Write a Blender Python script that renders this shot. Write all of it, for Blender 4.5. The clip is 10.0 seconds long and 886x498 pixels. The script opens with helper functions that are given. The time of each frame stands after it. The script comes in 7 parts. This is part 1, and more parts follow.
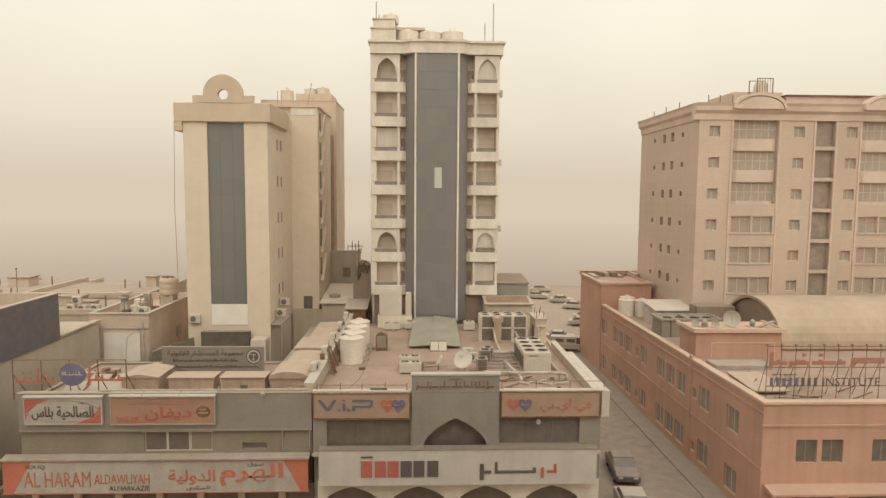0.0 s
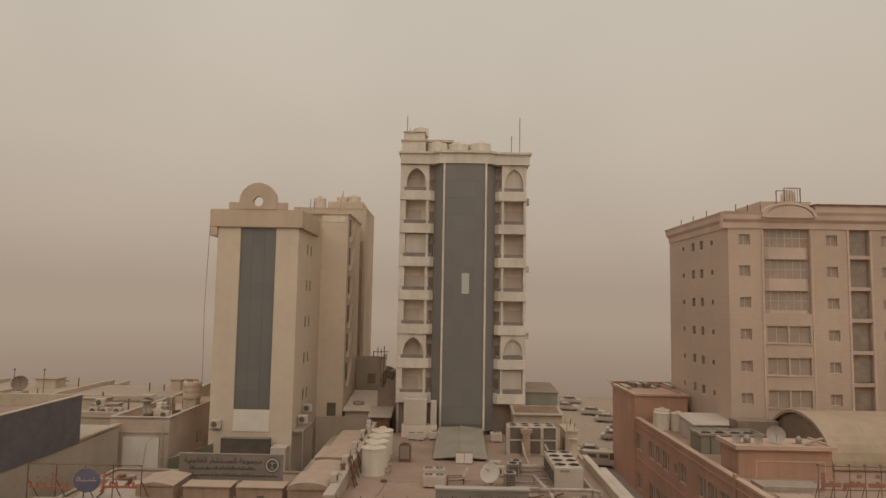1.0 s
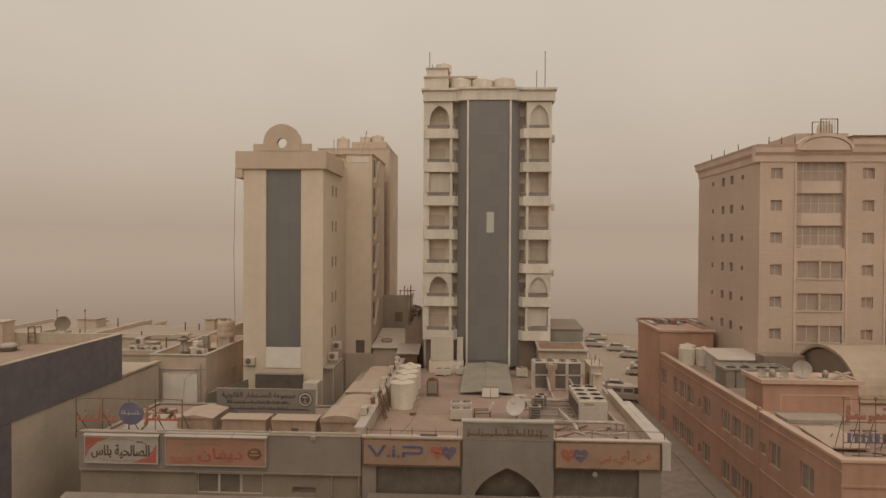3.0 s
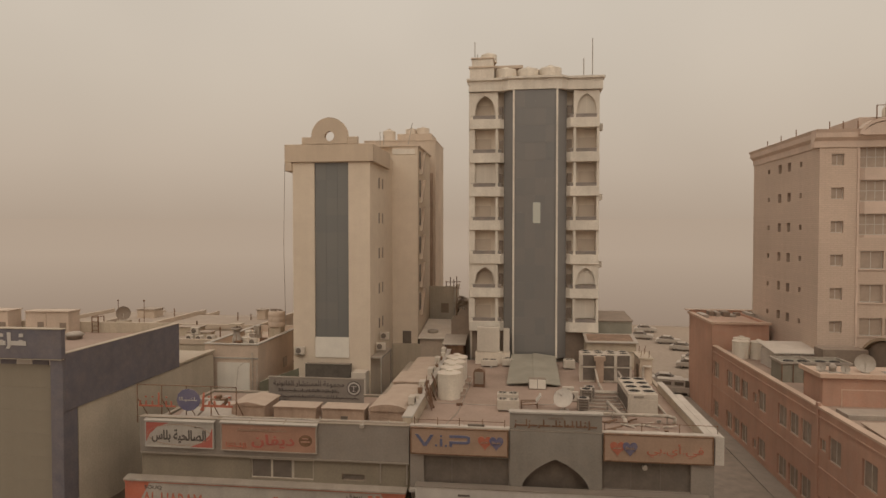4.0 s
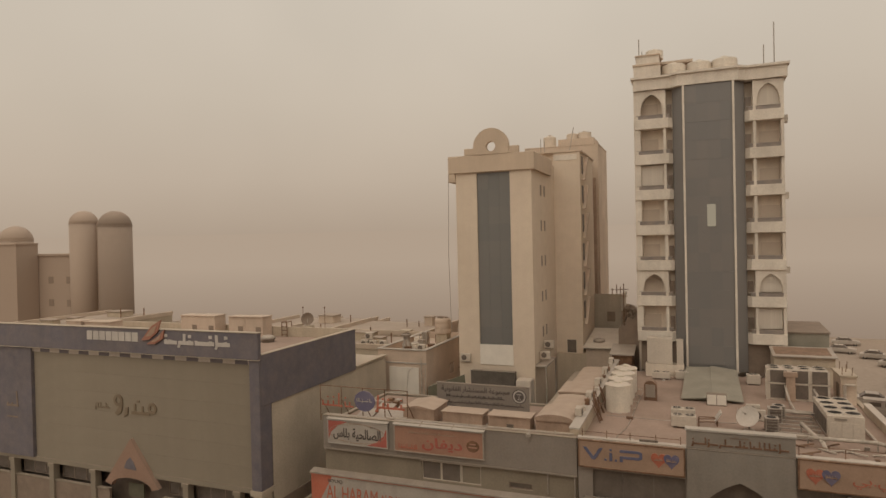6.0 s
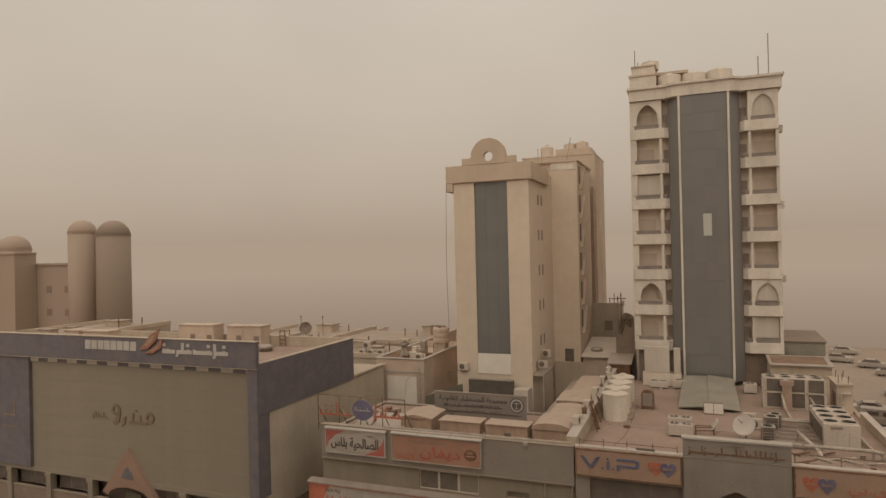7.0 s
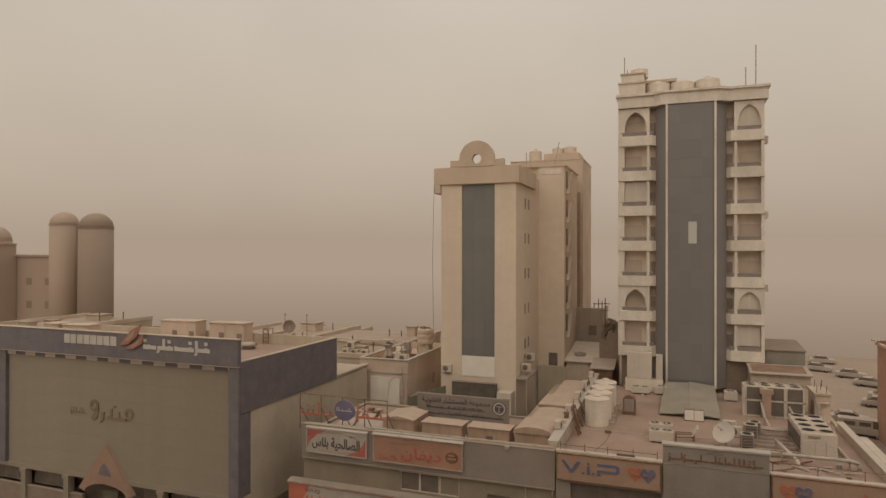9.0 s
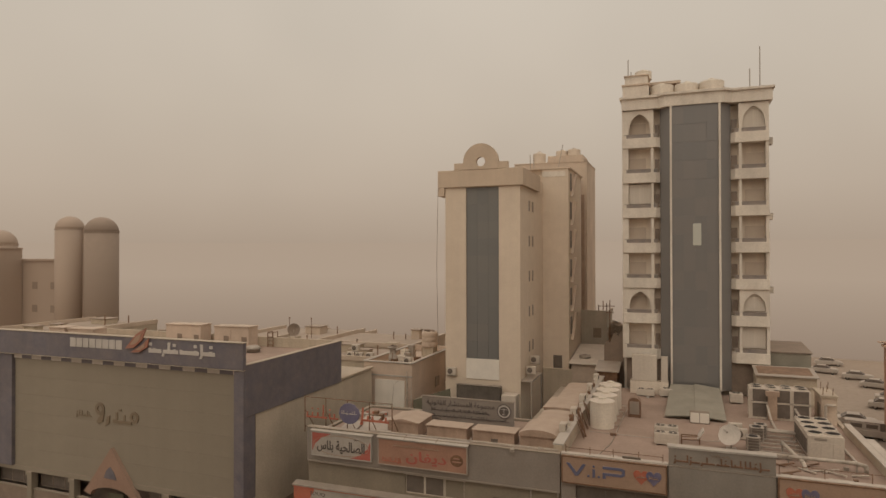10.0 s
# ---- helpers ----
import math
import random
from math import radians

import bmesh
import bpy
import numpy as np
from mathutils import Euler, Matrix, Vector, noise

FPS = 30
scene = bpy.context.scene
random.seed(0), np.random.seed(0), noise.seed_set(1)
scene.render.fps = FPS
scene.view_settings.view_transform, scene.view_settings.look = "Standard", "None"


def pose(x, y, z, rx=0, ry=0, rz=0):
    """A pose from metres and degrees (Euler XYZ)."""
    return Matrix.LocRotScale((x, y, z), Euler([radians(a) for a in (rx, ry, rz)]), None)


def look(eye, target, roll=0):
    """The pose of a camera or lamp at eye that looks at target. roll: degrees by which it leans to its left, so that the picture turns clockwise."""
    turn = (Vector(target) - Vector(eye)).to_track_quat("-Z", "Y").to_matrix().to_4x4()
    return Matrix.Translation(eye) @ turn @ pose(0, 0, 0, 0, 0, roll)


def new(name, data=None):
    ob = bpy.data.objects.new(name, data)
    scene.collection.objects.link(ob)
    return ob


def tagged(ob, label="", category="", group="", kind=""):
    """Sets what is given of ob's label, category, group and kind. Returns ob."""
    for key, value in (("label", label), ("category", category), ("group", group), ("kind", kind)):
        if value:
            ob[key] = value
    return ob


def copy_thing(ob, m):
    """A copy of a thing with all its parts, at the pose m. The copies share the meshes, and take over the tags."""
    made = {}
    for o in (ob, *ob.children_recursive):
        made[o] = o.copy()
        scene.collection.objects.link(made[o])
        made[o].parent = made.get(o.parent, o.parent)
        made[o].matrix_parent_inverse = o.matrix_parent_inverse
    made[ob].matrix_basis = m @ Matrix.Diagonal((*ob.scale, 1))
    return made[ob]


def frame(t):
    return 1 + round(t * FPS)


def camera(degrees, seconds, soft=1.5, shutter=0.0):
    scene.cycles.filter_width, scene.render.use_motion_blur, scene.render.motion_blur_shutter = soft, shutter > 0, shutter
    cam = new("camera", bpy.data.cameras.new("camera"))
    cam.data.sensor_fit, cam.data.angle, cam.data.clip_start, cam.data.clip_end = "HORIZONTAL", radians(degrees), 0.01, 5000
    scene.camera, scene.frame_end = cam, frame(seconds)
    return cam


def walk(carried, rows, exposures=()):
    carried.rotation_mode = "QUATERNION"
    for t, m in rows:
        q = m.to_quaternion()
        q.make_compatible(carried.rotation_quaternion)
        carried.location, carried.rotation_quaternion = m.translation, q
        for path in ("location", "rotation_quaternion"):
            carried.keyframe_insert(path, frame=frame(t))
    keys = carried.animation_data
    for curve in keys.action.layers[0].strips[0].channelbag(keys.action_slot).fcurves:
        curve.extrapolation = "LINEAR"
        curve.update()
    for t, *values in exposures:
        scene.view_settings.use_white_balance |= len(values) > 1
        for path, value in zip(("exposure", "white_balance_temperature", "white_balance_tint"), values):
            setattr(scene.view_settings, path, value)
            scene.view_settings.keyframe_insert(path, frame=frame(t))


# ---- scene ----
cam = camera(70.3, 10.0, 1.5)
PATH = [
    (0, (-0.097, -0.129, 21.28), (-0.026, 1.862, 21.108), 0.4),
    (0.5, (-0.144, 0.136, 21.144), (-0.112, 2.135, 21.218), 0.1),
    (1, (-0.067, 0.074, 21.106), (-0.086, 2.066, 21.273), 1.0),
    (1.2, (-0.044, 0.04, 21.102), (-0.044, 2.037, 21.213), 0.9),
    (1.5, (-0.037, 0.022, 21.099), (-0.026, 2.022, 21.114), 0.8),
    (2, (-0.01, 0.065, 21.116), (-0.034, 2.064, 21.091), 0.6),
    (2.5, (-0.007, 0.076, 21.093), (-0.078, 2.075, 21.071), 0.5),
    (4, (-0.092, 0.038, 21.014), (-0.332, 2.023, 20.962), -0.0),
    (4.5, (-0.129, 0.072, 21.014), (-0.549, 2.026, 20.941), 0.5),
    (5, (-0.16, 0.013, 21.07), (-0.696, 1.939, 21.007), 0.0),
    (5.5, (-0.186, 0.017, 21.094), (-0.88, 1.891, 21.011), -1.5),
    (5.7, (-0.212, 0.036, 21.089), (-0.945, 1.895, 21.033), -1.4),
    (7, (-0.035, -0.186, 21.083), (-0.763, 1.676, 21.089), -1.3),
    (7.5, (-0.077, -0.244, 21.115), (-0.806, 1.619, 21.102), -1.1),
    (8, (-0.045, -0.188, 21.132), (-0.77, 1.676, 21.115), -0.5),
    (8.5, (-0.054, -0.165, 21.12), (-0.767, 1.704, 21.115), 0.1),
    (9, (-0.051, -0.146, 21.151), (-0.739, 1.732, 21.159), 0.1),
    (9.5, (-0.101, -0.193, 21.174), (-0.793, 1.684, 21.187), 0.0),
    (10, (-0.058, -0.171, 21.148), (-0.758, 1.703, 21.165), -0.1),
]
EXPOSURES = [(0, 0.84, 6150, 1), (0.2, 0.55, 6300, 5), (0.5, 0.22, 6500, 8), (1, -0.1, 6500, 10), (1.5, -0.15, 6500, 10), (2, -0.05, 6500, 10), (2.5, 0.03, 6500, 10),
             (4, 0.06, 6500, 10), (5.5, 0.08, 6500, 9), (7, 0.0, 6500, 10), (10, 0.0, 6500, 10)]
walk(cam, [(t, look(eye, target, roll)) for t, eye, target, roll in PATH], EXPOSURES)

# ---- light: dust storm, sun behind thick airborne dust ----
SUN_ELEV, SUN_AZ = 51, 176
world = bpy.data.worlds.new("dust_sky")
scene.world = world
world.use_nodes = True
wn, wl = world.node_tree.nodes, world.node_tree.links
wbg = wn["Background"]
sky = wn.new("ShaderNodeTexSky")
sky.sky_type, sky.sun_disc = "NISHITA", False
sky.sun_elevation, sky.sun_rotation = radians(SUN_ELEV), radians(SUN_AZ)
sky.dust_density, sky.air_density, sky.ozone_density = 10.0, 1.5, 0.0
dim = wn.new("ShaderNodeVectorMath")
dim.operation = "SCALE"
dim.inputs["Scale"].default_value = 0.10
wl.new(sky.outputs[0], dim.inputs[0])
wco = wn.new("ShaderNodeTexCoord")
wsep = wn.new("ShaderNodeSeparateXYZ")
wl.new(wco.outputs["Generated"], wsep.inputs[0])
wramp = wn.new("ShaderNodeValToRGB")
HAZE = (0.432, 0.336, 0.255)
wramp.color_ramp.elements[0].position, wramp.color_ramp.elements[0].color = 0.0, (*HAZE, 1)
wramp.color_ramp.elements[1].position, wramp.color_ramp.elements[1].color = 1.0, (0.84, 0.75, 0.645, 1)
for wp, wc in ((0.10, (0.525, 0.428, 0.337)), (0.22, (0.587, 0.497, 0.398)), (0.38, (0.627, 0.548, 0.450)), (0.55, (0.66, 0.588, 0.493))):
    e = wramp.color_ramp.elements.new(wp)
    e.color = (*wc, 1)
wl.new(wsep.outputs["Z"], wramp.inputs[0])
# slow drift of thicker and thinner dust
wnoise = wn.new("ShaderNodeTexNoise")
wnoise.inputs["Scale"].default_value, wnoise.inputs["Detail"].default_value = 2.2, 3.0
wl.new(wco.outputs["Generated"], wnoise.inputs["Vector"])
wvar = wn.new("ShaderNodeMapRange")
for wk, wv in zip(("From Min", "From Max", "To Min", "To Max"), (0.3, 0.7, 0.95, 1.05)):
    wvar.inputs[wk].default_value = wv
wl.new(wnoise.outputs["Fac"], wvar.inputs["Value"])
wdust = wn.new("ShaderNodeVectorMath")
wdust.operation = "SCALE"
wl.new(wramp.outputs[0], wdust.inputs[0])
wl.new(wvar.outputs[0], wdust.inputs["Scale"])
wmix = wn.new("ShaderNodeMixRGB")
wmix.inputs[0].default_value = 0.92
wl.new(dim.outputs[0], wmix.inputs[1])
wl.new(wdust.outputs[0], wmix.inputs[2])
wl.new(wmix.outputs[0], wbg.inputs["Color"])
wbg.inputs["Strength"].default_value = 1.0

sun = new("sun", bpy.data.lights.new("sun", "SUN"))
sun.data.energy, sun.data.angle, sun.data.color = 0.62, radians(75), (1.0, 0.92, 0.80)
sun.matrix_world = look((4, -14, 68), (0, 40, 0))


# ---- materials ----
DUST = (0.472, 0.367, 0.291)


def mat(name, col, rough=0.85, var=0.14, big=0.35, fine=9.0, bump=0.12, dust=0.45, coat=0.0, metal=0.0, streak=0.0, courses=None, spec=0.3, even=False):
    """Painted or mineral surface: blotches, grain, rain streaks, dust lying on upward faces and a dust-coloured film
    (coat) that also paints in haze.
    """
    m = bpy.data.materials.new(name)
    m.use_nodes = True
    n, l = m.node_tree.nodes, m.node_tree.links
    b = n["Principled BSDF"]
    b.inputs["Roughness"].default_value, b.inputs["Metallic"].default_value = rough, metal
    b.inputs["Specular IOR Level"].default_value = spec
    co = n.new("ShaderNodeTexCoord")

    def noise_tex(scale, vec=None, detail=4):
        t = n.new("ShaderNodeTexNoise")
        t.inputs["Scale"].default_value, t.inputs["Detail"].default_value = scale, detail
        l.new(vec or co.outputs["Object"], t.inputs["Vector"])
        return t.outputs["Fac"]

    def ramp(src, a, c, lo=0.3, hi=0.7):
        r = n.new("ShaderNodeMapRange")
        for k, v in zip(("From Min", "From Max", "To Min", "To Max"), (lo, hi, a, c)):
            r.inputs[k].default_value = v
        l.new(src, r.inputs["Value"])
        return r.outputs[0]

    def mul(a, c):
        q = n.new("ShaderNodeMath")
        q.operation = "MULTIPLY"
        l.new(a, q.inputs[0])
        l.new(c, q.inputs[1])
        return q.outputs[0]

    def blend(f, a, c):
        x = n.new("ShaderNodeMixRGB")
        if isinstance(f, float):
            x.inputs[0].default_value = f
        else:
            l.new(f, x.inputs[0])
        for s, v in ((x.inputs[1], a), (x.inputs[2], c)):
            if isinstance(v, tuple):
                s.default_value = (*v, 1)
            else:
                l.new(v, s)
        return x.outputs[0]

    shade = mul(ramp(noise_tex(big), 1 - var, 1 + var), ramp(noise_tex(fine, detail=6), 1 - var * 0.6, 1 + var * 0.6))
    if streak:
        mp = n.new("ShaderNodeMapping")
        mp.inputs["Scale"].default_value = (1.6, 1.6, 0.12)
        l.new(co.outputs["Object"], mp.inputs[0])
        shade = mul(shade, ramp(noise_tex(1.0, mp.outputs[0], 5), 1 - streak, 1.0, 0.35, 0.6))
    gray = n.new("ShaderNodeVectorMath")
    gray.operation = "SCALE"
    gray.inputs[0].default_value = col
    l.new(shade, gray.inputs["Scale"])
    c = gray.outputs[0]
    height = noise_tex(fine * 2.2, detail=5)
    if courses:
        bt = n.new("ShaderNodeTexBrick")
        mp = n.new("ShaderNodeMapping")
        mp.inputs["Rotation"].default_value = (radians(90), 0, 0)
        l.new(co.outputs["Object"], mp.inputs[0])
        l.new(mp.outputs[0], bt.inputs["Vector"])
        for k, v in (("Scale", 1.0), ("Brick Width", courses[0]), ("Row Height", courses[1]), ("Mortar Size", 0.03), ("Mortar Smooth", 0.3)):
            bt.inputs[k].default_value = v
        bt.inputs["Color1"].default_value, bt.inputs["Color2"].default_value = (1, 1, 1, 1), (0.93, 0.93, 0.93, 1)
        bt.inputs["Mortar"].default_value = (0.84, 0.83, 0.82, 1)
        x = n.new("ShaderNodeMixRGB")
        x.blend_type = "MULTIPLY"
        x.inputs[0].default_value = 1.0
        l.new(c, x.inputs[1])
        l.new(bt.outputs["Color"], x.inputs[2])
        c = x.outputs[0]
    # coat blends towards dust colour: dusty film plus haze put into the base colour
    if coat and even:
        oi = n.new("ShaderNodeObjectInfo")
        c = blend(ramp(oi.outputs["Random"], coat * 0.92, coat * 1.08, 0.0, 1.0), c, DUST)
    elif coat:
        c = blend(mul(ramp(noise_tex(1.3), coat * 0.7, coat * 1.2), ramp(noise_tex(6.0), 0.85, 1.1)), c, DUST)
    if dust:
        g = n.new("ShaderNodeNewGeometry")
        s = n.new("ShaderNodeSeparateXYZ")
        l.new(g.outputs["Normal"], s.inputs[0])
        c = blend(mul(ramp(s.outputs["Z"], 0.0, dust, 0.35, 0.95), ramp(noise_tex(1.1), 0.7, 1.15)), c, DUST)
    l.new(c, b.inputs["Base Color"])
    if bump:
        bp = n.new("ShaderNodeBump")
        bp.inputs["Strength"].default_value, bp.inputs["Distance"].default_value = bump, 0.03
        l.new(height, bp.inputs["Height"])
        l.new(bp.outputs[0], b.inputs["Normal"])
    return m


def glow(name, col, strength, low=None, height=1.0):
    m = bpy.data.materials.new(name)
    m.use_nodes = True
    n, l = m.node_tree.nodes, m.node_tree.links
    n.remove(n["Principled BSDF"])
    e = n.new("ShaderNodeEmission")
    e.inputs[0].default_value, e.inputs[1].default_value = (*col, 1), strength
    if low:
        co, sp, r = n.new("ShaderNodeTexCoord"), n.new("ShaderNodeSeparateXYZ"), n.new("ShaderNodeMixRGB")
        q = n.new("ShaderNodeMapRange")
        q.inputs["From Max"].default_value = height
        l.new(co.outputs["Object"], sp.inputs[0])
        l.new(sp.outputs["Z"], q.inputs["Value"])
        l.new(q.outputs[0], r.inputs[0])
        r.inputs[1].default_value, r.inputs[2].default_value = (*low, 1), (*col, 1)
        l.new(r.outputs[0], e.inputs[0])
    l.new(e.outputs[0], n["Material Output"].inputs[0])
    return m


M = dict(
    sand=mat("sand_ground", (0.345, 0.276, 0.218), big=0.03, fine=1.5, var=0.2, dust=0.3),
    asphalt=mat("dusty_asphalt", (0.10, 0.09, 0.08), big=0.2, fine=6, var=0.2, dust=0.5),
    kerb=mat("kerb_concrete", (0.42, 0.39, 0.35)),
    paving=mat("dusty_pavement_slab", (0.20, 0.175, 0.15), big=0.4, fine=5, var=0.15, dust=0.35),
    grey=mat("grey_panel", (0.225, 0.204, 0.183), streak=0.05, rough=0.6, coat=0.2),
    greyarch=mat("grey_portal_panel", (0.22, 0.21, 0.19), streak=0.08, rough=0.6, coat=0.2),
    olive=mat("olive_beige_render", (0.225, 0.195, 0.148), streak=0.05, coat=0.12),
    cream=mat("cream_render", (0.50, 0.42, 0.32), streak=0.10, coat=0.15),
    creamA=mat("yellow_cream_render", (0.725, 0.615, 0.49), streak=0.03, big=0.15, var=0.06, coat=0.3),
    capA=mat("ochre_render", (0.585, 0.47, 0.355), streak=0.06, var=0.07, coat=0.3),
    rearA=mat("brown_cream_render", (0.64, 0.525, 0.415), streak=0.10, coat=0.35),
    white=mat("white_paint", (0.58, 0.535, 0.48), streak=0.08, coat=0.18),
    whiteB=mat("grey_white_render", (0.74, 0.685, 0.60), streak=0.10, coat=0.3),
    # recess walls set paler than the front, brightening their shade by colour
    niche=mat("shade_lifted_render", (0.79, 0.70, 0.585), streak=0.10, coat=0.3),
    stoneP=mat("pink_beige_stone", (0.615, 0.475, 0.385), courses=(0.6, 0.2), streak=0.06, coat=0.45, big=0.1),
    trimP=mat("pale_stone_trim", (0.66, 0.515, 0.43), coat=0.4),
    pink=mat("salmon_render", (0.50, 0.258, 0.178), streak=0.12, coat=0.34, big=0.25),
    pinktrim=mat("pale_salmon_coping", (0.58, 0.40, 0.30), coat=0.2),
    navy=mat("dusty_hazed_navy_cladding", (0.075, 0.085, 0.125), rough=0.55, streak=0.08, coat=0.25, dust=0.5),
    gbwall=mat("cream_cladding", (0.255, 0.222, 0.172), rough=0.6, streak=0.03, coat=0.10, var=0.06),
    # paler than the front cladding: the side's stronger light is in the colour
    gbside=mat("lit_cream_side_render", (0.49, 0.425, 0.335), streak=0.05, coat=0.10),
    roof=mat("dusty_roof_screed", (0.29, 0.20, 0.157), big=0.4, fine=5, var=0.18, dust=0.25),
    roofg=mat("green_grey_sheet", (0.28, 0.255, 0.205), big=0.6, var=0.12, dust=0.1),
    tin=mat("dusty_sheet_metal", (0.39, 0.34, 0.29), rough=0.5, metal=0.2, big=1.0, dust=0.35),
    rust=mat("rusty_brown_steel", (0.20, 0.115, 0.07), rough=0.8, big=2.0, var=0.3, dust=0.2),
    acw=mat("ac_cream_enamel", (0.60, 0.535, 0.455), rough=0.5, streak=0.08, coat=0.15),
    dark=mat("dark_grille", (0.06, 0.055, 0.05), rough=0.6, coat=0.26, dust=0.3),
    well=mat("black_fan_opening", (0.022, 0.02, 0.019), rough=0.9, coat=0.04, bump=0.0, dust=0.0),
    vaultc=mat("sun_worn_roof_membrane", (0.40, 0.31, 0.22), streak=0.1, coat=0.15),
    tank=mat("cream_plastic_tank", (0.74, 0.67, 0.57), rough=0.55, coat=0.10, streak=0.08),
    tankd=mat("faded_plastic_tank", (0.64, 0.55, 0.45), rough=0.6, coat=0.2),
    boxtan=mat("tan_canvas_cover", (0.42, 0.305, 0.23), big=1.2, var=0.12, streak=0.1, dust=0.75),
    # coat on the tower glass includes painted haze that lifts its darks
    glassB=mat("dusty_hazed_blue_grey_glass", (0.042, 0.086, 0.118), rough=0.3, coat=0.38, bump=0.0, dust=0.0, spec=0.45, var=0.06, big=0.25, even=True),
    glassA=mat("dusty_hazed_green_grey_glass", (0.046, 0.088, 0.108), rough=0.22, coat=0.32, bump=0.0, dust=0.0, spec=0.6, var=0.02, big=0.2, even=True),
    pane=mat("dusty_window_pane", (0.07, 0.065, 0.06), rough=0.25, coat=0.22, bump=0.0, dust=0.0, spec=0.5),
    paneP=mat("brown_window_pane", (0.26, 0.205, 0.165), rough=0.25, coat=0.62, bump=0.0, dust=0.0, spec=0.5),
    frame=mat("pale_window_frame", (0.55, 0.49, 0.41), rough=0.5, bump=0.0),
    shop=mat("dim_shopfront", (0.07, 0.062, 0.056), rough=0.3, coat=0.26, bump=0.0),
    steel=mat("galvanised_steel", (0.36, 0.33, 0.29), rough=0.45, metal=0.5, bump=0.0, coat=0.2),
    pipe=mat("insulated_pipe_jacket", (0.47, 0.41, 0.345), rough=0.6, big=2.0, var=0.18),
    red=mat("red_sign_paint", (0.40, 0.06, 0.045), rough=0.5, coat=0.22, bump=0.0),
    orange=mat("orange_red_sign", (0.46, 0.10, 0.05), rough=0.5, coat=0.24, bump=0.0),
    tansign=mat("tan_sign_face", (0.35, 0.235, 0.168), rough=0.5, big=0.8, coat=0.15, bump=0.0),
    salmon=mat("faded_orange_sign_face", (0.35, 0.185, 0.128), rough=0.5, big=0.8, coat=0.15, bump=0.0),
    signw=mat("white_sign_face", (0.52, 0.49, 0.455), rough=0.45, big=0.8, var=0.08, coat=0.15, bump=0.0, streak=0.08),
    bannerw=mat("white_vinyl_banner", (0.78, 0.73, 0.65), rough=0.5, big=0.8, var=0.05, coat=0.1, bump=0.0, streak=0.04),
    signd=mat("dusty_white_sign_face", (0.41, 0.38, 0.34), rough=0.5, big=0.8, coat=0.15, bump=0.0, streak=0.1),
    gable=mat("faded_orange_render", (0.27, 0.165, 0.12), coat=0.2),
    housepink=mat("pinkish_cream_render", (0.60, 0.475, 0.375), streak=0.06, coat=0.2),
    rail=mat("dark_balcony_glass", (0.10, 0.11, 0.125), rough=0.3, coat=0.45, bump=0.0),
    slit=mat("dark_slit_window", (0.07, 0.055, 0.045), rough=0.4, bump=0.0, coat=0.36),
    paneS=mat("grey_brown_window_pane", (0.13, 0.105, 0.09), rough=0.25, coat=0.52, bump=0.0, dust=0.0, spec=0.5),
    greygreen=mat("grey_green_render", (0.43, 0.39, 0.315), streak=0.1, coat=0.3),
    # dark umber for brown parts, and for shade painted as solid pieces
    umber=mat("umber_dark_and_painted_shade", (0.17, 0.13, 0.10), coat=0.3, dust=0.12),
    brownred=mat("weathered_brown_red_paint", (0.31, 0.10, 0.06), rough=0.6, coat=0.28, bump=0.0),
    ink=mat("dark_grey_lettering", (0.07, 0.065, 0.065), rough=0.5, bump=0.0, coat=0.14),
    blue=mat("blue_lettering", (0.065, 0.08, 0.20), rough=0.5, bump=0.0, coat=0.26),
    vblue=mat("slate_blue_lettering", (0.09, 0.11, 0.21), rough=0.5, bump=0.0, coat=0.14),
    gold=mat("brown_gold_lettering", (0.15, 0.115, 0.07), rough=0.45, bump=0.0, coat=0.22),
    brown=mat("brown_timber", (0.20, 0.12, 0.08), big=2, var=0.2),
    black=mat("black_netting", (0.05, 0.05, 0.045), rough=0.8, coat=0.2),
    green=mat("green_netting", (0.07, 0.085, 0.055), rough=0.8, coat=0.2),
    leaf=mat("dusty_leaves", (0.20, 0.17, 0.12), rough=0.8, big=2, var=0.3, coat=0.7),
    blind=mat("shade_lifted_door", (0.56, 0.48, 0.39), rough=0.6, coat=0.4, bump=0.0, var=0.08),
    # far surfaces: base colours pulled towards the haze colour
    farroof=mat("haze_paled_screed", (0.31, 0.25, 0.20), big=0.3, var=0.12, dust=0.4),
    far=mat("far_haze_toned_wall", (0.56, 0.46, 0.36), streak=0.05, coat=0.5),
    twin=mat("haze_toned_brown_stone", (0.15, 0.115, 0.09), coat=0.36, even=True, var=0.03, big=0.1),
    twin2=mat("haze_toned_tan_stone", (0.27, 0.21, 0.165), coat=0.58, even=True, var=0.03, big=0.1),
    tyre=mat("tyre_rubber", (0.03, 0.03, 0.03), bump=0.0),
    carw=mat("white_car_paint", (0.44, 0.41, 0.37), rough=0.35, bump=0.0, coat=0.3),
    card=mat("dark_car_paint", (0.05, 0.05, 0.055), rough=0.35, bump=0.0, coat=0.15),
    lit=glow("lit_window_pane", (1.0, 0.84, 0.60), 0.29),
    # haze painted as emission, darker at the foot to meet the ground
    haze=glow("painted_haze_glow", HAZE, 0.97, (0.305, 0.227, 0.168), 16.0),
)


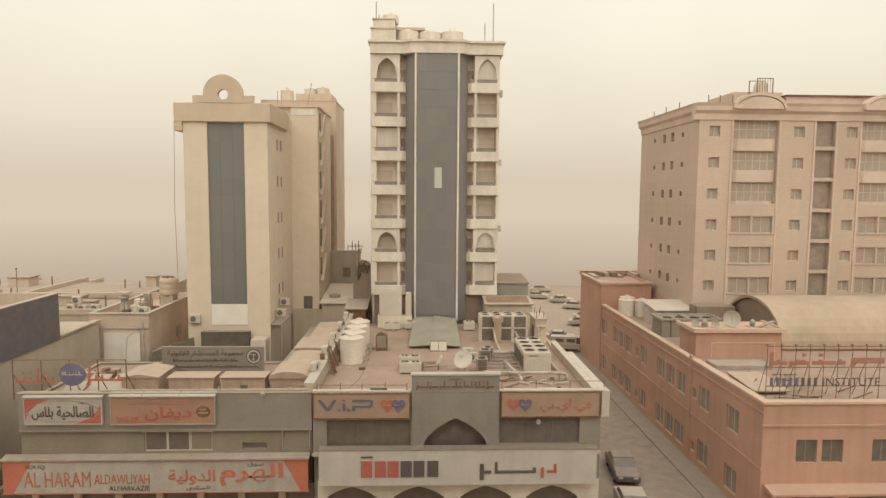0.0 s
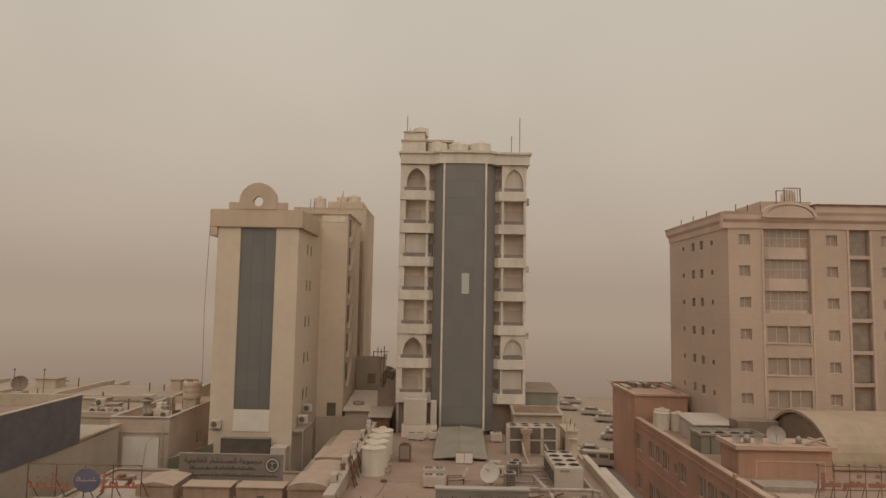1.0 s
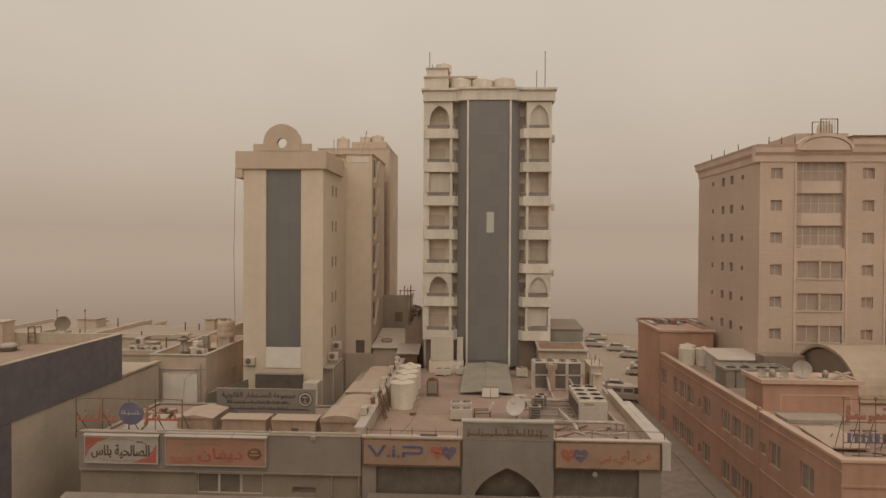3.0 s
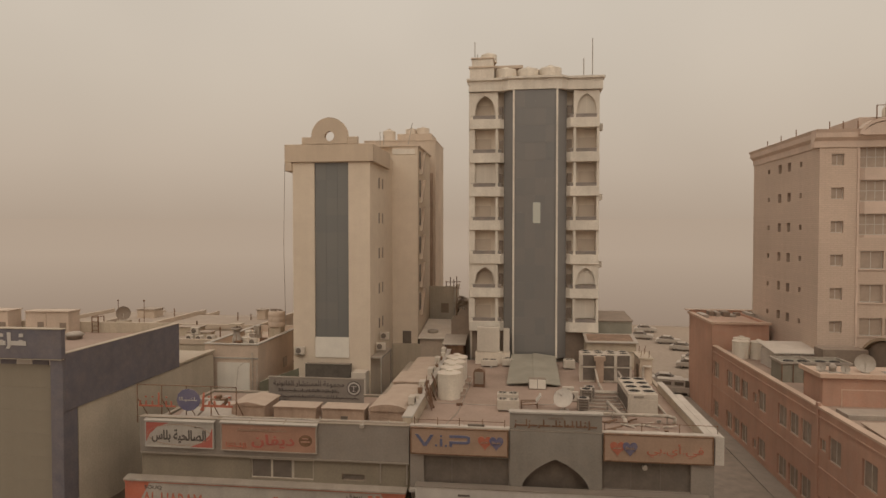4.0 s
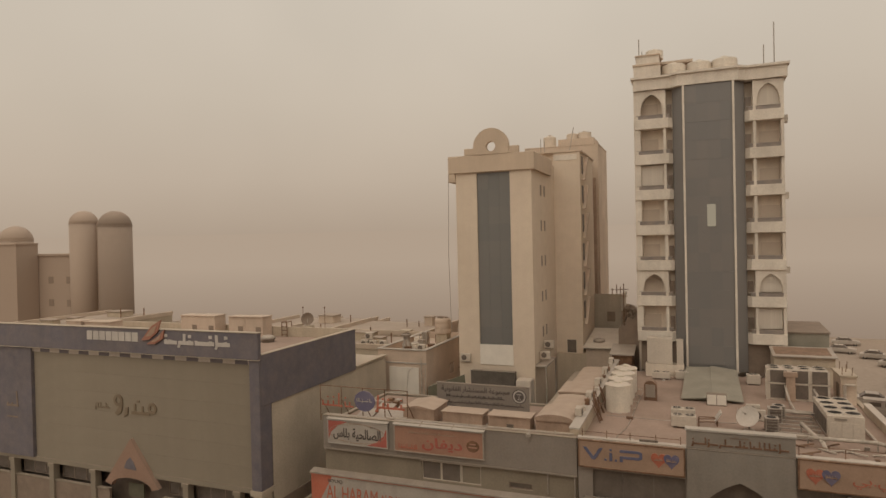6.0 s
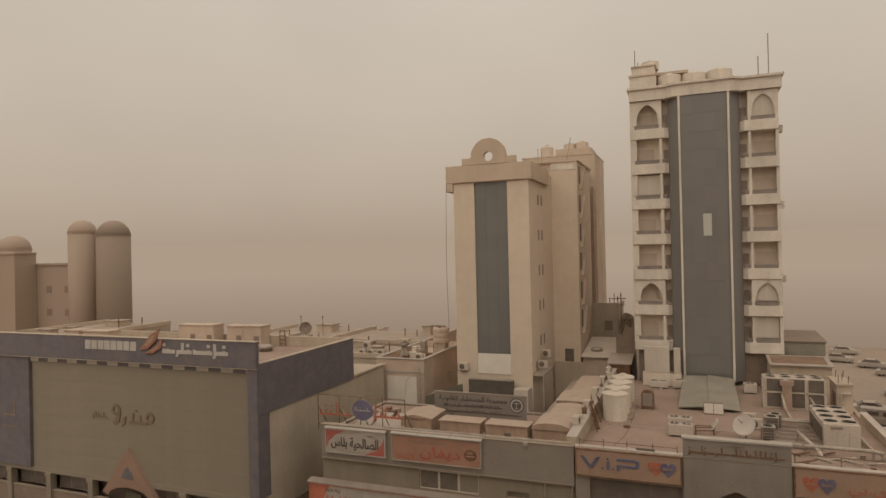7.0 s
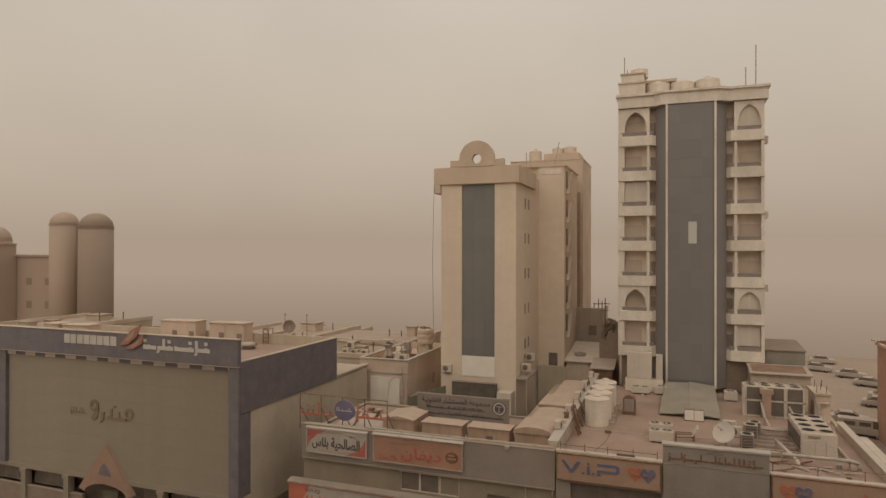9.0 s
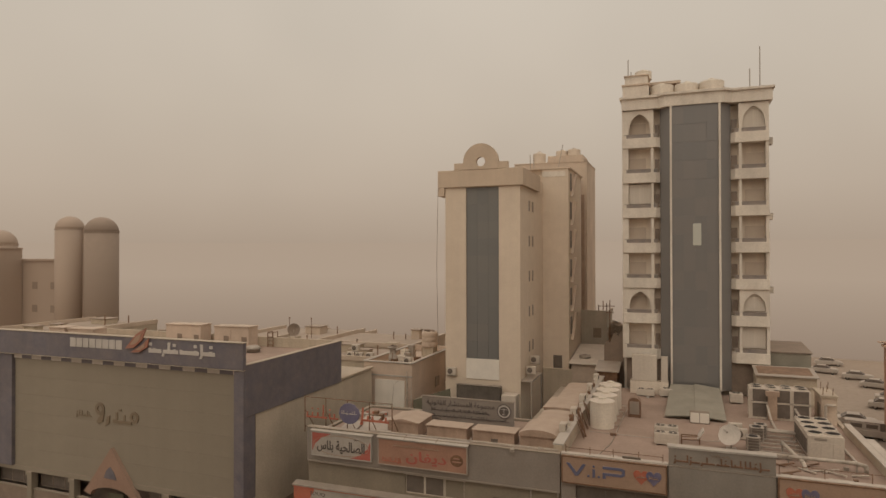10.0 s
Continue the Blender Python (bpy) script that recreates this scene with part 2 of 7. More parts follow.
# ---- geometry helpers ----
class Geo:
    def __init__(self):
        self.v, self.f = [], []

    def add(self, v, f):
        o = len(self.v)
        self.v += v
        self.f += [tuple(i + o for i in q) for q in f]
        return self

    def box(self, x0, x1, y0, y1, z0, z1):
        return self.add([(x, y, z) for z in (z0, z1) for y in (y0, y1) for x in (x0, x1)],
                        [(0, 2, 3, 1), (4, 5, 7, 6), (0, 1, 5, 4), (2, 6, 7, 3), (0, 4, 6, 2), (1, 3, 7, 5)])

    def prism(self, poly, axis, a, b):
        """A polygon pushed along an axis: z takes (x, y), y takes (x, z), x takes (y, z)."""
        put = {"z": lambda p, d: (p[0], p[1], d), "y": lambda p, d: (p[0], d, p[1]), "x": lambda p, d: (d, p[0], p[1])}[axis]
        k = len(poly)
        area = sum(poly[i][0] * poly[(i + 1) % k][1] - poly[(i + 1) % k][0] * poly[i][1] for i in range(k))
        if (area > 0) == (axis == "y"):
            poly = poly[::-1]
        v = [put(p, a) for p in poly] + [put(p, b) for p in poly]
        f = [tuple(range(k))[::-1], tuple(range(k, 2 * k))] + [(i, (i + 1) % k, k + (i + 1) % k, k + i) for i in range(k)]
        return self.add(v, f)

    def turned(self, profile, cx, cy, n=18, a0=0.0):
        """Rings of (radius, z) turned about an upright axis."""
        v, f = [], []
        for r, z in profile:
            v += [(cx + r * math.cos(a0 + 2 * math.pi * i / n), cy + r * math.sin(a0 + 2 * math.pi * i / n), z) for i in range(n)]
        for k in range(len(profile) - 1):
            f += [(k * n + i, k * n + (i + 1) % n, (k + 1) * n + (i + 1) % n, (k + 1) * n + i) for i in range(n)]
        f += [tuple(range(n))[::-1], tuple(range((len(profile) - 1) * n, len(profile) * n))]
        return self.add(v, f)

    def cyl(self, cx, cy, z0, z1, r, n=16):
        return self.turned([(r, z0), (r, z1)], cx, cy, n)

    def tube(self, p, q, r, n=6):
        p, q = Vector(p), Vector(q)
        d = (q - p).normalized()
        a = d.orthogonal().normalized()
        b = d.cross(a)
        v = [tuple(o + r * (math.cos(2 * math.pi * i / n) * a + math.sin(2 * math.pi * i / n) * b)) for o in (p, q) for i in range(n)]
        f = [tuple(range(n))[::-1], tuple(range(n, 2 * n))] + [(i, (i + 1) % n, n + (i + 1) % n, n + i) for i in range(n)]
        return self.add(v, f)

    def path(self, pts, r, n=6):
        for p, q in zip(pts, pts[1:]):
            self.tube(p, q, r, n)
        return self

    def wall(self, axis, u0, u1, z0, z1, d0, d1, holes=()):
        """A wall along x or y from d0 to d1 in depth, with rectangular openings (u0, u1, z0, z1) through it."""
        us = sorted({u0, u1, *[h[0] for h in holes], *[h[1] for h in holes]})
        zs = sorted({z0, z1, *[h[2] for h in holes], *[h[3] for h in holes]})
        nu, nz = len(us), len(zs)

        def full(i, k):
            if not (0 <= i < nu - 1 and 0 <= k < nz - 1):
                return False
            u, z = (us[i] + us[i + 1]) / 2, (zs[k] + zs[k + 1]) / 2
            return not any(h[0] < u < h[1] and h[2] < z < h[3] for h in holes)

        v = [(u, d, z) if axis == "x" else (d, u, z) for d in (d0, d1) for z in zs for u in us]
        f, back = [], nu * nz
        for k in range(nz - 1):
            for i in range(nu - 1):
                if full(i, k):
                    q = [k * nu + i, k * nu + i + 1, (k + 1) * nu + i + 1, (k + 1) * nu + i]
                    f += [tuple(q), tuple(j + back for j in q[::-1])]
                    for e, (di, dk) in enumerate(((0, -1), (1, 0), (0, 1), (-1, 0))):
                        if not full(i + di, k + dk):
                            f.append((q[(e + 1) % 4], q[e], q[e] + back, q[(e + 1) % 4] + back))
        used = sorted({j for q in f for j in q})
        at = {j: n for n, j in enumerate(used)}
        return self.add([v[j] for j in used], [tuple(at[j] for j in q) for q in f])

    def arch(self, x0, x1, spring, apex, top, y0, y1, n=14, foot=None, point=0.8):
        """The wall over a pointed arch up to top; foot = (x left, x right, z) adds the piers beside it."""
        pts = []
        for i in range(n + 1):
            u = i / n
            pts.append((x0 + (x1 - x0) * u, spring + (apex - spring) * math.sqrt(max((1 + point) ** 2 - (abs(2 * u - 1) + point) ** 2, 0) / (1 + 2 * point))))
        if foot:
            pts = [(foot[0], foot[2]), (x0, foot[2])] + pts + [(x1, foot[2]), (foot[1], foot[2]), (foot[1], top), (foot[0], top)]
        else:
            pts += [(x1, top), (x0, top)]
        return self.prism(pts, "y", y0, y1)


BASE = {}


def thing(name, loc, label, category, group="", kind=""):
    ob = tagged(new(name), label, category, group, kind)
    ob.location = loc
    BASE[ob] = Vector(loc)
    return ob


def mesh_of(name, geo, material, off=(0, 0, 0), smooth=False, bevel=0.0):
    me = bpy.data.meshes.new(name)
    ox, oy, oz = off
    me.from_pydata([(x - ox, y - oy, z - oz) for x, y, z in geo.v], [], geo.f)
    if bevel:
        bm = bmesh.new()
        bm.from_mesh(me)
        bmesh.ops.bevel(bm, geom=[e for e in bm.edges if e.calc_face_angle(0) > 0.6], offset=bevel, segments=1, affect="EDGES", clamp_overlap=True)
        bm.to_mesh(me)
        bm.free()
    me.materials.append(material)
    if smooth:
        for p in me.polygons:
            p.use_smooth = len(p.vertices) == 4
    return me


def part(name, geo, material, parent, label="", smooth=False, bevel=0.0):
    """One mesh, given in world metres, under a thing or a part."""
    ob = new(name, mesh_of(name, geo, material, BASE[parent], smooth, bevel))
    ob.parent = parent
    BASE[ob] = BASE[parent]
    return tagged(ob, label)


def solid(name, geo, material, label="", category="", kind="", group="", loc=None, smooth=False, bevel=0.0):
    """A thing of one mesh."""
    loc = loc or tuple(np.min(geo.v, axis=0))
    ob = tagged(new(name, mesh_of(name, geo, material, loc, smooth, bevel)), label, category, group, kind)
    ob.location = loc
    BASE[ob] = Vector(loc)
    return ob


def place(name, me, parent, at, label=""):
    """A part on shared mesh data, at a point in world metres."""
    ob = new(name, me)
    ob.parent, ob.location = parent, Vector(at) - BASE[parent]
    BASE[ob] = BASE[parent]
    return tagged(ob, label)


def window_kind(w, h, panes=2, pm=None, axis="x", bars=0, fm=None):
    """Meshes of a framed window with its corner at the origin: frame and panes."""
    g, p, t = Geo(), Geo(), 0.06
    def bx(geo, a, b, c, d, z0, z1):
        geo.box(a, b, c, d, z0, z1) if axis == "x" else geo.box(c, d, a, b, z0, z1)
    bx(g, 0, w, 0, 0.06, 0, t), bx(g, 0, w, 0, 0.06, h - t, h), bx(g, 0, t, 0, 0.06, t, h - t), bx(g, w - t, w, 0, 0.06, t, h - t)
    for i in range(1, panes):
        bx(g, w * i / panes - t / 2, w * i / panes + t / 2, 0, 0.06, t, h - t)
    for i in range(1, bars + 1):
        bx(g, t, w - t, 0.005, 0.055, h * i / (bars + 1) - 0.025, h * i / (bars + 1) + 0.025)
    bx(p, t * 0.5, w - t * 0.5, 0.02, 0.035, t * 0.5, h - t * 0.5)
    return mesh_of("window_frame", g, fm or M["frame"]), mesh_of("pane", p, pm or M["pane"])


def put_window(kind, parent, at):
    f = place("window", kind[0], parent, at)
    p = new("pane", kind[1])
    p.parent = f
    BASE[f] = Vector(at)
    return f


FORMS = {"ا": "ﺍﺎ", "آ": "ﺁﺂ", "أ": "ﺃﺄ", "د": "ﺩﺪ", "ر": "ﺭﺮ", "ز": "ﺯﺰ", "و": "ﻭﻮ", "ة": "ﺓﺔ",
         "ب": "ﺏﺐﺑﺒ", "ت": "ﺕﺖﺗﺘ", "ج": "ﺝﺞﺟﺠ", "ح": "ﺡﺢﺣﺤ", "ش": "ﺵﺶﺷﺸ", "ص": "ﺹﺺﺻﺼ", "ع": "ﻉﻊﻋﻌ", "ن": "ﻥﻦﻧﻨ", "س": "ﺱﺲﺳﺴ", "ف": "ﻑﻒﻓﻔ", "ق": "ﻕﻖﻗﻘ", "ك": "ﻙﻚﻛﻜ", "ل": "ﻝﻞﻟﻠ", "م": "ﻡﻢﻣﻤ", "ه": "ﻩﻪﻫﻬ", "ي": "ﻱﻲﻳﻴ"}


def arabic(s):
    """Joined letter forms in the order in which they stand from left to right."""
    out = []
    for i, c in enumerate(s):
        if c not in FORMS:
            out.append(c)
            continue
        before = i > 0 and len(FORMS.get(s[i - 1], "")) == 4
        after = len(FORMS[c]) == 4 and i + 1 < len(s) and s[i + 1] in FORMS
        out.append(FORMS[c][(1 if before else 0) + (2 if after else 0)])
    return "".join(out[::-1])


def lettering(body, x, y, z, width, height, material, parent, depth=0.03, name="lettering", bold=0.0):
    """Raised letters that face the street, with the lower left corner at (x, y, z), stretched to width and height."""
    c = bpy.data.curves.new("type", "FONT")
    c.body, c.size, c.extrude, c.resolution_u, c.offset = body, 1.0, 0.5, 2, bold
    o = new("type", c)
    bpy.context.view_layer.update()
    me = bpy.data.meshes.new_from_object(o.evaluated_get(bpy.context.evaluated_depsgraph_get()))
    bpy.data.objects.remove(o)
    co = np.empty(len(me.vertices) * 3)
    me.vertices.foreach_get("co", co)
    co = co.reshape(-1, 3)
    lo, hi = co.min(0), co.max(0)
    sx, sz = width / (hi[0] - lo[0]), height / (hi[1] - lo[1])
    o3 = BASE[parent]
    flat = np.stack([(co[:, 0] - lo[0]) * sx + x - o3[0], y - o3[1] - (co[:, 2] - lo[2]) * depth, (co[:, 1] - lo[1]) * sz + z - o3[2]], 1)
    me.vertices.foreach_set("co", flat.ravel())
    me.materials.clear()
    me.materials.append(material)
    me.name = name
    ob = new(name, me)
    ob.parent = parent
    BASE[ob] = BASE[parent]
    return ob


def script_bars(x0, x1, y, z0, z1, seed, heavy=0.16):
    """Plain bars in the rhythm of a joined script: a base stroke, uprights, bowls and dots."""
    rnd, g, x, h = random.Random(seed), Geo(), x0, z1 - z0
    while x < x1 - 0.1 * h:
        w = min(x1 - x, h * rnd.uniform(0.9, 1.9))
        g.box(x, x + w, y - 0.04, y, z0 + h * 0.22, z0 + h * (0.22 + heavy))
        u = x
        while u < x + w - heavy * h:
            k = rnd.random()
            top = z0 + h * (1.0 if k < 0.3 else 0.55 if k < 0.75 else 0.42)
            lean = h * rnd.uniform(-0.06, 0.06)
            g.prism([(u, z0 + h * 0.25), (u + heavy * h * 0.9, z0 + h * 0.25), (u + heavy * h * 0.9 + lean, top), (u + lean, top)], "y", y - 0.045, y - 0.005)
            if 0.3 < k < 0.55:
                g.box(u, u + heavy * h, y - 0.04, y, z0 + h * 0.72, z0 + h * (0.72 + heavy * 0.8))
            u += h * rnd.uniform(0.28, 0.5)
        if rnd.random() < 0.6:
            g.prism([(x, z0 + h * 0.25), (x + heavy * h, z0 + h * 0.3), (x + 0.1 * h, z0), (x - 0.12 * h, z0 + 0.02 * h)], "y", y - 0.04, y)
        x += w + h * 0.14
    return g


def block_bars(x0, x1, y, z0, z1, n, gap=0.2):
    """A row of n plain upright blocks, one for each letter of a mark that is not spelled out."""
    g, w = Geo(), (x1 - x0) / n
    for i in range(n):
        g.box(x0 + w * i, x0 + w * (i + 1 - gap), y - 0.04, y, z0, z1)
    return g


# ---- the setting ----
solid("ground", Geo().box(-1500, 1500, -400, 2600, -0.5, 0.0), M["sand"], "dusty sandy ground between the buildings", kind="structure", category="ground", loc=(0, 0, 0))
solid("road", Geo().box(12.6, 20.0, 30.0, 140, 0.0, 0.02), M["asphalt"], "dust-covered asphalt side street", kind="structure", category="road", loc=(16, 60, 0))
solid("road", Geo().box(-120, 120, 8, 30.0, 0.0, 0.02), M["asphalt"], "dust-covered asphalt main street", kind="structure", category="road", loc=(0, 20, 0))
solid("pavement", Geo().box(11.0, 12.6, 33, 66, 0.0, 0.1).box(20.0, 21.7, 33, 96, 0.0, 0.1), M["paving"], "concrete pavements beside the side street", kind="structure", category="pavement", loc=(16, 50, 0))
solid("pavement", Geo().box(-120, 10.9, 30.0, 34.2, 0.0, 0.14).box(21.8, 120, 30.0, 37.8, 0.0, 0.14), M["paving"], "concrete pavement along the shop row", kind="structure", category="pavement", loc=(-10, 32, 0))

# glowing wall all round, its emission painted as dust haze that closes the distance
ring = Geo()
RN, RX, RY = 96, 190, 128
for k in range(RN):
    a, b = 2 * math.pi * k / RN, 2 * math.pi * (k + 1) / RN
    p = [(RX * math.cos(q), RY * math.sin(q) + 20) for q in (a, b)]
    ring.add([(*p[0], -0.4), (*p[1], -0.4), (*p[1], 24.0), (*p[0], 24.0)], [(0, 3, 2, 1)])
solid("backdrop", ring, M["haze"], "glowing backdrop wall painted as brown dust haze", kind="structure", category="backdrop", loc=(0, 20, 0))

# the building from which the view is had, behind the lens
home = thing("apartment_building", (0, -8, 0), "cream rendered building behind the viewpoint", "building")
part("wall", Geo().box(-25, 25, -14, -1.6, 0, 36), M["cream"], home)
part("roof", Geo().box(-25.3, 25.3, -14.3, -1.4, 36, 36.5), M["trimP"], home)


# ---- tower with the balcony bays and the glass front ----
def balcony_tower():
    yf, yb = 60.0, 75.0
    t = thing("apartment_tower", (1.3, 67, 0), "tall grey-white tower with arched balconies and a dark glass front", "building")
    L, R, TOP = -4.78, 7.30, 34.3
    band0, pitch = 31.76, 3.2
    # body behind the balconies
    part("wall", Geo().box(L + 0.15, R - 0.15, yf + 1.0, yb, 0, TOP), M["niche"], t, "shaded balcony back wall")
    for x0, x1, y0, y1, z0 in ((L - 0.08, L + 0.48, yf + 0.1, yf + 1.6, 11.6), (R - 0.25, R, yf + 0.1, yf + 1.6, 11.6), (L - 0.08, L + 0.16, yf + 1.6, yb, 0), (R - 0.16, R + 0.05, yf + 1.6, yb, 0)):
        part("wall", Geo().box(x0, x1, y0, y1, z0, TOP), M["whiteB"], t)
    part("cornice", Geo().prism([(L - 0.1, yf - 0.12), (-1.7, yf - 0.12), (-1.1, yf - 0.62), (3.8, yf - 0.62), (4.4, yf - 0.12), (R + 0.28, yf - 0.12), (R + 0.28, yb), (L - 0.1, yb)], "z", 34.35, 35.35)
         .prism([(L - 0.28, yf - 0.3), (-1.75, yf - 0.3), (-1.15, yf - 0.8), (3.85, yf - 0.8), (4.45, yf - 0.3), (R + 0.45, yf - 0.3), (R + 0.45, yb + 0.2), (L - 0.28, yb + 0.2)], "z", 35.35, 35.55), M["whiteB"], t, "grey-white stepped cornice")
    bays = ((L, -2.34, -2.1, -1.54, 1), (5.16, R, 4.93, 4.3, -1))
    for a, b, c, d, side in bays:
        lo, hi = min(a, d), max(b, d)
        for k in range(7):
            z1 = band0 - pitch * k
            nose = [(lo, yf + 1.5), (lo, yf - 0.05), (hi - 0.35, yf - 0.05), (hi, yf + 0.35), (hi, yf + 1.5)] if side > 0 else [(lo, yf + 1.5), (lo, yf + 0.35), (lo + 0.35, yf - 0.05), (hi, yf - 0.05), (hi, yf + 1.5)]
            part("balcony_parapet", Geo().prism(nose, "z", z1 - 0.92, z1), M["whiteB"], t, bevel=0.03)
            rl = part("balcony_rail", Geo().tube((lo + 0.1, yf + 0.1, z1 + 0.34), (hi - 0.2, yf + 0.1, z1 + 0.34), 0.03), M["steel"], t)
            part("rail_panel", Geo().box(lo + 0.3, hi - 0.25, yf + 0.09, yf + 0.12, z1 + 0.02, z1 + 0.31), M["rail"], rl)
            top = z1 + pitch - 0.92 if k else TOP
            if k in (0, 5):
                xa, xb = (a + 0.52, b - 0.06) if side > 0 else (a + 0.08, b - 0.3)
                part("arch", Geo().arch(xa, xb, z1 + (0.85 if k == 0 else 0.7), top - 0.32, top, yf + 0.12, yf + 0.4, 16, (a + 0.48 if side > 0 else a, b if side > 0 else b - 0.25, z1), 0.6), M["whiteB"], t)
            # back-wall doors of the balcony, coloured pale to lift the shade there
            part("balcony_door", Geo().box((a + b) / 2 - 0.75, (a + b) / 2 + 0.75, yf + 0.95, yf + 1.0, z1 - 0.6, z1 + 1.45), M["blind"], t)
            part("window", Geo().box(min(c, d) + 0.08, max(c, d) - 0.08, yf + 0.9, yf + 0.96, z1 + 0.1, z1 + 1.3), M["paneS"], t)
        part("column", Geo().box(min(b, c) if side > 0 else c, c if side > 0 else a, yf + 0.06, yf + 0.36, 11.7, TOP), M["whiteB"], t)
    # closed blinds in some bays
    for (x0, x1, k) in ((L + 0.5, -2.36, 2), (5.18, R - 0.3, 0), (5.18, R - 0.3, 5), (5.18, R - 0.3, 6)):
        z1 = band0 - pitch * k
        sht = part("shutter", Geo().box(x0, x1, yf + 0.42, yf + 0.46, z1 + 0.4, z1 + 2.2), M["whiteB"], t, "closed pale roller shutter")
        slat = mesh_of("slat", Geo().box(0, x1 - x0, 0, 0.05, 0, 0.14), M["whiteB"])
        for i in range(11):
            place("slat", slat, sht, (x0, yf + 0.37, z1 + 0.42 + 0.16 * i))
    # glass: two slanted side strips and the proud middle front
    part("glass_side", Geo().prism([(-1.54, yf + 0.4), (-0.68, yf - 0.35), (-0.68, yf + 1.5), (-1.54, yf + 1.5)], "z", 9.2, TOP + 0.05), M["glassB"], t)
    part("glass_side", Geo().prism([(3.45, yf - 0.35), (4.3, yf + 0.4), (4.3, yf + 1.5), (3.45, yf + 1.5)], "z", 9.2, TOP + 0.05), M["glassB"], t)
    for x in (-0.62, 3.38):
        part("mullion", Geo().box(x - 0.09, x + 0.09, yf - 0.62, yf + 0.5, 9.2, TOP + 0.05), M["whiteB"], t, "pale vertical fin")
    part("glass_backing", Geo().box(-0.53, 3.29, yf - 0.45, yf + 1.5, 9.2, TOP + 0.05), M["glassB"], t)
    n, w = 4, 3.8 / 4
    rows = 15
    h = (TOP - 9.8) / rows
    panel = mesh_of("glass_panel", Geo().box(0.005, w - 0.005, 0, 0.03, 0.006, h - 0.006), M["glassB"])
    litp = mesh_of("glass_panel", Geo().box(0.012, 0.7, 0, 0.03, 0.015, 1.95), M["lit"])
    for i in range(n):
        for k in range(rows):
            place("glass_panel", panel, t, (-0.52 + w * i, yf - 0.5, 9.8 + h * k))
    place("glass_panel", litp, t, (1.17, yf - 0.54, 21.88), "warm lit window pane")
    # dark boxes added for the shade below the bays
    for x0, x1 in ((L + 0.2, -1.5), (4.2, R - 0.2)):
        part("sill_beam", Geo().box(x0, x1, yf + 0.6, yf + 1.5, 8.8, 11.6), M["umber"], t, "dark box painted as the shade under the bays")
    # penthouse and roof things
    part("penthouse", Geo().box(L - 0.05, -2.5, yf + 0.4, yf + 5, 35.55, 36.7).box(L + 0.15, -2.6, yf + 0.55, yf + 4.9, 36.85, 37.6), M["whiteB"], t)
    part("penthouse_roof", Geo().box(L - 0.12, -2.42, yf + 0.3, yf + 5.1, 36.7, 36.85).box(L + 0.08, -2.5, yf + 0.45, yf + 5.0, 37.6, 37.7).box(-2.5, 0.25, yf + 2.5, yf + 6, 37.15, 37.4), M["rearA"], t)
    part("roof", Geo().box(L, R, yf, yb, 35.36, 35.58), M["roof"], t)
    for x, y, z, r, hh in ((-1.4, yf + 1.6, 35.58, 1.06, 1.2), (0.75, yf + 1.7, 35.58, 1.06, 1.2), (2.85, yf + 1.6, 35.58, 1.06, 1.25), (-3.1, yf + 2.6, 37.7, 0.78, 0.85)):
        tk = thing("water_tank", (x, y, z), "beige domed plastic water tank on the tower roof", "water tank", "tower roof tanks")
        part("body", Geo().turned([(r, z), (r, z + hh * 0.4), (r * 1.02, z + hh * 0.44), (r, z + hh * 0.48), (r, z + hh * 0.84), (r * 0.96, z + hh * 0.9), (r * 0.3, z + hh * 1.08)], x, y, 28), M["tank"], tk)
        part("lid", Geo().cyl(x, y, z + hh * 1.06, z + hh * 1.14, r * 0.26, 12), M["tank"], tk)
    for x, y, z, hh in ((6.68, yf + 0.6, 35.5, 3.7), (5.9, yf + 0.8, 35.5, 1.9), (-4.35, yf + 0.8, 37.65, 1.6), (-4.1, yf + 1.0, 37.65, 0.5)):
        solid("antenna_mast", Geo().tube((x, y, z), (x, y, z + hh), 0.045).tube((x - 0.15, y, z), (x + 0.15, y, z), 0.05), M["steel"], "thin steel mast on the tower roof", "antenna", group="tower masts")
    for z in (33.1, 26.5, 20.1):
        acx = R + 0.05
        g = Geo().box(acx, acx + 0.35, yf + 1.0, yf + 1.9, z - 2.4, z - 1.8)
        part("wall_box", g, M["acw"], t)
    return t


balcony_tower()


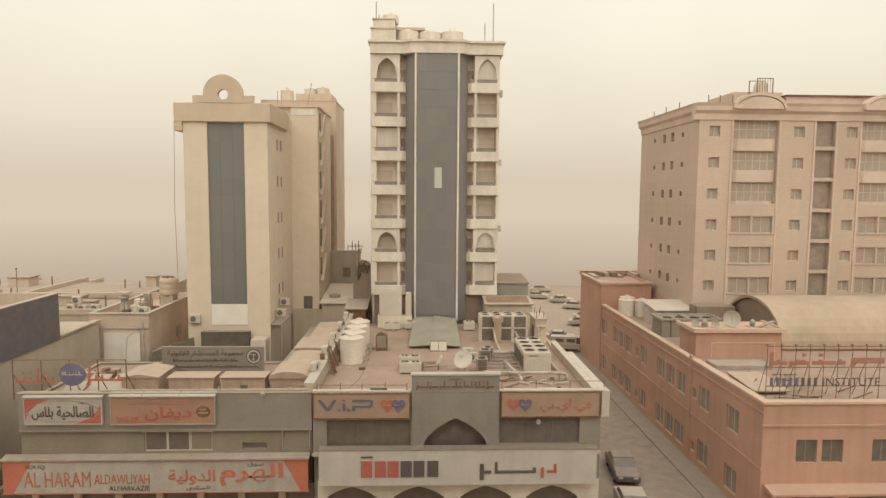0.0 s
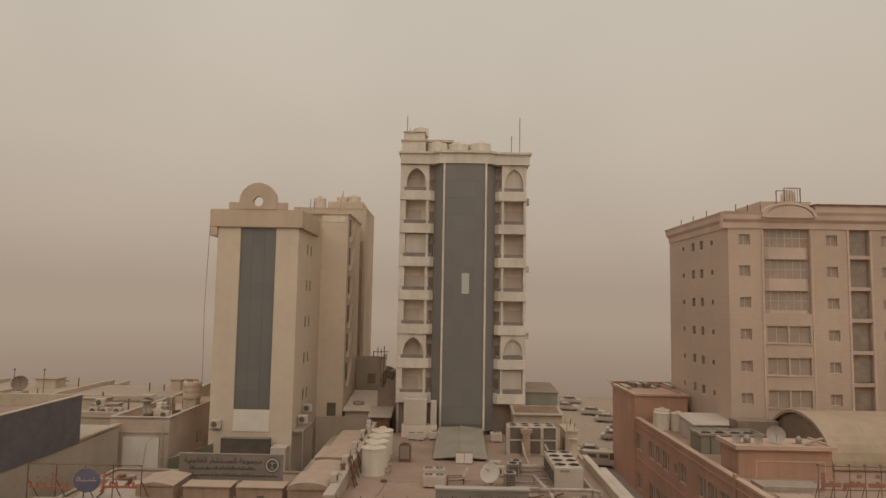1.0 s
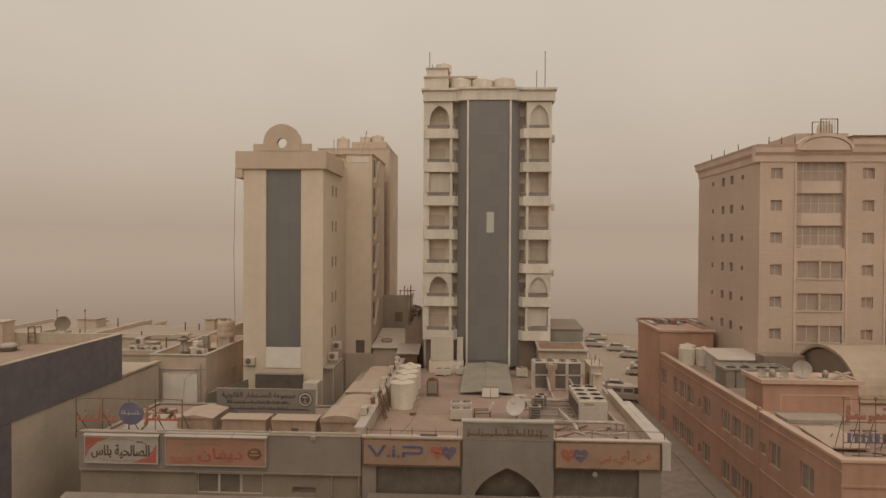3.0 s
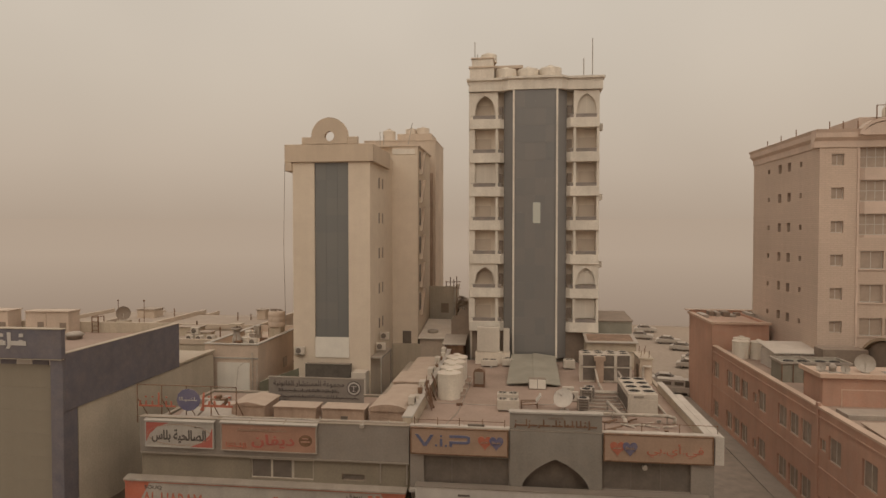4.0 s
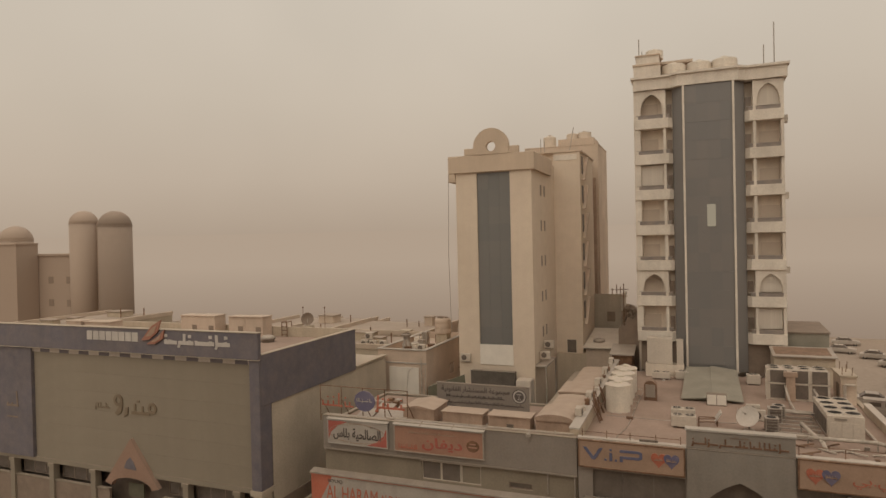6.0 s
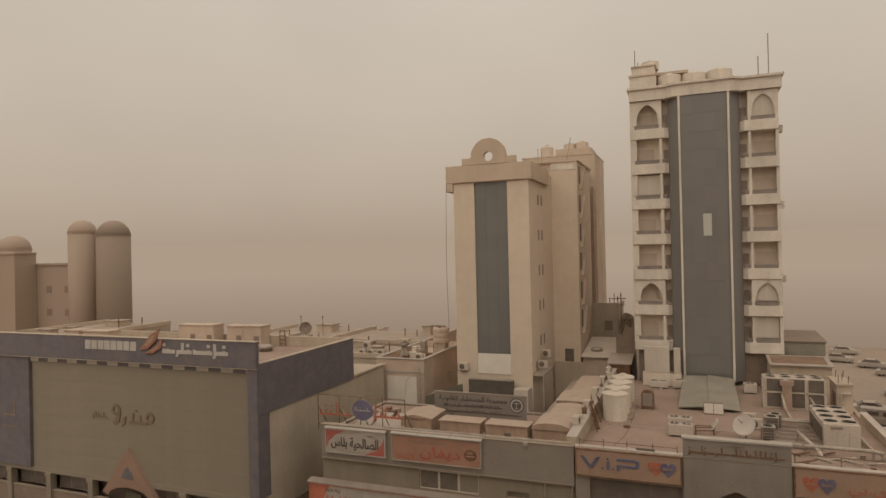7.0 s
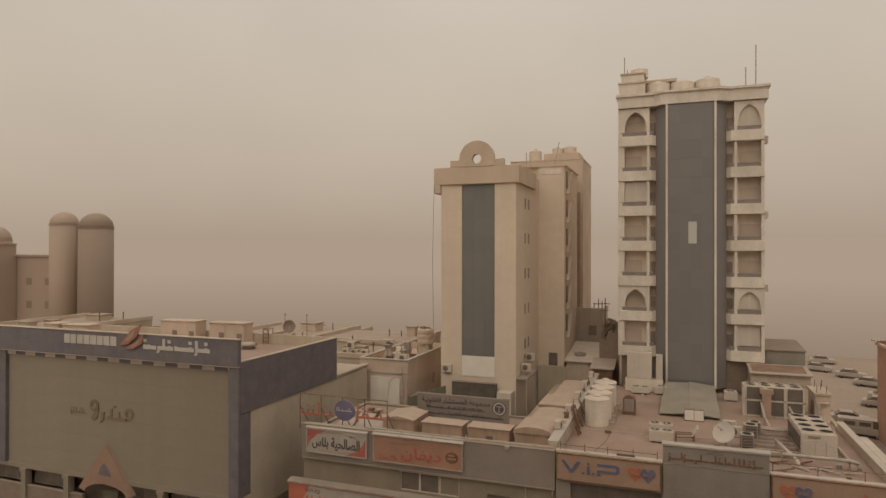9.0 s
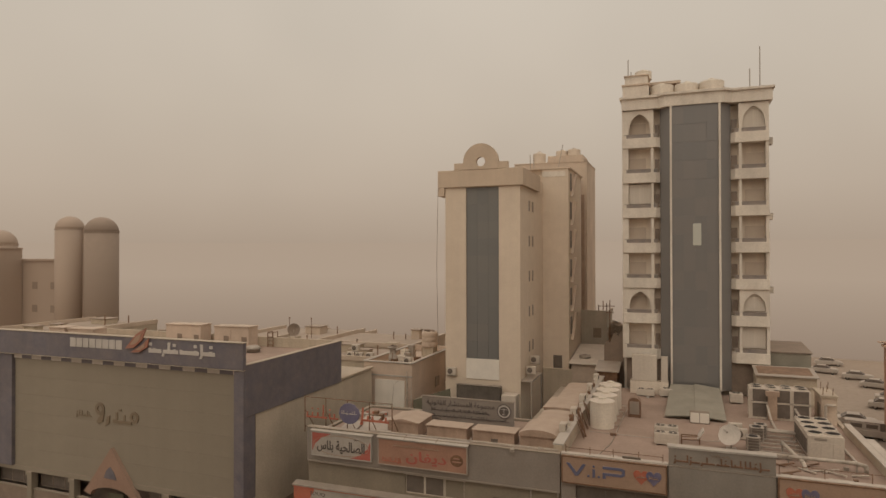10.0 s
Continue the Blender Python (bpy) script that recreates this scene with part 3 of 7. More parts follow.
# ---- cream tower with the round crest ----
def crest_tower():
    yf = 55.0
    t = thing("office_tower", (-17, 60, 0), "cream rendered office tower with a round pierced crest", "building")
    xl, xr = -20.43, -13.29
    part("wall", Geo().wall("x", xl, xr, 0, 27.4, yf, yf + 0.4, [(-18.41, -15.27, 9.84, 27.31)]), M["creamA"], t)
    holes = []
    for k in range(5):
        z = 12.4 + 3.33 * k
        holes += [(yf + 3.4, yf + 4.1, z - 0.5, z + 0.5), (yf + 4.9, yf + 5.6, z - 0.5, z + 0.5)]
    part("wall", Geo().wall("y", yf + 0.4, 65.0, 0, 27.4, xr - 0.4, xr, holes), M["creamA"], t)
    part("wall", Geo().box(xl, xl + 0.4, yf + 0.4, 66, 0, 27.4), M["creamA"], t)
    part("core", Geo().box(xl + 0.45, xr - 0.45, yf + 0.7, 66, 0, 27.9), M["dark"], t)
    for hx in holes:
        part("window", Geo().box(xr - 0.08, xr - 0.04, hx[0], hx[1], hx[2], hx[3]), M["slit"], t)
    # tall glass strip of panes
    n, rows = 3, 10
    w, h = 3.14 / n, (27.31 - 11.59) / rows
    pane = mesh_of("glass_panel", Geo().box(0.005, w - 0.005, 0, 0.03, 0.006, h - 0.006), M["glassA"])
    for i in range(n):
        for k in range(rows):
            place("glass_panel", pane, t, (-18.41 + w * i, yf + 0.18, 11.59 + h * k))
    part("glass_backing", Geo().box(-18.41, -15.27, yf + 0.24, yf + 0.4, 9.84, 27.31), M["glassA"], t)
    # white banner under the glass
    part("banner", Geo().box(-18.38, -15.24, yf - 0.06, yf + 0.02, 9.75, 11.6), M["bannerw"], t, "blank white banner")
    # cap and crest
    cx = -16.92
    part("cap", Geo().box(-21.1, -12.95, yf - 0.22, 62.3, 27.35, 28.93).box(-21.1, xl - 0.02, yf - 0.2, 62.2, 26.55, 27.35), M["capA"], t, bevel=0.03)
    crest = [Geo().box(-19.48, cx - 1.66, yf - 0.22, yf + 0.15, 28.93, 29.55), Geo().box(cx + 1.66, -14.34, yf - 0.22, yf + 0.15, 28.93, 29.55)]
    r, hr, cz = 1.66, 0.44, 29.62
    for q in crest:
        part("crest_step", q, M["capA"], t, bevel=0.02)
    m, rim, hole = 48, [], []
    for i in range(m):
        c, q = math.cos(2 * math.pi * i / m), math.sin(2 * math.pi * i / m)
        k = r if q >= -0.01 else min(r / max(abs(c), 1e-6), (cz - 28.93) / -q)
        rim.append((cx + k * c, cz + k * q))
        hole.append((cx + hr * c, cz + hr * q))
    v = [(x, y, z) for y in (yf - 0.26, yf + 0.2) for ringp in (hole, rim) for x, z in ringp]
    f = []
    for i in range(m):
        j = (i + 1) % m
        f += [(i, j, m + j, m + i), (2 * m + i, 3 * m + i, 3 * m + j, 2 * m + j), (m + i, m + j, 3 * m + j, 3 * m + i), (i, 2 * m + i, 2 * m + j, j)]
    g = Geo().add(v, f)
    part("crest_disc", g, M["capA"], t)
    # rear wing, wider, and its stair side
    part("wing_wall", Geo().wall("x", xr, -10.6, 0, 30.0, 65.0, 65.4).box(xl, -10.6, 65.4, 74, 0, 30.0), M["creamA"], t)
    part("roof_slab", Geo().box(xl, xr, 62.3, 65.0, 27.4, 28.6), M["creamA"], t)
    part("pale_band", Geo().box(xr, -10.9, 64.96, 65.0, 29.2, 29.75), M["whiteB"], t, "pale painted band under the wing roof")
    part("wing_roof", Geo().box(xl, -10.45, 64.9, 74.2, 30.0, 30.15), M["rearA"], t)
    part("wing_door", Geo().box(-12.2, -11.3, 64.94, 65.02, 8.6, 10.7), M["dark"], t)
    for k in range(6):
        z = 12.2 + 3.0 * k
        part("stair_flight", Geo().prism([(66.2, z), (66.8, z), (69.3, z + 2.6), (68.7, z + 2.6)], "x", -10.62, -10.3), M["rearA"], t)
        part("stair_opening", Geo().box(-10.6, -10.56, 66.0, 66.9, z + 0.6, z + 2.4), M["dark"], t)
    return t


crest_tower()
rear = thing("apartment_block", (-11, 80, 0), "tall dusty brown block behind the cream tower", "building")
part("wall", Geo().box(-19.0, -10.2, 76, 84, 0, 32.2), M["rearA"], rear)
part("roof", Geo().box(-19.05, -10.15, 75.95, 84.05, 32.2, 32.3), M["rearA"], rear)
part("stair_head", Geo().box(-15.2, -10.9, 77.6, 82, 32.3, 33.3), M["rearA"], rear)
# recess shadow painted as a darker bay in the tan cover material
part("bay", Geo().box(-12.9, -10.5, 75.5, 76, 12, 28.2), M["boxtan"], rear, "projecting bay painted darker as the shadow of a recess")
for k in range(6):
    part("window", Geo().box(-11.6, -10.9, 75.44, 75.5, 13.2 + 3.1 * k, 14.5 + 3.1 * k), M["paneP"], rear)
for x, y, z, r, hh in ((-16.1, 77.0, 32.3, 0.78, 1.35), (-13.6, 78.6, 33.3, 0.72, 0.75), (-12.1, 78.6, 33.3, 0.8, 0.85)):
    tk = thing("water_tank", (x, y, z), "pale squat water tank on the brown block", "water tank", "brown block tanks")
    part("body", Geo().turned([(r, z), (r, z + hh * 0.85), (r * 0.95, z + hh * 0.92), (r * 0.35, z + hh * 1.05)], x, y, 22), M["tankd"], tk)
    part("lid", Geo().cyl(x, y, z + hh * 1.04, z + hh * 1.13, r * 0.3, 12), M["tankd"], tk)
solid("roof_cable", Geo().path([(-21.0, 54.6, 27.3), (-21.15, 54.6, 20), (-21.0, 54.6, 12.5)], 0.025, 5), M["steel"], "thin cable hanging beside the cream tower front", "cable")
for x, hh in ((-14.9, 1.7), (-11.9, 2.6), (-14.5, 1.4)):
    solid("antenna_mast", Geo().tube((x, 66.4, 30.1), (x + (0.5 if hh > 2.4 else 0), 66.4, 30.1 + hh), 0.04).tube((x - 0.2, 66.4, 30.12), (x + 0.2, 66.4, 30.12), 0.04), M["steel"], "thin steel mast on the cream tower", "antenna", group="cream tower masts")


# ---- large stone-clad block ----
def stone_block():
    y, z0 = 64.0, 0.0
    t = thing("apartment_block", (45, 70, 0), "large pink-beige stone-clad apartment block with recessed bays", "building")
    xl, xr = 28.3, 64.0
    rows = [12.0 + 3.19 * k for k in range(6)]
    low = [12.0 - 3.19 * k for k in range(1, 3)]
    bx = (31.9, 45.4, 58.0)
    holes, small, dbl, bay, stair = [], [], [], [], []
    for z in rows + low:
        small += [(a, z) for a in (29.37, 38.2, 43.75, 51.3, 56.2)]
        stair += [(a, z) for a in (40.55, 53.4)]
        for a in bx:
            (bay if z > 20.5 else dbl).append((a, z))
    holes += [(x, x + 1.13, z - 0.55, z + 0.55) for x, z in small]
    holes += [(x, x + 2.0, z - 1.45, z + 1.35) for x, z in stair]
    holes += [(x + 0.15, x + 2.2, z - 0.8, z + 0.9) for x, z in dbl] + [(x + 2.4, x + 4.5, z - 0.8, z + 0.9) for x, z in dbl]
    holes += [(x, x + 4.65, 20.55, 29.15) for x in bx]
    part("wall", Geo().wall("x", xl, xr, 0, 29.2, y, y + 0.5, holes), M["stoneP"], t)
    side = [(q - w / 2, q + w / 2, z - h / 2, z + h / 2) for z in rows for q, w, h in ((68.0, 0.6, 0.5), (70.8, 0.85, 0.95), (73.2, 0.85, 0.95), (76.2, 0.6, 0.5))]
    part("wall", Geo().wall("y", y + 0.5, 80.9, 0, 29.2, xl, xl + 0.5, side), M["stoneP"], t)
    # pale core colour lifts the dark in the window gaps
    part("core", Geo().box(xl + 1.0, xr, y + 1.9, 80, 0, 29.6), M["niche"], t)
    part("backing", Geo().box(xl + 0.7, xl + 0.95, y + 1.0, 78, 0, 29), M["paneP"], t)
    part("cornice", Geo().prism([(y + 0.5, 29.1), (y - 0.1, 29.1), (y - 0.15, 29.7), (y - 0.45, 30.0), (y - 0.5, 30.45), (y - 0.65, 30.75), (y + 0.5, 30.75)], "x", xl - 0.6, xr)
         .prism([(xl + 0.5, 29.1), (xl - 0.1, 29.1), (xl - 0.15, 29.7), (xl - 0.45, 30.0), (xl - 0.5, 30.45), (xl - 0.65, 30.75), (xl + 0.5, 30.75)], "y", y, 80.9), M["trimP"], t, "stepped pale stone cornice")
    for u in [q - 31.9 for q in bx]:
        arc = [(31.6 + u, 30.75)] + [(34.2 + u + 2.3 * math.cos(math.pi * (1 - i / 14)), 30.75 + 0.95 * math.sin(math.pi * i / 14)) for i in range(1, 14)] + [(36.8 + u, 30.75)]
        part("pediment", Geo().prism(arc, "y", y - 0.6, y + 0.3), M["trimP"], t)
        rim = [(34.2 + u + 2.75 * math.cos(math.pi * (1 - i / 16)), 30.2 + 1.6 * math.sin(math.pi * i / 16)) for i in range(17)] + [(34.2 + u + 2.45 * math.cos(math.pi * i / 16), 30.2 + 1.28 * math.sin(math.pi * i / 16)) for i in range(17)]
        part("pediment_rim", Geo().prism(rim, "y", y - 0.82, y + 0.2), M["trimP"], t)
        face = [(34.2 + u + 2.43 * math.cos(math.pi * (1 - i / 16)), 30.15 + 1.25 * math.sin(math.pi * i / 16)) for i in range(17)]
        part("pediment_face", Geo().prism(face, "y", y - 0.74, y + 0.1), M["trimP"], t)
    ws = window_kind(1.13, 1.1, 2, M["paneP"], fm=M["white"])
    for x, z in small:
        put_window(ws, t, (x, y + 0.22, z - 0.55))
    wd = window_kind(2.05, 1.7, 2, M["paneP"], fm=M["white"])
    for x, z in dbl:
        put_window(wd, t, (x + 0.15, y + 0.22, z - 0.8))
        put_window(wd, t, (x + 2.4, y + 0.22, z - 0.8))
        part("sill", Geo().box(x + 0.0, x + 4.65, y - 0.1, y + 0.2, z - 0.92, z - 0.8), M["trimP"], t)
    wb = window_kind(4.62, 2.01, 6, M["paneP"], bars=1, fm=M["white"])
    for x, z in bay:
        put_window(wb, t, (x + 0.015, y + 0.42, z - 0.77))
        part("spandrel", Geo().prism([(x, y + 1.6), (x, y + 0.4), (x + 0.5, y + 0.1), (x + 4.15, y + 0.1), (x + 4.65, y + 0.4), (x + 4.65, y + 1.6)], "z", z - 1.95, z - 0.78), M["trimP"], t)
    for x, z in stair:
        part("stair_slab", Geo().box(x, x + 2.0, y + 0.06, y + 0.5, z - 1.75, z - 1.45), M["trimP"], t)
        part("stair_window", Geo().box(x + 0.02, x + 1.98, y + 0.42, y + 0.48, z - 1.45, z + 1.35), M["paneS"], t)
    for q in [c for x in bx for c in (x - 0.25, x + 4.72)] + [40.3, 42.6, 53.15, 55.45]:
        part("pilaster", Geo().box(q, q + 0.18, y - 0.08, y, 0, 29.1), M["trimP"], t)
    part("roof", Geo().box(xl, xr, y, 80.9, 29.6, 30.5), M["roof"], t)
    part("roof_room", Geo().box(33.2, 38.5, y + 3, y + 9, 30.5, 32.4).box(38.5, 49.5, y + 2.2, y + 3, 30.5, 31.9), M["trimP"], t)
    part("roof_edge", Geo().box(38.4, 49.6, y + 2.0, y + 3.1, 31.9, 32.05), M["rust"], t)
    cage = Geo()
    for a, b in ((34.75, y + 1.2), (36.4, y + 1.2), (34.75, y + 2.8), (36.4, y + 2.8)):
        cage.box(a - 0.04, a + 0.04, b - 0.04, b + 0.04, 30.5, 33.55)
    for zz in (32.0, 33.5):
        cage.box(34.75, 36.4, y + 1.17, y + 1.23, zz, zz + 0.07).box(34.75, 36.4, y + 2.77, y + 2.83, zz, zz + 0.07)
    for i in range(1, 6):
        cage.box(34.75 + 0.275 * i - 0.015, 34.75 + 0.275 * i + 0.015, y + 1.18, y + 1.22, 32.0, 33.5)
    part("tank_cage", cage, M["rust"], t)
    part("roof_tank", Geo().turned([(0.7, 30.5), (0.72, 32.9), (0.5, 33.3)], 35.57, y + 2.0, 16), M["tankd"], t, smooth=True)
    for x, yy in ((28.2, 76.5), (28.1, 72.5), (28.0, 68.5), (29.0, y - 0.3), (31.5, y - 0.3), (30.2, y - 0.3)):
        part("roof_post", Geo().cyl(x, yy, 30.7, 31.5, 0.05, 6), M["rust"], t)
    return t


stone_block()


# ---- salmon building with the roof sign ----
def salmon_building():
    xl, yf, zt = 21.7, 38.0, 8.35
    t = thing("office_building", (30, 60, 0), "salmon rendered three-storey building with roof plant", "building")
    xr = 62.0
    fh = [(23.92 + d, 25.3 + d, 4.33, 5.85) for d in (0, 1.7, 5.0, 6.7, 10.2, 11.9, 15.4, 17.1)]
    part("wall", Geo().wall("x", xl, xr, 0, 8.2, yf, yf + 0.35, fh + [(x, x + 4.0, 0.3, 2.6) for x in (22.6, 27.6, 32.6, 37.6)]), M["pink"], t)
    sh = []
    for i in range(9):
        y0 = 41.0 + 4.4 * i
        for z in (0.6, 4.9):
            sh += [(y0, y0 + 1.75, z, z + 1.75)]
            sh += [(y0 + 2.15, y0 + 3.0, z + 0.35, z + 1.2)] if i % 3 == 1 else [(y0 + 2.2, y0 + 3.9, z, z + 1.75)] if i % 3 == 2 else []
    part("wall", Geo().wall("y", yf + 0.35, 83.5, 0, 8.2, xl, xl + 0.35, sh), M["pink"], t)
    part("core", Geo().box(xl + 0.9, xr, yf + 0.9, 83, 0, 7.6), M["dark"], t)
    part("roof", Geo().box(xl + 0.3, xr, yf + 0.3, 83.5, 7.6, 7.8), M["roof"], t, "dusty flat roof")
    part("coping", Geo().box(xl - 0.12, xr, yf - 0.12, yf + 0.45, 8.2, 8.36).box(xl - 0.12, xl + 0.45, yf + 0.45, 48.6, 8.2, 8.36)
         .box(xl - 0.1, xl + 0.45, 48.95, 73.8, 8.2, 8.34), M["pinktrim"], t)
    part("moulding", Geo().box(xl - 0.08, xr, yf - 0.08, yf, 6.72, 6.85).box(xl - 0.08, xl, yf, 73.9, 7.55, 7.65).box(xl - 0.06, xl, yf, 73.9, 3.85, 3.98), M["pink"], t)
    part("canopy", Geo().prism([(yf, 2.95), (yf - 1.1, 2.75), (yf - 1.1, 2.6), (yf, 2.65)], "x", xl + 0.2, xr), M["pink"], t)
    part("shopfront", Geo().box(xl + 0.5, xr, yf + 0.5, yf + 0.6, 0, 2.7), M["shop"], t)
    for a, b, c, d in fh:
        k = window_kind(b - a, d - c, 2, M["pane"], fm=M["umber"]) if a < 24 else k
        put_window(k, t, (a, yf + 0.14, c))
    kinds = {}
    for a, b, c, d in sh:
        key = (round(b - a, 2), round(d - c, 2))
        if key not in kinds:
            kinds[key] = window_kind(b - a, d - c, 2, M["paneS"], axis="y")
        put_window(kinds[key], t, (xl + 0.14, a, c))
    part("pier", Geo().box(xl - 0.1, xl + 0.1, 48.55, 48.95, 0, 8.6), M["pink"], t)
    # stair block on the roof
    part("roof_room", Geo().box(22.9, 30.2, 50.8, 54.0, 7.8, 10.0), M["pink"], t)
    part("roof_room_slab", Geo().box(22.6, 30.5, 50.5, 54.3, 10.0, 10.18).box(22.6, 22.85, 50.5, 54.3, 10.18, 10.32).box(22.85, 30.5, 50.5, 50.75, 10.18, 10.32), M["pinktrim"], t)
    part("roof_room_frame", Geo().box(24.3, 29.6, 50.76, 50.8, 9.05, 9.13).box(24.22, 24.3, 50.76, 50.8, 7.8, 9.13).box(29.6, 29.68, 50.76, 50.8, 7.8, 9.13), M["pinktrim"], t)
    part("roof_room_slab", Geo().box(30.25, 30.5, 50.75, 54.3, 10.18, 10.32), M["pinktrim"], t)
    part("far_room", Geo().box(xl - 0.1, 27.7, 74, 83.6, 0, 10.7), M["pink"], t)
    part("far_room_coping", Geo().box(xl - 0.3, 27.9, 73.8, 74.3, 10.7, 10.95).box(xl - 0.3, xl + 0.2, 74.3, 83.8, 10.7, 10.95), M["pinktrim"], t)
    part("far_room_parapet", Geo().box(xl - 0.1, 30.6, 83.2, 83.6, 10.7, 11.15).box(27.4, 27.7, 74.3, 83.2, 10.7, 10.95), M["pink"], t)
    part("far_room_coping", Geo().box(xl - 0.7, 30.8, 83.1, 83.8, 11.15, 11.25), M["pinktrim"], t)
    return t


salmon_building()
vault = thing("vaulted_hall", (45, 58, 0), "hall with a beige barrel roof and a dark arched end", "building")
arc = [(58.3 + 5.3 * math.cos(math.pi * i / 18), 8.0 + 3.85 * math.sin(math.pi * i / 18)) for i in range(19)]
inn = [(58.3 + 5.05 * math.cos(math.pi * i / 18), 8.0 + 3.6 * math.sin(math.pi * i / 18)) for i in range(19)][::-1]
bays_v = 8
for k in range(bays_v):
    part("roof_sheet", Geo().prism(arc + inn, "x", 31.6 + 3.6 * k, 31.6 + 3.6 * k + 3.594), M["vaultc"], vault, smooth=False)
part("end_wall", Geo().prism([(58.3 + 5.0 * math.cos(math.pi * i / 18), 7.8 + 3.7 * math.sin(math.pi * i / 18)) for i in range(19)], "x", 31.9, 32.2), M["umber"], vault)
part("wall", Geo().box(31.8, 60, 53.2, 63.4, 0, 7.95), M["pink"], vault)
part("lean_to", Geo().box(27.6, 31.5, 61.2, 63.0, 7.8, 10.3), M["umber"], vault, "dark lean-to beside the arch")


# ---- bank building ----
def bank_building():
    xl, xr, yf, yb = -58.0, -27.3, 34.6, 47.6
    t = thing("bank_building", (-42, 41, 0), "cream and navy clad bank building with a chequered fascia", "building")
    part("wall", Geo().box(xl, xr - 0.15, yf + 0.45, 53.5, 4.4, 10.35).box(xl, xr - 0.15, yf + 0.45, yb, 10.35, 12.75), M["gbside"], t)
    # front cladding in panels
    cols = [(-49.6, -28.15)]
    hrow = (13.0 - 4.5) / 6
    for a, b in cols:
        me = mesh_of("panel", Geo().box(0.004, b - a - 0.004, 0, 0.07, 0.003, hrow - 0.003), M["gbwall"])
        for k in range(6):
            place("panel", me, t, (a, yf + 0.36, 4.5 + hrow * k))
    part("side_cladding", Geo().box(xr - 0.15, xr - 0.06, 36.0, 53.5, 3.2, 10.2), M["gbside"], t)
    part("side_coping", Geo().box(xr - 0.5, xr + 0.06, yb + 0.1, 53.6, 10.35, 10.5), M["cream"], t)
    part("navy_column", Geo().box(-28.12, xr, yf + 0.02, yf + 1.3, 4.5, 13.35), M["navy"], t, bevel=0.03)
    part("column_foot", Geo().box(-28.2, xr + 0.08, yf - 0.06, yf + 1.38, 4.15, 4.5).box(-28.05, xr - 0.05, yf + 0.1, yf + 1.2, 0, 4.15), M["gbside"], t)
    part("navy_wing", Geo().box(xl, -49.63, yf + 0.1, yf + 0.45, 4.5, 13.35), M["navy"], t)
    part("wing_script", script_bars(-52.6, -51.2, yf + 0.1, 8.1, 9.7, 17, 0.10), M["umber"], t)
    part("wing_bar", Geo().box(-52.6, -51.3, yf + 0.06, yf + 0.1, 7.55, 7.65), M["umber"], t)
    part("fascia", Geo().box(xl, xr + 0.08, yf - 0.15, yf + 0.2, 13.42, 15.22), M["navy"], t, bevel=0.03)
    part("fascia_top", Geo().box(xl, xr + 0.12, yf - 0.2, yf + 0.25, 15.22, 15.27), M["gbside"], t)
    part("side_parapet", Geo().box(xr - 0.28, xr + 0.05, yf + 0.2, yb, 10.2, 13.7), M["navy"], t, bevel=0.02)
    part("parapet_coping", Geo().box(xr - 0.3, xr + 0.08, yf + 0.2, yb + 0.05, 13.7, 13.75), M["gbside"], t)
    part("soffit", Geo().box(xl, xr, yf - 0.1, yf + 0.5, 13.36, 13.42), M["frame"], t)
    tile_w = mesh_of("chequer", Geo().box(0, 1.05, 0, 0.08, 0, 0.36), M["white"])
    tile_n = mesh_of("chequer", Geo().box(0, 1.05, 0, 0.06, 0, 0.36), M["navy"])
    for i in range(27):
        place("chequer", tile_w if i % 2 else tile_n, t, (xr - 1.1 - 1.07 * (i + 1), yf + 0.27, 13.0))
    # arcade on the ground floor
    part("arcade_beam", Geo().box(xl, xr - 0.85, yf + 0.3, yf + 0.7, 4.15, 4.5), M["gbwall"], t)
    for i in range(7):
        x = -29.6 - 4.56 * i
        if not -41.6 < x < -36.6:
            part("arcade_column", Geo().box(x - 0.24, x + 0.24, yf + 0.25, yf + 0.8, 0, 3.9).box(x - 0.32, x + 0.32, yf + 0.19, yf + 0.86, 3.9, 4.15), M["gbwall"], t)
    for a, b in ((xl, -41.75), (-36.45, xr - 0.9)):
        part("stall_wall", Geo().box(a, b, yf + 0.42, yf + 0.62, 0, 2.75), M["umber"], t, "dim brown boarding below the windows")
        part("stall_sill", Geo().box(a, b, yf + 0.36, yf + 0.66, 2.75, 2.83), M["gbwall"], t)
    part("shopfront", Geo().box(xl, xr - 0.9, yf + 1.6, yf + 1.7, 0.1, 4.4), M["shop"], t)
    k = window_kind(3.9, 1.25, 3, M["pane"], fm=M["umber"])
    for x in (-33.83, -47.51, -52.07, -56.63):
        put_window(k, t, (x, yf + 1.0, 2.85))
    put_window(window_kind(1.9, 1.25, 2, M["pane"], fm=M["umber"]), t, (-36.4, yf + 1.0, 2.85))
    part("red_sign", Geo().box(-36.2, -29.0, yf + 0.1, yf + 0.22, 1.75, 2.7), M["red"], t)
    part("sign_lettering", block_bars(-35.6, -32.4, yf + 0.1, 2.1, 2.42, 8), M["signw"], t)
    part("sign_lettering", script_bars(-31.2, -29.6, yf + 0.1, 2.05, 2.5, 4), M["signw"], t)
    part("side_base", Geo().box(xr - 0.1, xr + 0.0, 37.2, 53.5, 2.2, 3.2), M["umber"], t)
    part("side_step", Geo().box(xr - 0.3, xr + 0.3, 37.2, 53.5, 0, 2.2), M["gbside"], t)
    part("side_doorway", Geo().box(xr - 0.9, xr - 0.75, yf + 1.4, 37.0, 0.1, 4.3), M["umber"], t)
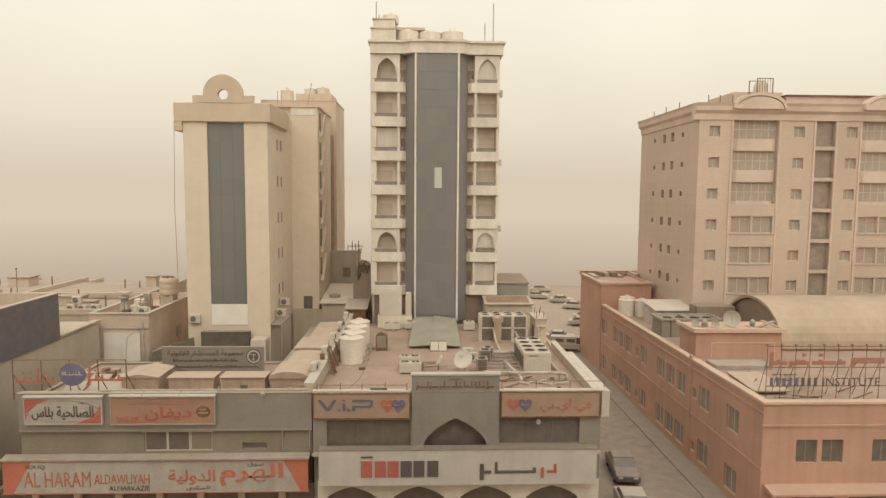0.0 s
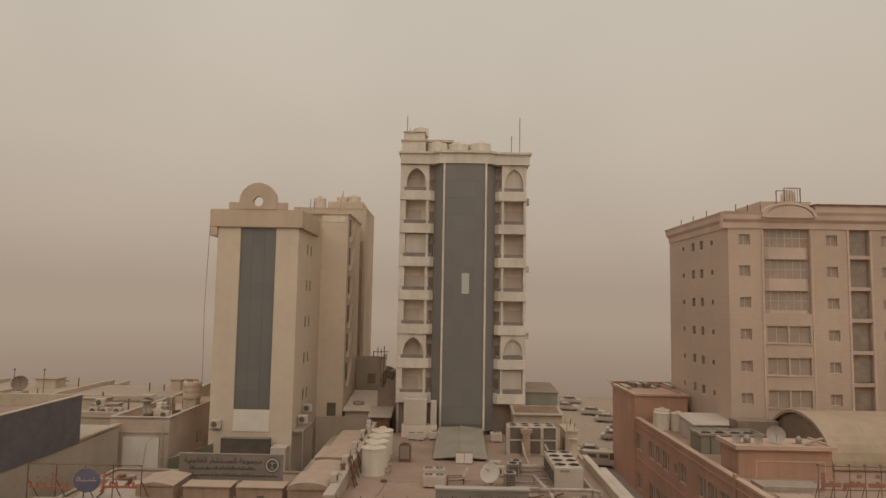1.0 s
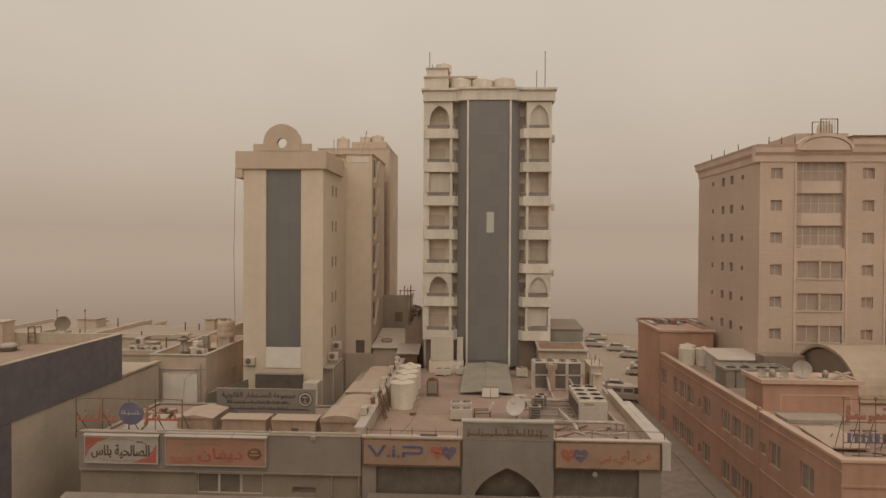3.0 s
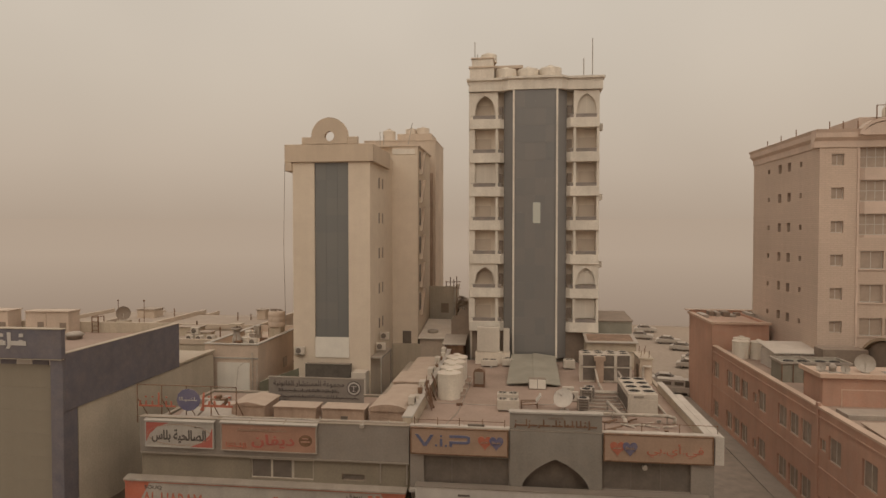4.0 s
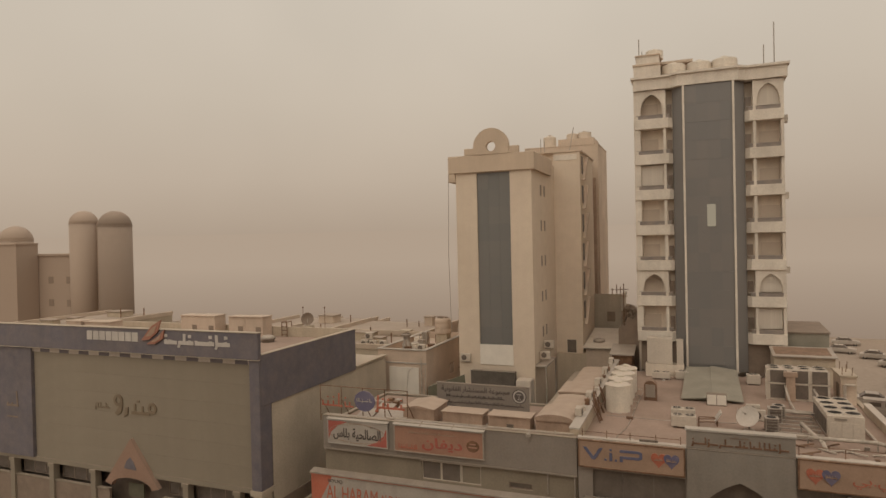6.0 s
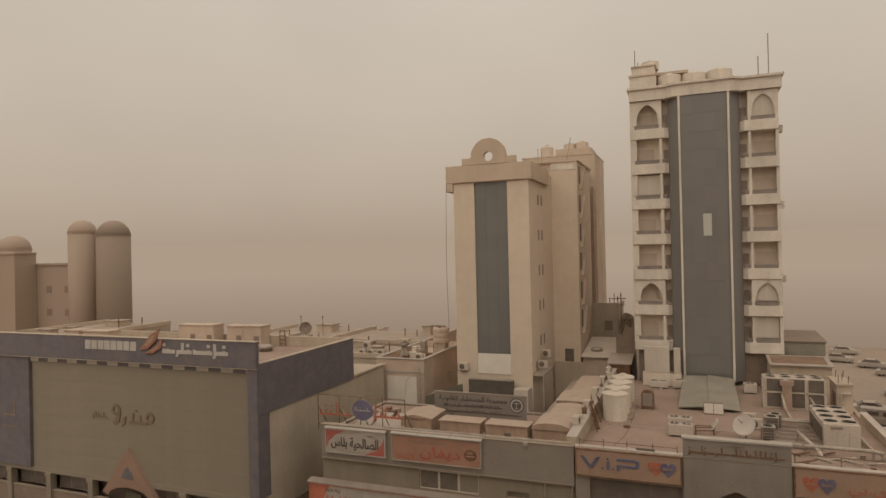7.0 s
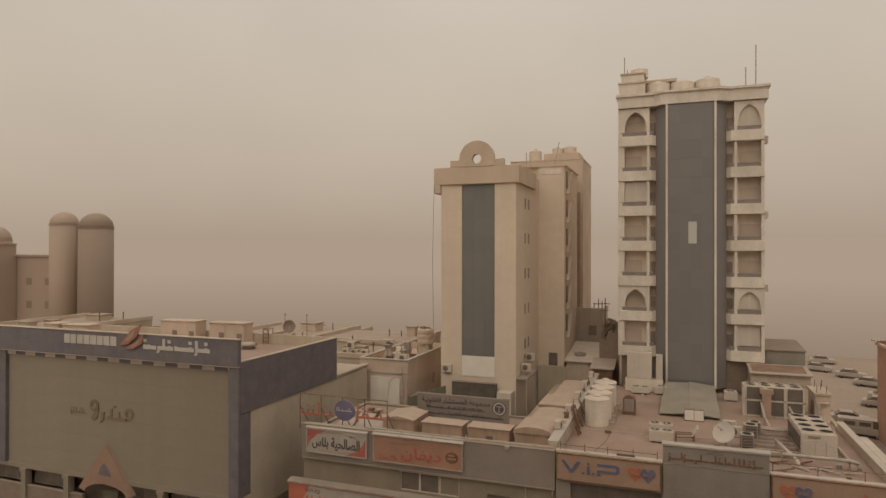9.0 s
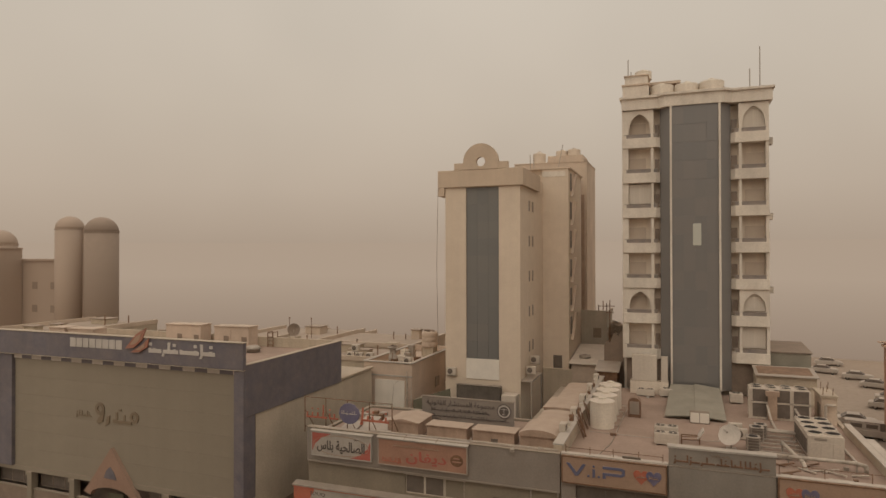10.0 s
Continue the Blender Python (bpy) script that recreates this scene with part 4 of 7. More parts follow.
    # wordmark in plain white shapes
    part("wordmark", block_bars(-42.95, -37.75, yf - 0.15, 14.28, 14.95, 8, 0.12), M["signw"], t, "white block wordmark")
    part("wordmark", script_bars(-35.3, -29.5, yf - 0.15, 14.0, 15.0, 3, 0.27), M["signw"], t, "white joined wordmark")
    sail = [(-37.4, 14.4), (-36.35, 15.5), (-35.45, 15.95), (-35.85, 15.05), (-36.6, 14.5)]
    jib = [(-36.9, 14.15), (-35.8, 14.75), (-35.2, 15.25), (-35.35, 14.6), (-36.1, 14.2)]
    for poly, part_name in ((sail, "sail_mark"), (jib, "lower_mark")):
        mx, mz = sum(p[0] for p in poly) / 5, sum(p[1] for p in poly) / 5
        mark = part(part_name, Geo().prism(poly, "y", yf - 0.3, yf - 0.2), M["brownred"], t, "red-brown sail-shaped mark")
        part("pale_field", Geo().prism([(mx + 0.55 * (px - mx), mz + 0.55 * (pz - mz)) for px, pz in poly], "y", yf - 0.33, yf - 0.3), M["tansign"], mark)
    # dull gold script on the front
    part("gold_script", script_bars(-42.9, -41.3, yf + 0.36, 8.85, 9.4, 9, 0.16), M["gold"], t)
    loops = Geo()
    for lx, lz, lr in ((-40.5, 9.68, 0.46), (-37.15, 9.3, 0.42)):
        for i in range(14):
            a0, a1 = 2 * math.pi * i / 14, 2 * math.pi * (i + 1) / 14
            loops.prism([(lx + q * math.cos(a), lz + q * math.sin(a)) for q, a in ((lr, a0), (lr, a1), (lr * 0.5, a1), (lr * 0.5, a0))], "y", yf + 0.28, yf + 0.36)
    loops.prism([(-40.25, 9.4), (-40.02, 9.5), (-40.2, 8.75), (-40.6, 8.55), (-40.85, 8.7)], "y", yf + 0.28, yf + 0.36)
    loops.prism([(-39.75, 9.2), (-39.5, 9.25), (-39.55, 8.7), (-39.95, 8.45)], "y", yf + 0.28, yf + 0.36)
    loops.box(-39.2, -37.4, yf + 0.3, yf + 0.36, 8.75, 8.98).box(-38.95, -38.75, yf + 0.3, yf + 0.36, 8.98, 9.55).box(-38.2, -38.02, yf + 0.3, yf + 0.36, 8.98, 9.4).box(-38.65, -38.4, yf + 0.3, yf + 0.36, 9.65, 9.8)
    part("gold_script", loops, M["gold"], t)
    # gable over the entrance
    gab = [(-39.13, 6.95), (-41.75, 3.5), (-41.2, 3.35)] + [(-39.13 + 2.0 * math.cos(math.pi * (1 - i / 10)), 3.3 + 0.75 * math.sin(math.pi * i / 10)) for i in range(11)] + [(-37.06, 3.35), (-36.51, 3.5)]
    part("entrance_gable", Geo().prism(gab, "y", yf + 0.05, yf + 0.42), M["gable"], t, "faded orange entrance gable")
    part("gable_mark", Geo().prism([(-39.75, 4.75), (-38.55, 4.7), (-38.8, 5.25), (-39.15, 5.6), (-39.5, 5.3)], "y", yf + 0.0, yf + 0.06), M["navy"], t)
    part("entrance_sign", Geo().box(-40.3, -38.8, yf + 0.9, yf + 1.0, 2.3, 3.3), M["green"], t)
    part("roof", Geo().box(xl, xr - 0.28, yf + 0.46, yb, 12.752, 12.9), M["roof"], t)
    part("back_parapet", Geo().box(xl, xr - 0.3, yb - 0.3, yb, 12.9, 13.75), M["cream"], t)
    part("roof_vent", Geo().turned([(0.55, 12.9), (0.55, 13.15), (0.75, 13.2), (0.4, 13.45), (0.05, 13.5)], -33.8, 44.2, 16), M["tin"], t, smooth=True)
    part("roof_kerb", Geo().box(-49.0, -38.0, 40.6, 40.85, 12.9, 13.2), M["cream"], t)
    part("roof_kerb", Geo().box(-38.0, -37.75, 40.6, 47.0, 12.9, 13.2), M["cream"], t)
    for x0, x1, y0, y1, h in ((-45.0, -42.9, 46.0, 47.2, 1.75), (-42.75, -40.8, 45.8, 47.2, 1.8), (-39.5, -37.7, 46.1, 47.2, 1.75), (-37.5, -35.6, 45.9, 47.2, 1.8), (-54.5, -52.6, 41.6, 43.0, 1.55), (-52.4, -50.6, 41.8, 43.0, 1.5), (-50.4, -49.0, 41.6, 43.0, 1.55), (-48.3, -45.0, 42.0, 42.3, 0.6)):
        part("roof_room", Geo().box(x0, x1, y0, y1, 12.9, 12.9 + h), M["housepink"], t)
        part("roof_room_slab", Geo().box(x0 - 0.06, x1 + 0.06, y0 - 0.08, y1 + 0.08, 12.9 + h, 12.98 + h), M["housepink"], t)
        if h > 1.4:
            part("vent_opening", Geo().box(x1 - 0.75, x1 - 0.2, y0 - 0.02, y0, 13.2, 13.85), M["umber"], t)
    return t


bank_building()


# ---- domed twin towers, far off, haze painted into their base colours ----
def domed(x, y, r, z1, material, label):
    t = thing("domed_tower", (x, y, 0), label, "tower", "far domed towers")
    part("shaft", Geo().cyl(x, y, 0, z1 - r * 0.95, r, 20), M[material], t, smooth=True)
    part("dome", Geo().turned([(r, z1 - r * 0.95)] + [(max(r * math.cos(math.pi / 2 * i / 8), 0.05), z1 - r * 0.95 + r * 0.95 * math.sin(math.pi / 2 * i / 8)) for i in range(1, 9)], x, y, 20), M[material], t, smooth=True)
    part("band", Geo().cyl(x, y, z1 - r * 1.0, z1 - r * 0.9, r * 1.02, 20), M[material], t)
    return t


domed(-97.9, 85.0, 2.85, 28.0, "twin", "dark brown domed tower with haze painted into its colour")
domed(-107.0, 86.0, 2.5, 28.4, "twin2", "tan domed tower with haze painted into its colour")
lowd = domed(-126.0, 86.0, 3.0, 26.1, "twin2", "lower square-based domed tower with haze painted into its colour")
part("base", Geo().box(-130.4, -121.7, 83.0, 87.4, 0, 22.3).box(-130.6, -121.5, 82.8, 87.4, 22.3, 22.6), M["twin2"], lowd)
far = thing("far_building", (-112, 90, 0), "long tan building between domed towers, haze painted into its colour", "building")
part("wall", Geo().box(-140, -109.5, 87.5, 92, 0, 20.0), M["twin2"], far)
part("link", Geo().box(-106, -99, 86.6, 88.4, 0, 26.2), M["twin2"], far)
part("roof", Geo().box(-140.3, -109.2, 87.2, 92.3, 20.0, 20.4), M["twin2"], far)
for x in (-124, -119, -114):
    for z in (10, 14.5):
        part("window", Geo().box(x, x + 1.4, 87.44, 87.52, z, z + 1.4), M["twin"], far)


# ---- shop building with the long market sign ----
def framed_sign(name, x0, x1, y, z0, z1, face, label, rim="rust", d=0.16):
    t = thing(name, ((x0 + x1) / 2, y, z0), label, "sign")
    part("face", Geo().box(x0 + 0.06, x1 - 0.06, y, y + d - 0.02, z0 + 0.06, z1 - 0.06), M[face], t)
    part("rim", Geo().box(x0, x1, y - 0.03, y + d, z1 - 0.07, z1).box(x0, x1, y - 0.03, y + d, z0, z0 + 0.07).box(x0, x0 + 0.07, y - 0.03, y + d, z0 + 0.07, z1 - 0.07).box(x1 - 0.07, x1, y - 0.03, y + d, z0 + 0.07, z1 - 0.07), M[rim], t)
    return t


def market_building():
    xl, xr, y = -23.9, -6.62, 37.2
    t = thing("shop_building", (-15, 44, 0), "two-storey olive and grey shop building with a flat roof", "building")
    part("wall", Geo().wall("x", xl, xr, 5.4, 7.1, y, y + 0.3, [(-16.66, -12.63, 5.75, 6.95), (-10.83, -9.36, 5.85, 6.25)]), M["olive"], t)
    part("fascia", Geo().box(xl, xr, y - 0.18, y + 0.3, 7.1, 9.35), M["grey"], t)
    part("coping", Geo().box(xl - 0.05, xr, y - 0.21, y + 0.33, 9.35, 9.4), M["olive"], t)
    part("drip_edge", Geo().box(xl, xr, y - 0.22, y - 0.18, 7.06, 7.16), M["steel"], t)
    part("wall", Geo().box(xl, xl + 0.3, y + 0.3, 46.5, 0, 8.75), M["olive"], t)
    part("wall", Geo().box(xl + 0.3, xr, 46.2, 46.5, 0, 8.75), M["olive"], t)
    part("core", Geo().box(xl + 0.4, xr - 0.1, y + 0.6, 46.1, 0, 8.3), M["shop"], t)
    part("roof", Geo().box(xl + 0.3, xr, y + 0.3, 46.2, 8.35, 8.6), M["roof"], t)
    part("back_wing", Geo().box(-10.6, xr, 46.5, 60, 0, 8.5), M["olive"], t)
    part("yard_roof", Geo().box(xl, -10.6, 46.5, 52, 0, 6.4), M["roof"], t)
    part("canopy", Geo().prism([(y, 5.62), (36.62, 5.5), (36.62, 5.4), (y, 5.44)], "x", -24.85, -6.75), M["tin"], t)
    k2 = window_kind(1.33, 1.2, 1)
    for i in range(2):
        put_window(k2, t, (-16.66 + 1.34 * i, y + 0.1, 5.75))
    put_window(window_kind(1.33, 1.2, 1, M["olive"]), t, (-13.96, y + 0.1, 5.75))
    put_window(window_kind(1.47, 0.4, 1, fm=M["umber"]), t, (-10.83, y + 0.1, 5.85))
    part("window_head", Geo().box(-16.75, -12.55, y - 0.05, y + 0.05, 6.95, 7.06), M["frame"], t)
    for px, pd in ((-8.4, 0.05), (xr - 0.15, 0.1)):
        part("downpipe", Geo().path([(px, y - pd, 5.8), (px, y - pd, 7.1)], 0.055), M["steel"], t)
    for i in range(7):
        x = -23.4 + 2.45 * i
        part("shop_pier", Geo().box(x, x + 0.4, y - 0.05, y + 0.35, 0, 3.65), M["cream"], t)
    part("shopfront", Geo().box(xl, xr, y + 0.2, y + 0.28, 0.1, 3.6), M["shop"], t)
    part("roof_pipe", Geo().path([(-19.2, y + 0.1, 9.5), (-6.8, y + 0.1, 9.52)], 0.05).path([(-12.2, y + 0.05, 9.43), (-12.2, y + 0.05, 9.7)], 0.05).path([(-7.9, y + 0.05, 9.43), (-7.9, y + 0.05, 9.62)], 0.05), M["pipe"], t)
    part("floodlight", Geo().box(-9.6, -9.35, y - 0.45, y - 0.25, 9.25, 9.42).tube((-9.48, y - 0.3, 9.4), (-9.48, y, 9.45), 0.03), M["tin"], t)
    # market sign
    s = thing("market_sign", (-15.6, 36.2, 3.6), "long white market sign with orange ends and lettering", "sign")
    part("face", Geo().box(-22.9, -8.2, 36.2, 36.45, 3.62, 5.5), M["signd"], s)
    part("end_panel", Geo().prism([(-24.5, 3.62), (-24.5, 5.5), (-22.9, 5.5), (-22.9, 5.42), (-23.9, 3.62)], "y", 36.2, 36.45), M["orange"], s, "orange end panel")
    part("face_end", Geo().prism([(-23.9, 3.62), (-22.9, 5.42), (-22.9, 3.62)], "y", 36.2, 36.45), M["signd"], s)
    part("end_panel", Geo().prism([(-6.75, 3.62), (-6.75, 5.5), (-8.2, 5.5), (-7.2, 3.62)], "y", 36.2, 36.45), M["orange"], s, "orange end panel")
    part("face_end", Geo().prism([(-8.2, 5.5), (-8.2, 3.62), (-7.2, 3.62)], "y", 36.2, 36.45), M["signd"], s)
    part("rim", Geo().box(-24.55, -6.7, 36.16, 36.5, 5.5, 5.56).box(-24.55, -6.7, 36.16, 36.5, 3.56, 3.62), M["orange"], s)
    lettering("SOUQ", -23.2, 36.2, 5.05, 1.15, 0.27, M["ink"], s)
    lettering("AL HARAM", -23.3, 36.2, 3.98, 3.85, 0.92, M["orange"], s)
    lettering("ALDAWLIYAH", -19.25, 36.2, 4.15, 3.2, 0.58, M["orange"], s)
    lettering("ALMARKAZIE", -18.4, 36.2, 3.74, 2.35, 0.28, M["ink"], s)
    lettering(arabic("الهرم"), -11.95, 36.2, 3.98, 3.75, 1.38, M["orange"], s, bold=0.025)
    lettering(arabic("الدولية"), -14.95, 36.2, 4.05, 2.75, 0.95, M["orange"], s, bold=0.02)
    lettering(arabic("سوق"), -10.3, 36.2, 5.12, 0.95, 0.3, M["ink"], s)
    lettering(arabic("المركزي"), -13.9, 36.2, 3.68, 1.35, 0.3, M["ink"], s)
    s.location, s.scale = (-15.79, 36.75, 3.382), (1.0124, 1, 1.0124)
    # smaller signs on the fascia
    a = framed_sign("shop_sign", -23.45, -18.9, y - 0.36, 7.55, 9.18, "signd", "white shop sign with red corners and a dark joined script", "kerb")
    ov = [(-21.2 + 2.12 * math.cos(2 * math.pi * i / 28), 8.36 + 0.66 * math.sin(2 * math.pi * i / 28)) for i in range(28)]
    oi = [(-21.2 + 2.09 * math.cos(2 * math.pi * i / 28), 8.36 + 0.635 * math.sin(2 * math.pi * i / 28)) for i in range(28)]
    g = Geo()
    for i in range(28):
        j = (i + 1) % 28
        g.prism([ov[i], ov[j], oi[j], oi[i]], "y", y - 0.385, y - 0.36)
    part("oval", g, M["tansign"], a)
    for cx, cz, sx, sz in ((-23.38, 9.1, 1, -1), (-18.97, 7.63, -1, 1)):
        part("corner", Geo().prism([(cx, cz), (cx + 1.5 * sx, cz), (cx + 0.75 * sx, cz + 0.28 * sz), (cx + 0.22 * sx, cz + 0.75 * sz), (cx, cz + 1.25 * sz)], "y", y - 0.375, y - 0.36), M["red"], a, "red corner field")
    lettering(arabic("الصالحية"), -21.55, y - 0.36, 7.85, 2.15, 0.85, M["ink"], a, bold=0.02)
    lettering(arabic("بلاس"), -23.0, y - 0.36, 7.85, 1.25, 0.8, M["ink"], a, bold=0.02)
    lettering(arabic("سوق"), -20.2, y - 0.36, 8.82, 0.4, 0.14, M["ink"], a)
    part("hood", Geo().prism([(y - 0.44, 9.2), (y + 0.16, 9.36), (y + 0.16, 9.42), (y - 0.44, 9.25)], "x", -23.5, -18.85), M["kerb"], a, "pale sheet over the sign box")
    b = framed_sign("shop_sign", -18.45, -12.3, y - 0.34, 7.5, 9.22, "salmon", "faded orange shop sign with red script", "tin")
    lettering(arabic("ديفان"), -16.45, y - 0.34, 7.75, 2.75, 0.85, M["red"], b, bold=0.02)
    part("script", script_bars(-18.1, -16.75, y - 0.34, 7.68, 8.05, 32, 0.14), M["orange"], b)
    part("script", script_bars(-17.4, -14.2, y - 0.34, 8.75, 8.95, 33, 0.2), M["tansign"], b)
    part("roundel", Geo().prism([(-13.0 + 0.42 * math.cos(2 * math.pi * i / 20), 8.3 + 0.36 * math.sin(2 * math.pi * i / 20)) for i in range(20)], "y", y - 0.38, y - 0.34), M["rust"], b)
    part("roundel_mark", Geo().box(-13.28, -12.72, y - 0.4, y - 0.375, 8.2, 8.28).box(-13.2, -12.8, y - 0.4, y - 0.375, 8.4, 8.48), M["salmon"], b)
    part("hood", Geo().prism([(y - 0.46, 9.24), (y + 0.16, 9.42), (y + 0.16, 9.47), (y - 0.46, 9.29)], "x", -18.5, -12.25), M["kerb"], b, "pale sheet over the sign box")
    for hx in (-16.6, -14.4):
        part("hood_joint", Geo().prism([(y - 0.465, 9.295), (y + 0.15, 9.475), (y + 0.15, 9.485), (y - 0.465, 9.305)], "x", hx, hx + 0.05), M["umber"], b)
    # clad roof boxes
    for x0, x1, y0, y1, z1, bow in ((-19.05, -16.75, 39.6, 42.2, 9.55, 0.2), (-16.15, -13.3, 39.7, 41.0, 9.5, 0), (-12.85, -10.05, 39.7, 41.0, 9.5, 0)):
        bx = thing("roof_box", ((x0 + x1) / 2, (y0 + y1) / 2, 8.6), "tan clad plant box on the shop roof", "plant box", "tan roof boxes")
        part("body", Geo().box(x0, x1, y0, y1, 8.6, z1), M["boxtan"], bx, bevel=0.03)
        part("top", Geo().prism([(x0 - 0.08, z1), (x0 - 0.08, z1 + 0.06), ((x0 + x1) / 2, z1 + 0.06 + bow), (x1 + 0.08, z1 + 0.06), (x1 + 0.08, z1)], "y", y0 - 0.08, y1 + 0.08), M["boxtan"], bx)
    part("vent", Geo().box(-11.6, -11.15, 39.66, 39.7, 8.75, 9.05), M["dark"], bx)
    y0 = 39.6
    for k, d in enumerate((3.2, 4.0, 3.9, 3.8, 3.6)):
        x0, x1, z1 = -9.65 + (0, 0.25, 0.1, 0.4, 0.3)[k], -7.3, (9.5, 9.45, 9.6, 9.4, 9.3)[k]
        bx = thing("roof_box", ((x0 + x1) / 2, y0 + d / 2, 8.6), "tan plant box with a bowed top along the party wall", "plant box", "bowed roof boxes")
        part("body", Geo().box(x0, x1, y0, y0 + d - 0.4, 8.5, z1), M["boxtan"], bx, bevel=0.03)
        arcp = [(x0 - 0.1, z1)] + [((x0 + x1) / 2 - (x1 - x0 + 0.2) / 2 * math.cos(math.pi * i / 10), z1 + 0.05 + (0.4, 0.14, 0.1, 0.2, 0.12)[k] * math.sin(math.pi * i / 10)) for i in range(11)] + [(x1 + 0.1, z1)]
        part("bowed_top", Geo().prism(arcp, "y", y0 - 0.1, y0 + d - 0.32), M["boxtan"], bx)
        y0 += d
    # legal-office billboard
    bb = thing("billboard", (-14.3, 43, 8.6), "grey billboard with blurred rows of script and a round seal", "billboard")
    part("board", Geo().box(-17.85, -10.9, 43.0, 43.12, 8.9, 10.68), M["grey"], bb)
    part("rim", Geo().box(-17.9, -10.85, 42.97, 43.15, 10.68, 10.74).box(-17.9, -10.85, 42.97, 43.15, 8.84, 8.9), M["steel"], bb)
    for i in range(4):
        part("post", Geo().box(-17.3 + 1.95 * i, -17.2 + 1.95 * i, 43.15, 43.25, 8.6, 10.6), M["steel"], bb)
    lettering(arabic("مجموعة المستشار القانونية"), -17.5, 43.0, 10.02, 5.2, 0.5, M["ink"], bb, bold=0.015)
    for i, (a0, a1, z, h) in enumerate(((-17.1, -12.7, 9.68, 0.26), (-17.6, -11.3, 9.25, 0.26), (-17.5, -16.3, 8.95, 0.2))):
        part("script", script_bars(a0, a1, 43.0, z, z + h, 50 + i, 0.2), M["ink"], bb)
    for r, m_, yy in ((0.52, "ink", 42.97), (0.45, "signw", 42.955), (0.34, "ink", 42.94)):
        part("seal", Geo().prism([(-11.6 + r * math.cos(2 * math.pi * i / 24), 10.05 + r * math.sin(2 * math.pi * i / 24)) for i in range(24)], "y", yy, 43.0), M[m_], bb)
    part("seal_mark", Geo().box(-11.62, -11.58, 42.92, 42.95, 9.85, 10.25).box(-11.8, -11.4, 42.92, 42.95, 10.18, 10.22).box(-11.72, -11.48, 42.92, 42.95, 9.82, 9.86), M["signw"], bb)
    # orange lattice sign on the roof edge
    s = thing("roof_sign", (-21.5, 38.3, 8.6), "rusty pipe frame with orange bars and a blue roundel", "sign")
    g = Geo()
    for x in (-24.9, -23.2, -21.5, -19.8, -18.1):
        g.tube((x, 38.3, 8.6), (x, 38.3, 11.1), 0.035)
        g.tube((x, 38.3, 10.2), (x, 39.6, 8.6), 0.03)
    for z in (9.0, 11.08):
        g.tube((-24.9, 38.3, z), (-18.1, 38.3, z), 0.035)
    part("frame", g, M["rust"], s)
    part("letter_bar", script_bars(-24.75, -22.2, 38.28, 9.4, 10.6, 61, 0.10), M["orange"], s)
    part("letter_bar", script_bars(-20.4, -18.3, 38.28, 9.5, 10.7, 62, 0.12), M["orange"], s)
    part("roundel", Geo().prism([(-21.3 + 0.8 * math.cos(2 * math.pi * i / 12), 10.2 + 0.72 * math.sin(2 * math.pi * i / 12)) for i in range(12)], "y", 38.18, 38.28), M["blue"], s)
    part("roundel_bar", script_bars(-21.9, -20.7, 38.18, 10.1, 10.4, 63, 0.13), M["signw"], s)
    for i, (x, yy) in enumerate(((-22.6, 39.2), (-21.2, 39.3), (-19.9, 39.1), (-22.0, 40.8), (-20.4, 40.9))):
        solid("roof_panel", Geo().prism([(yy, 8.75), (yy + 1.3, 9.05), (yy + 1.3, 9.11), (yy, 8.81)], "x", x, x + 1.25).box(x + 0.1, x + 0.18, yy + 1.1, yy + 1.2, 8.6, 9.02).box(x + 1.0, x + 1.08, yy + 0.1, yy + 0.2, 8.6, 8.78), M["tin"], "dusty metal sheet lying tilted on the shop roof", "metal sheet", group="roof sheets")
    for i in range(9):
        rnd = random.Random(70 + i)
        x, yy = -23.6 + rnd.random() * 5.0, 41.5 + rnd.random() * 2.5
        solid("scrap_box", Geo().box(x, x + 0.4 + rnd.random() * 0.5, yy, yy + 0.4, 8.6, 8.8 + rnd.random() * 0.4), M["rust"] if i % 2 else M["tin"], "small dusty box standing on the shop roof", "box", group="roof scraps", bevel=0.02)
    return t


market_building()


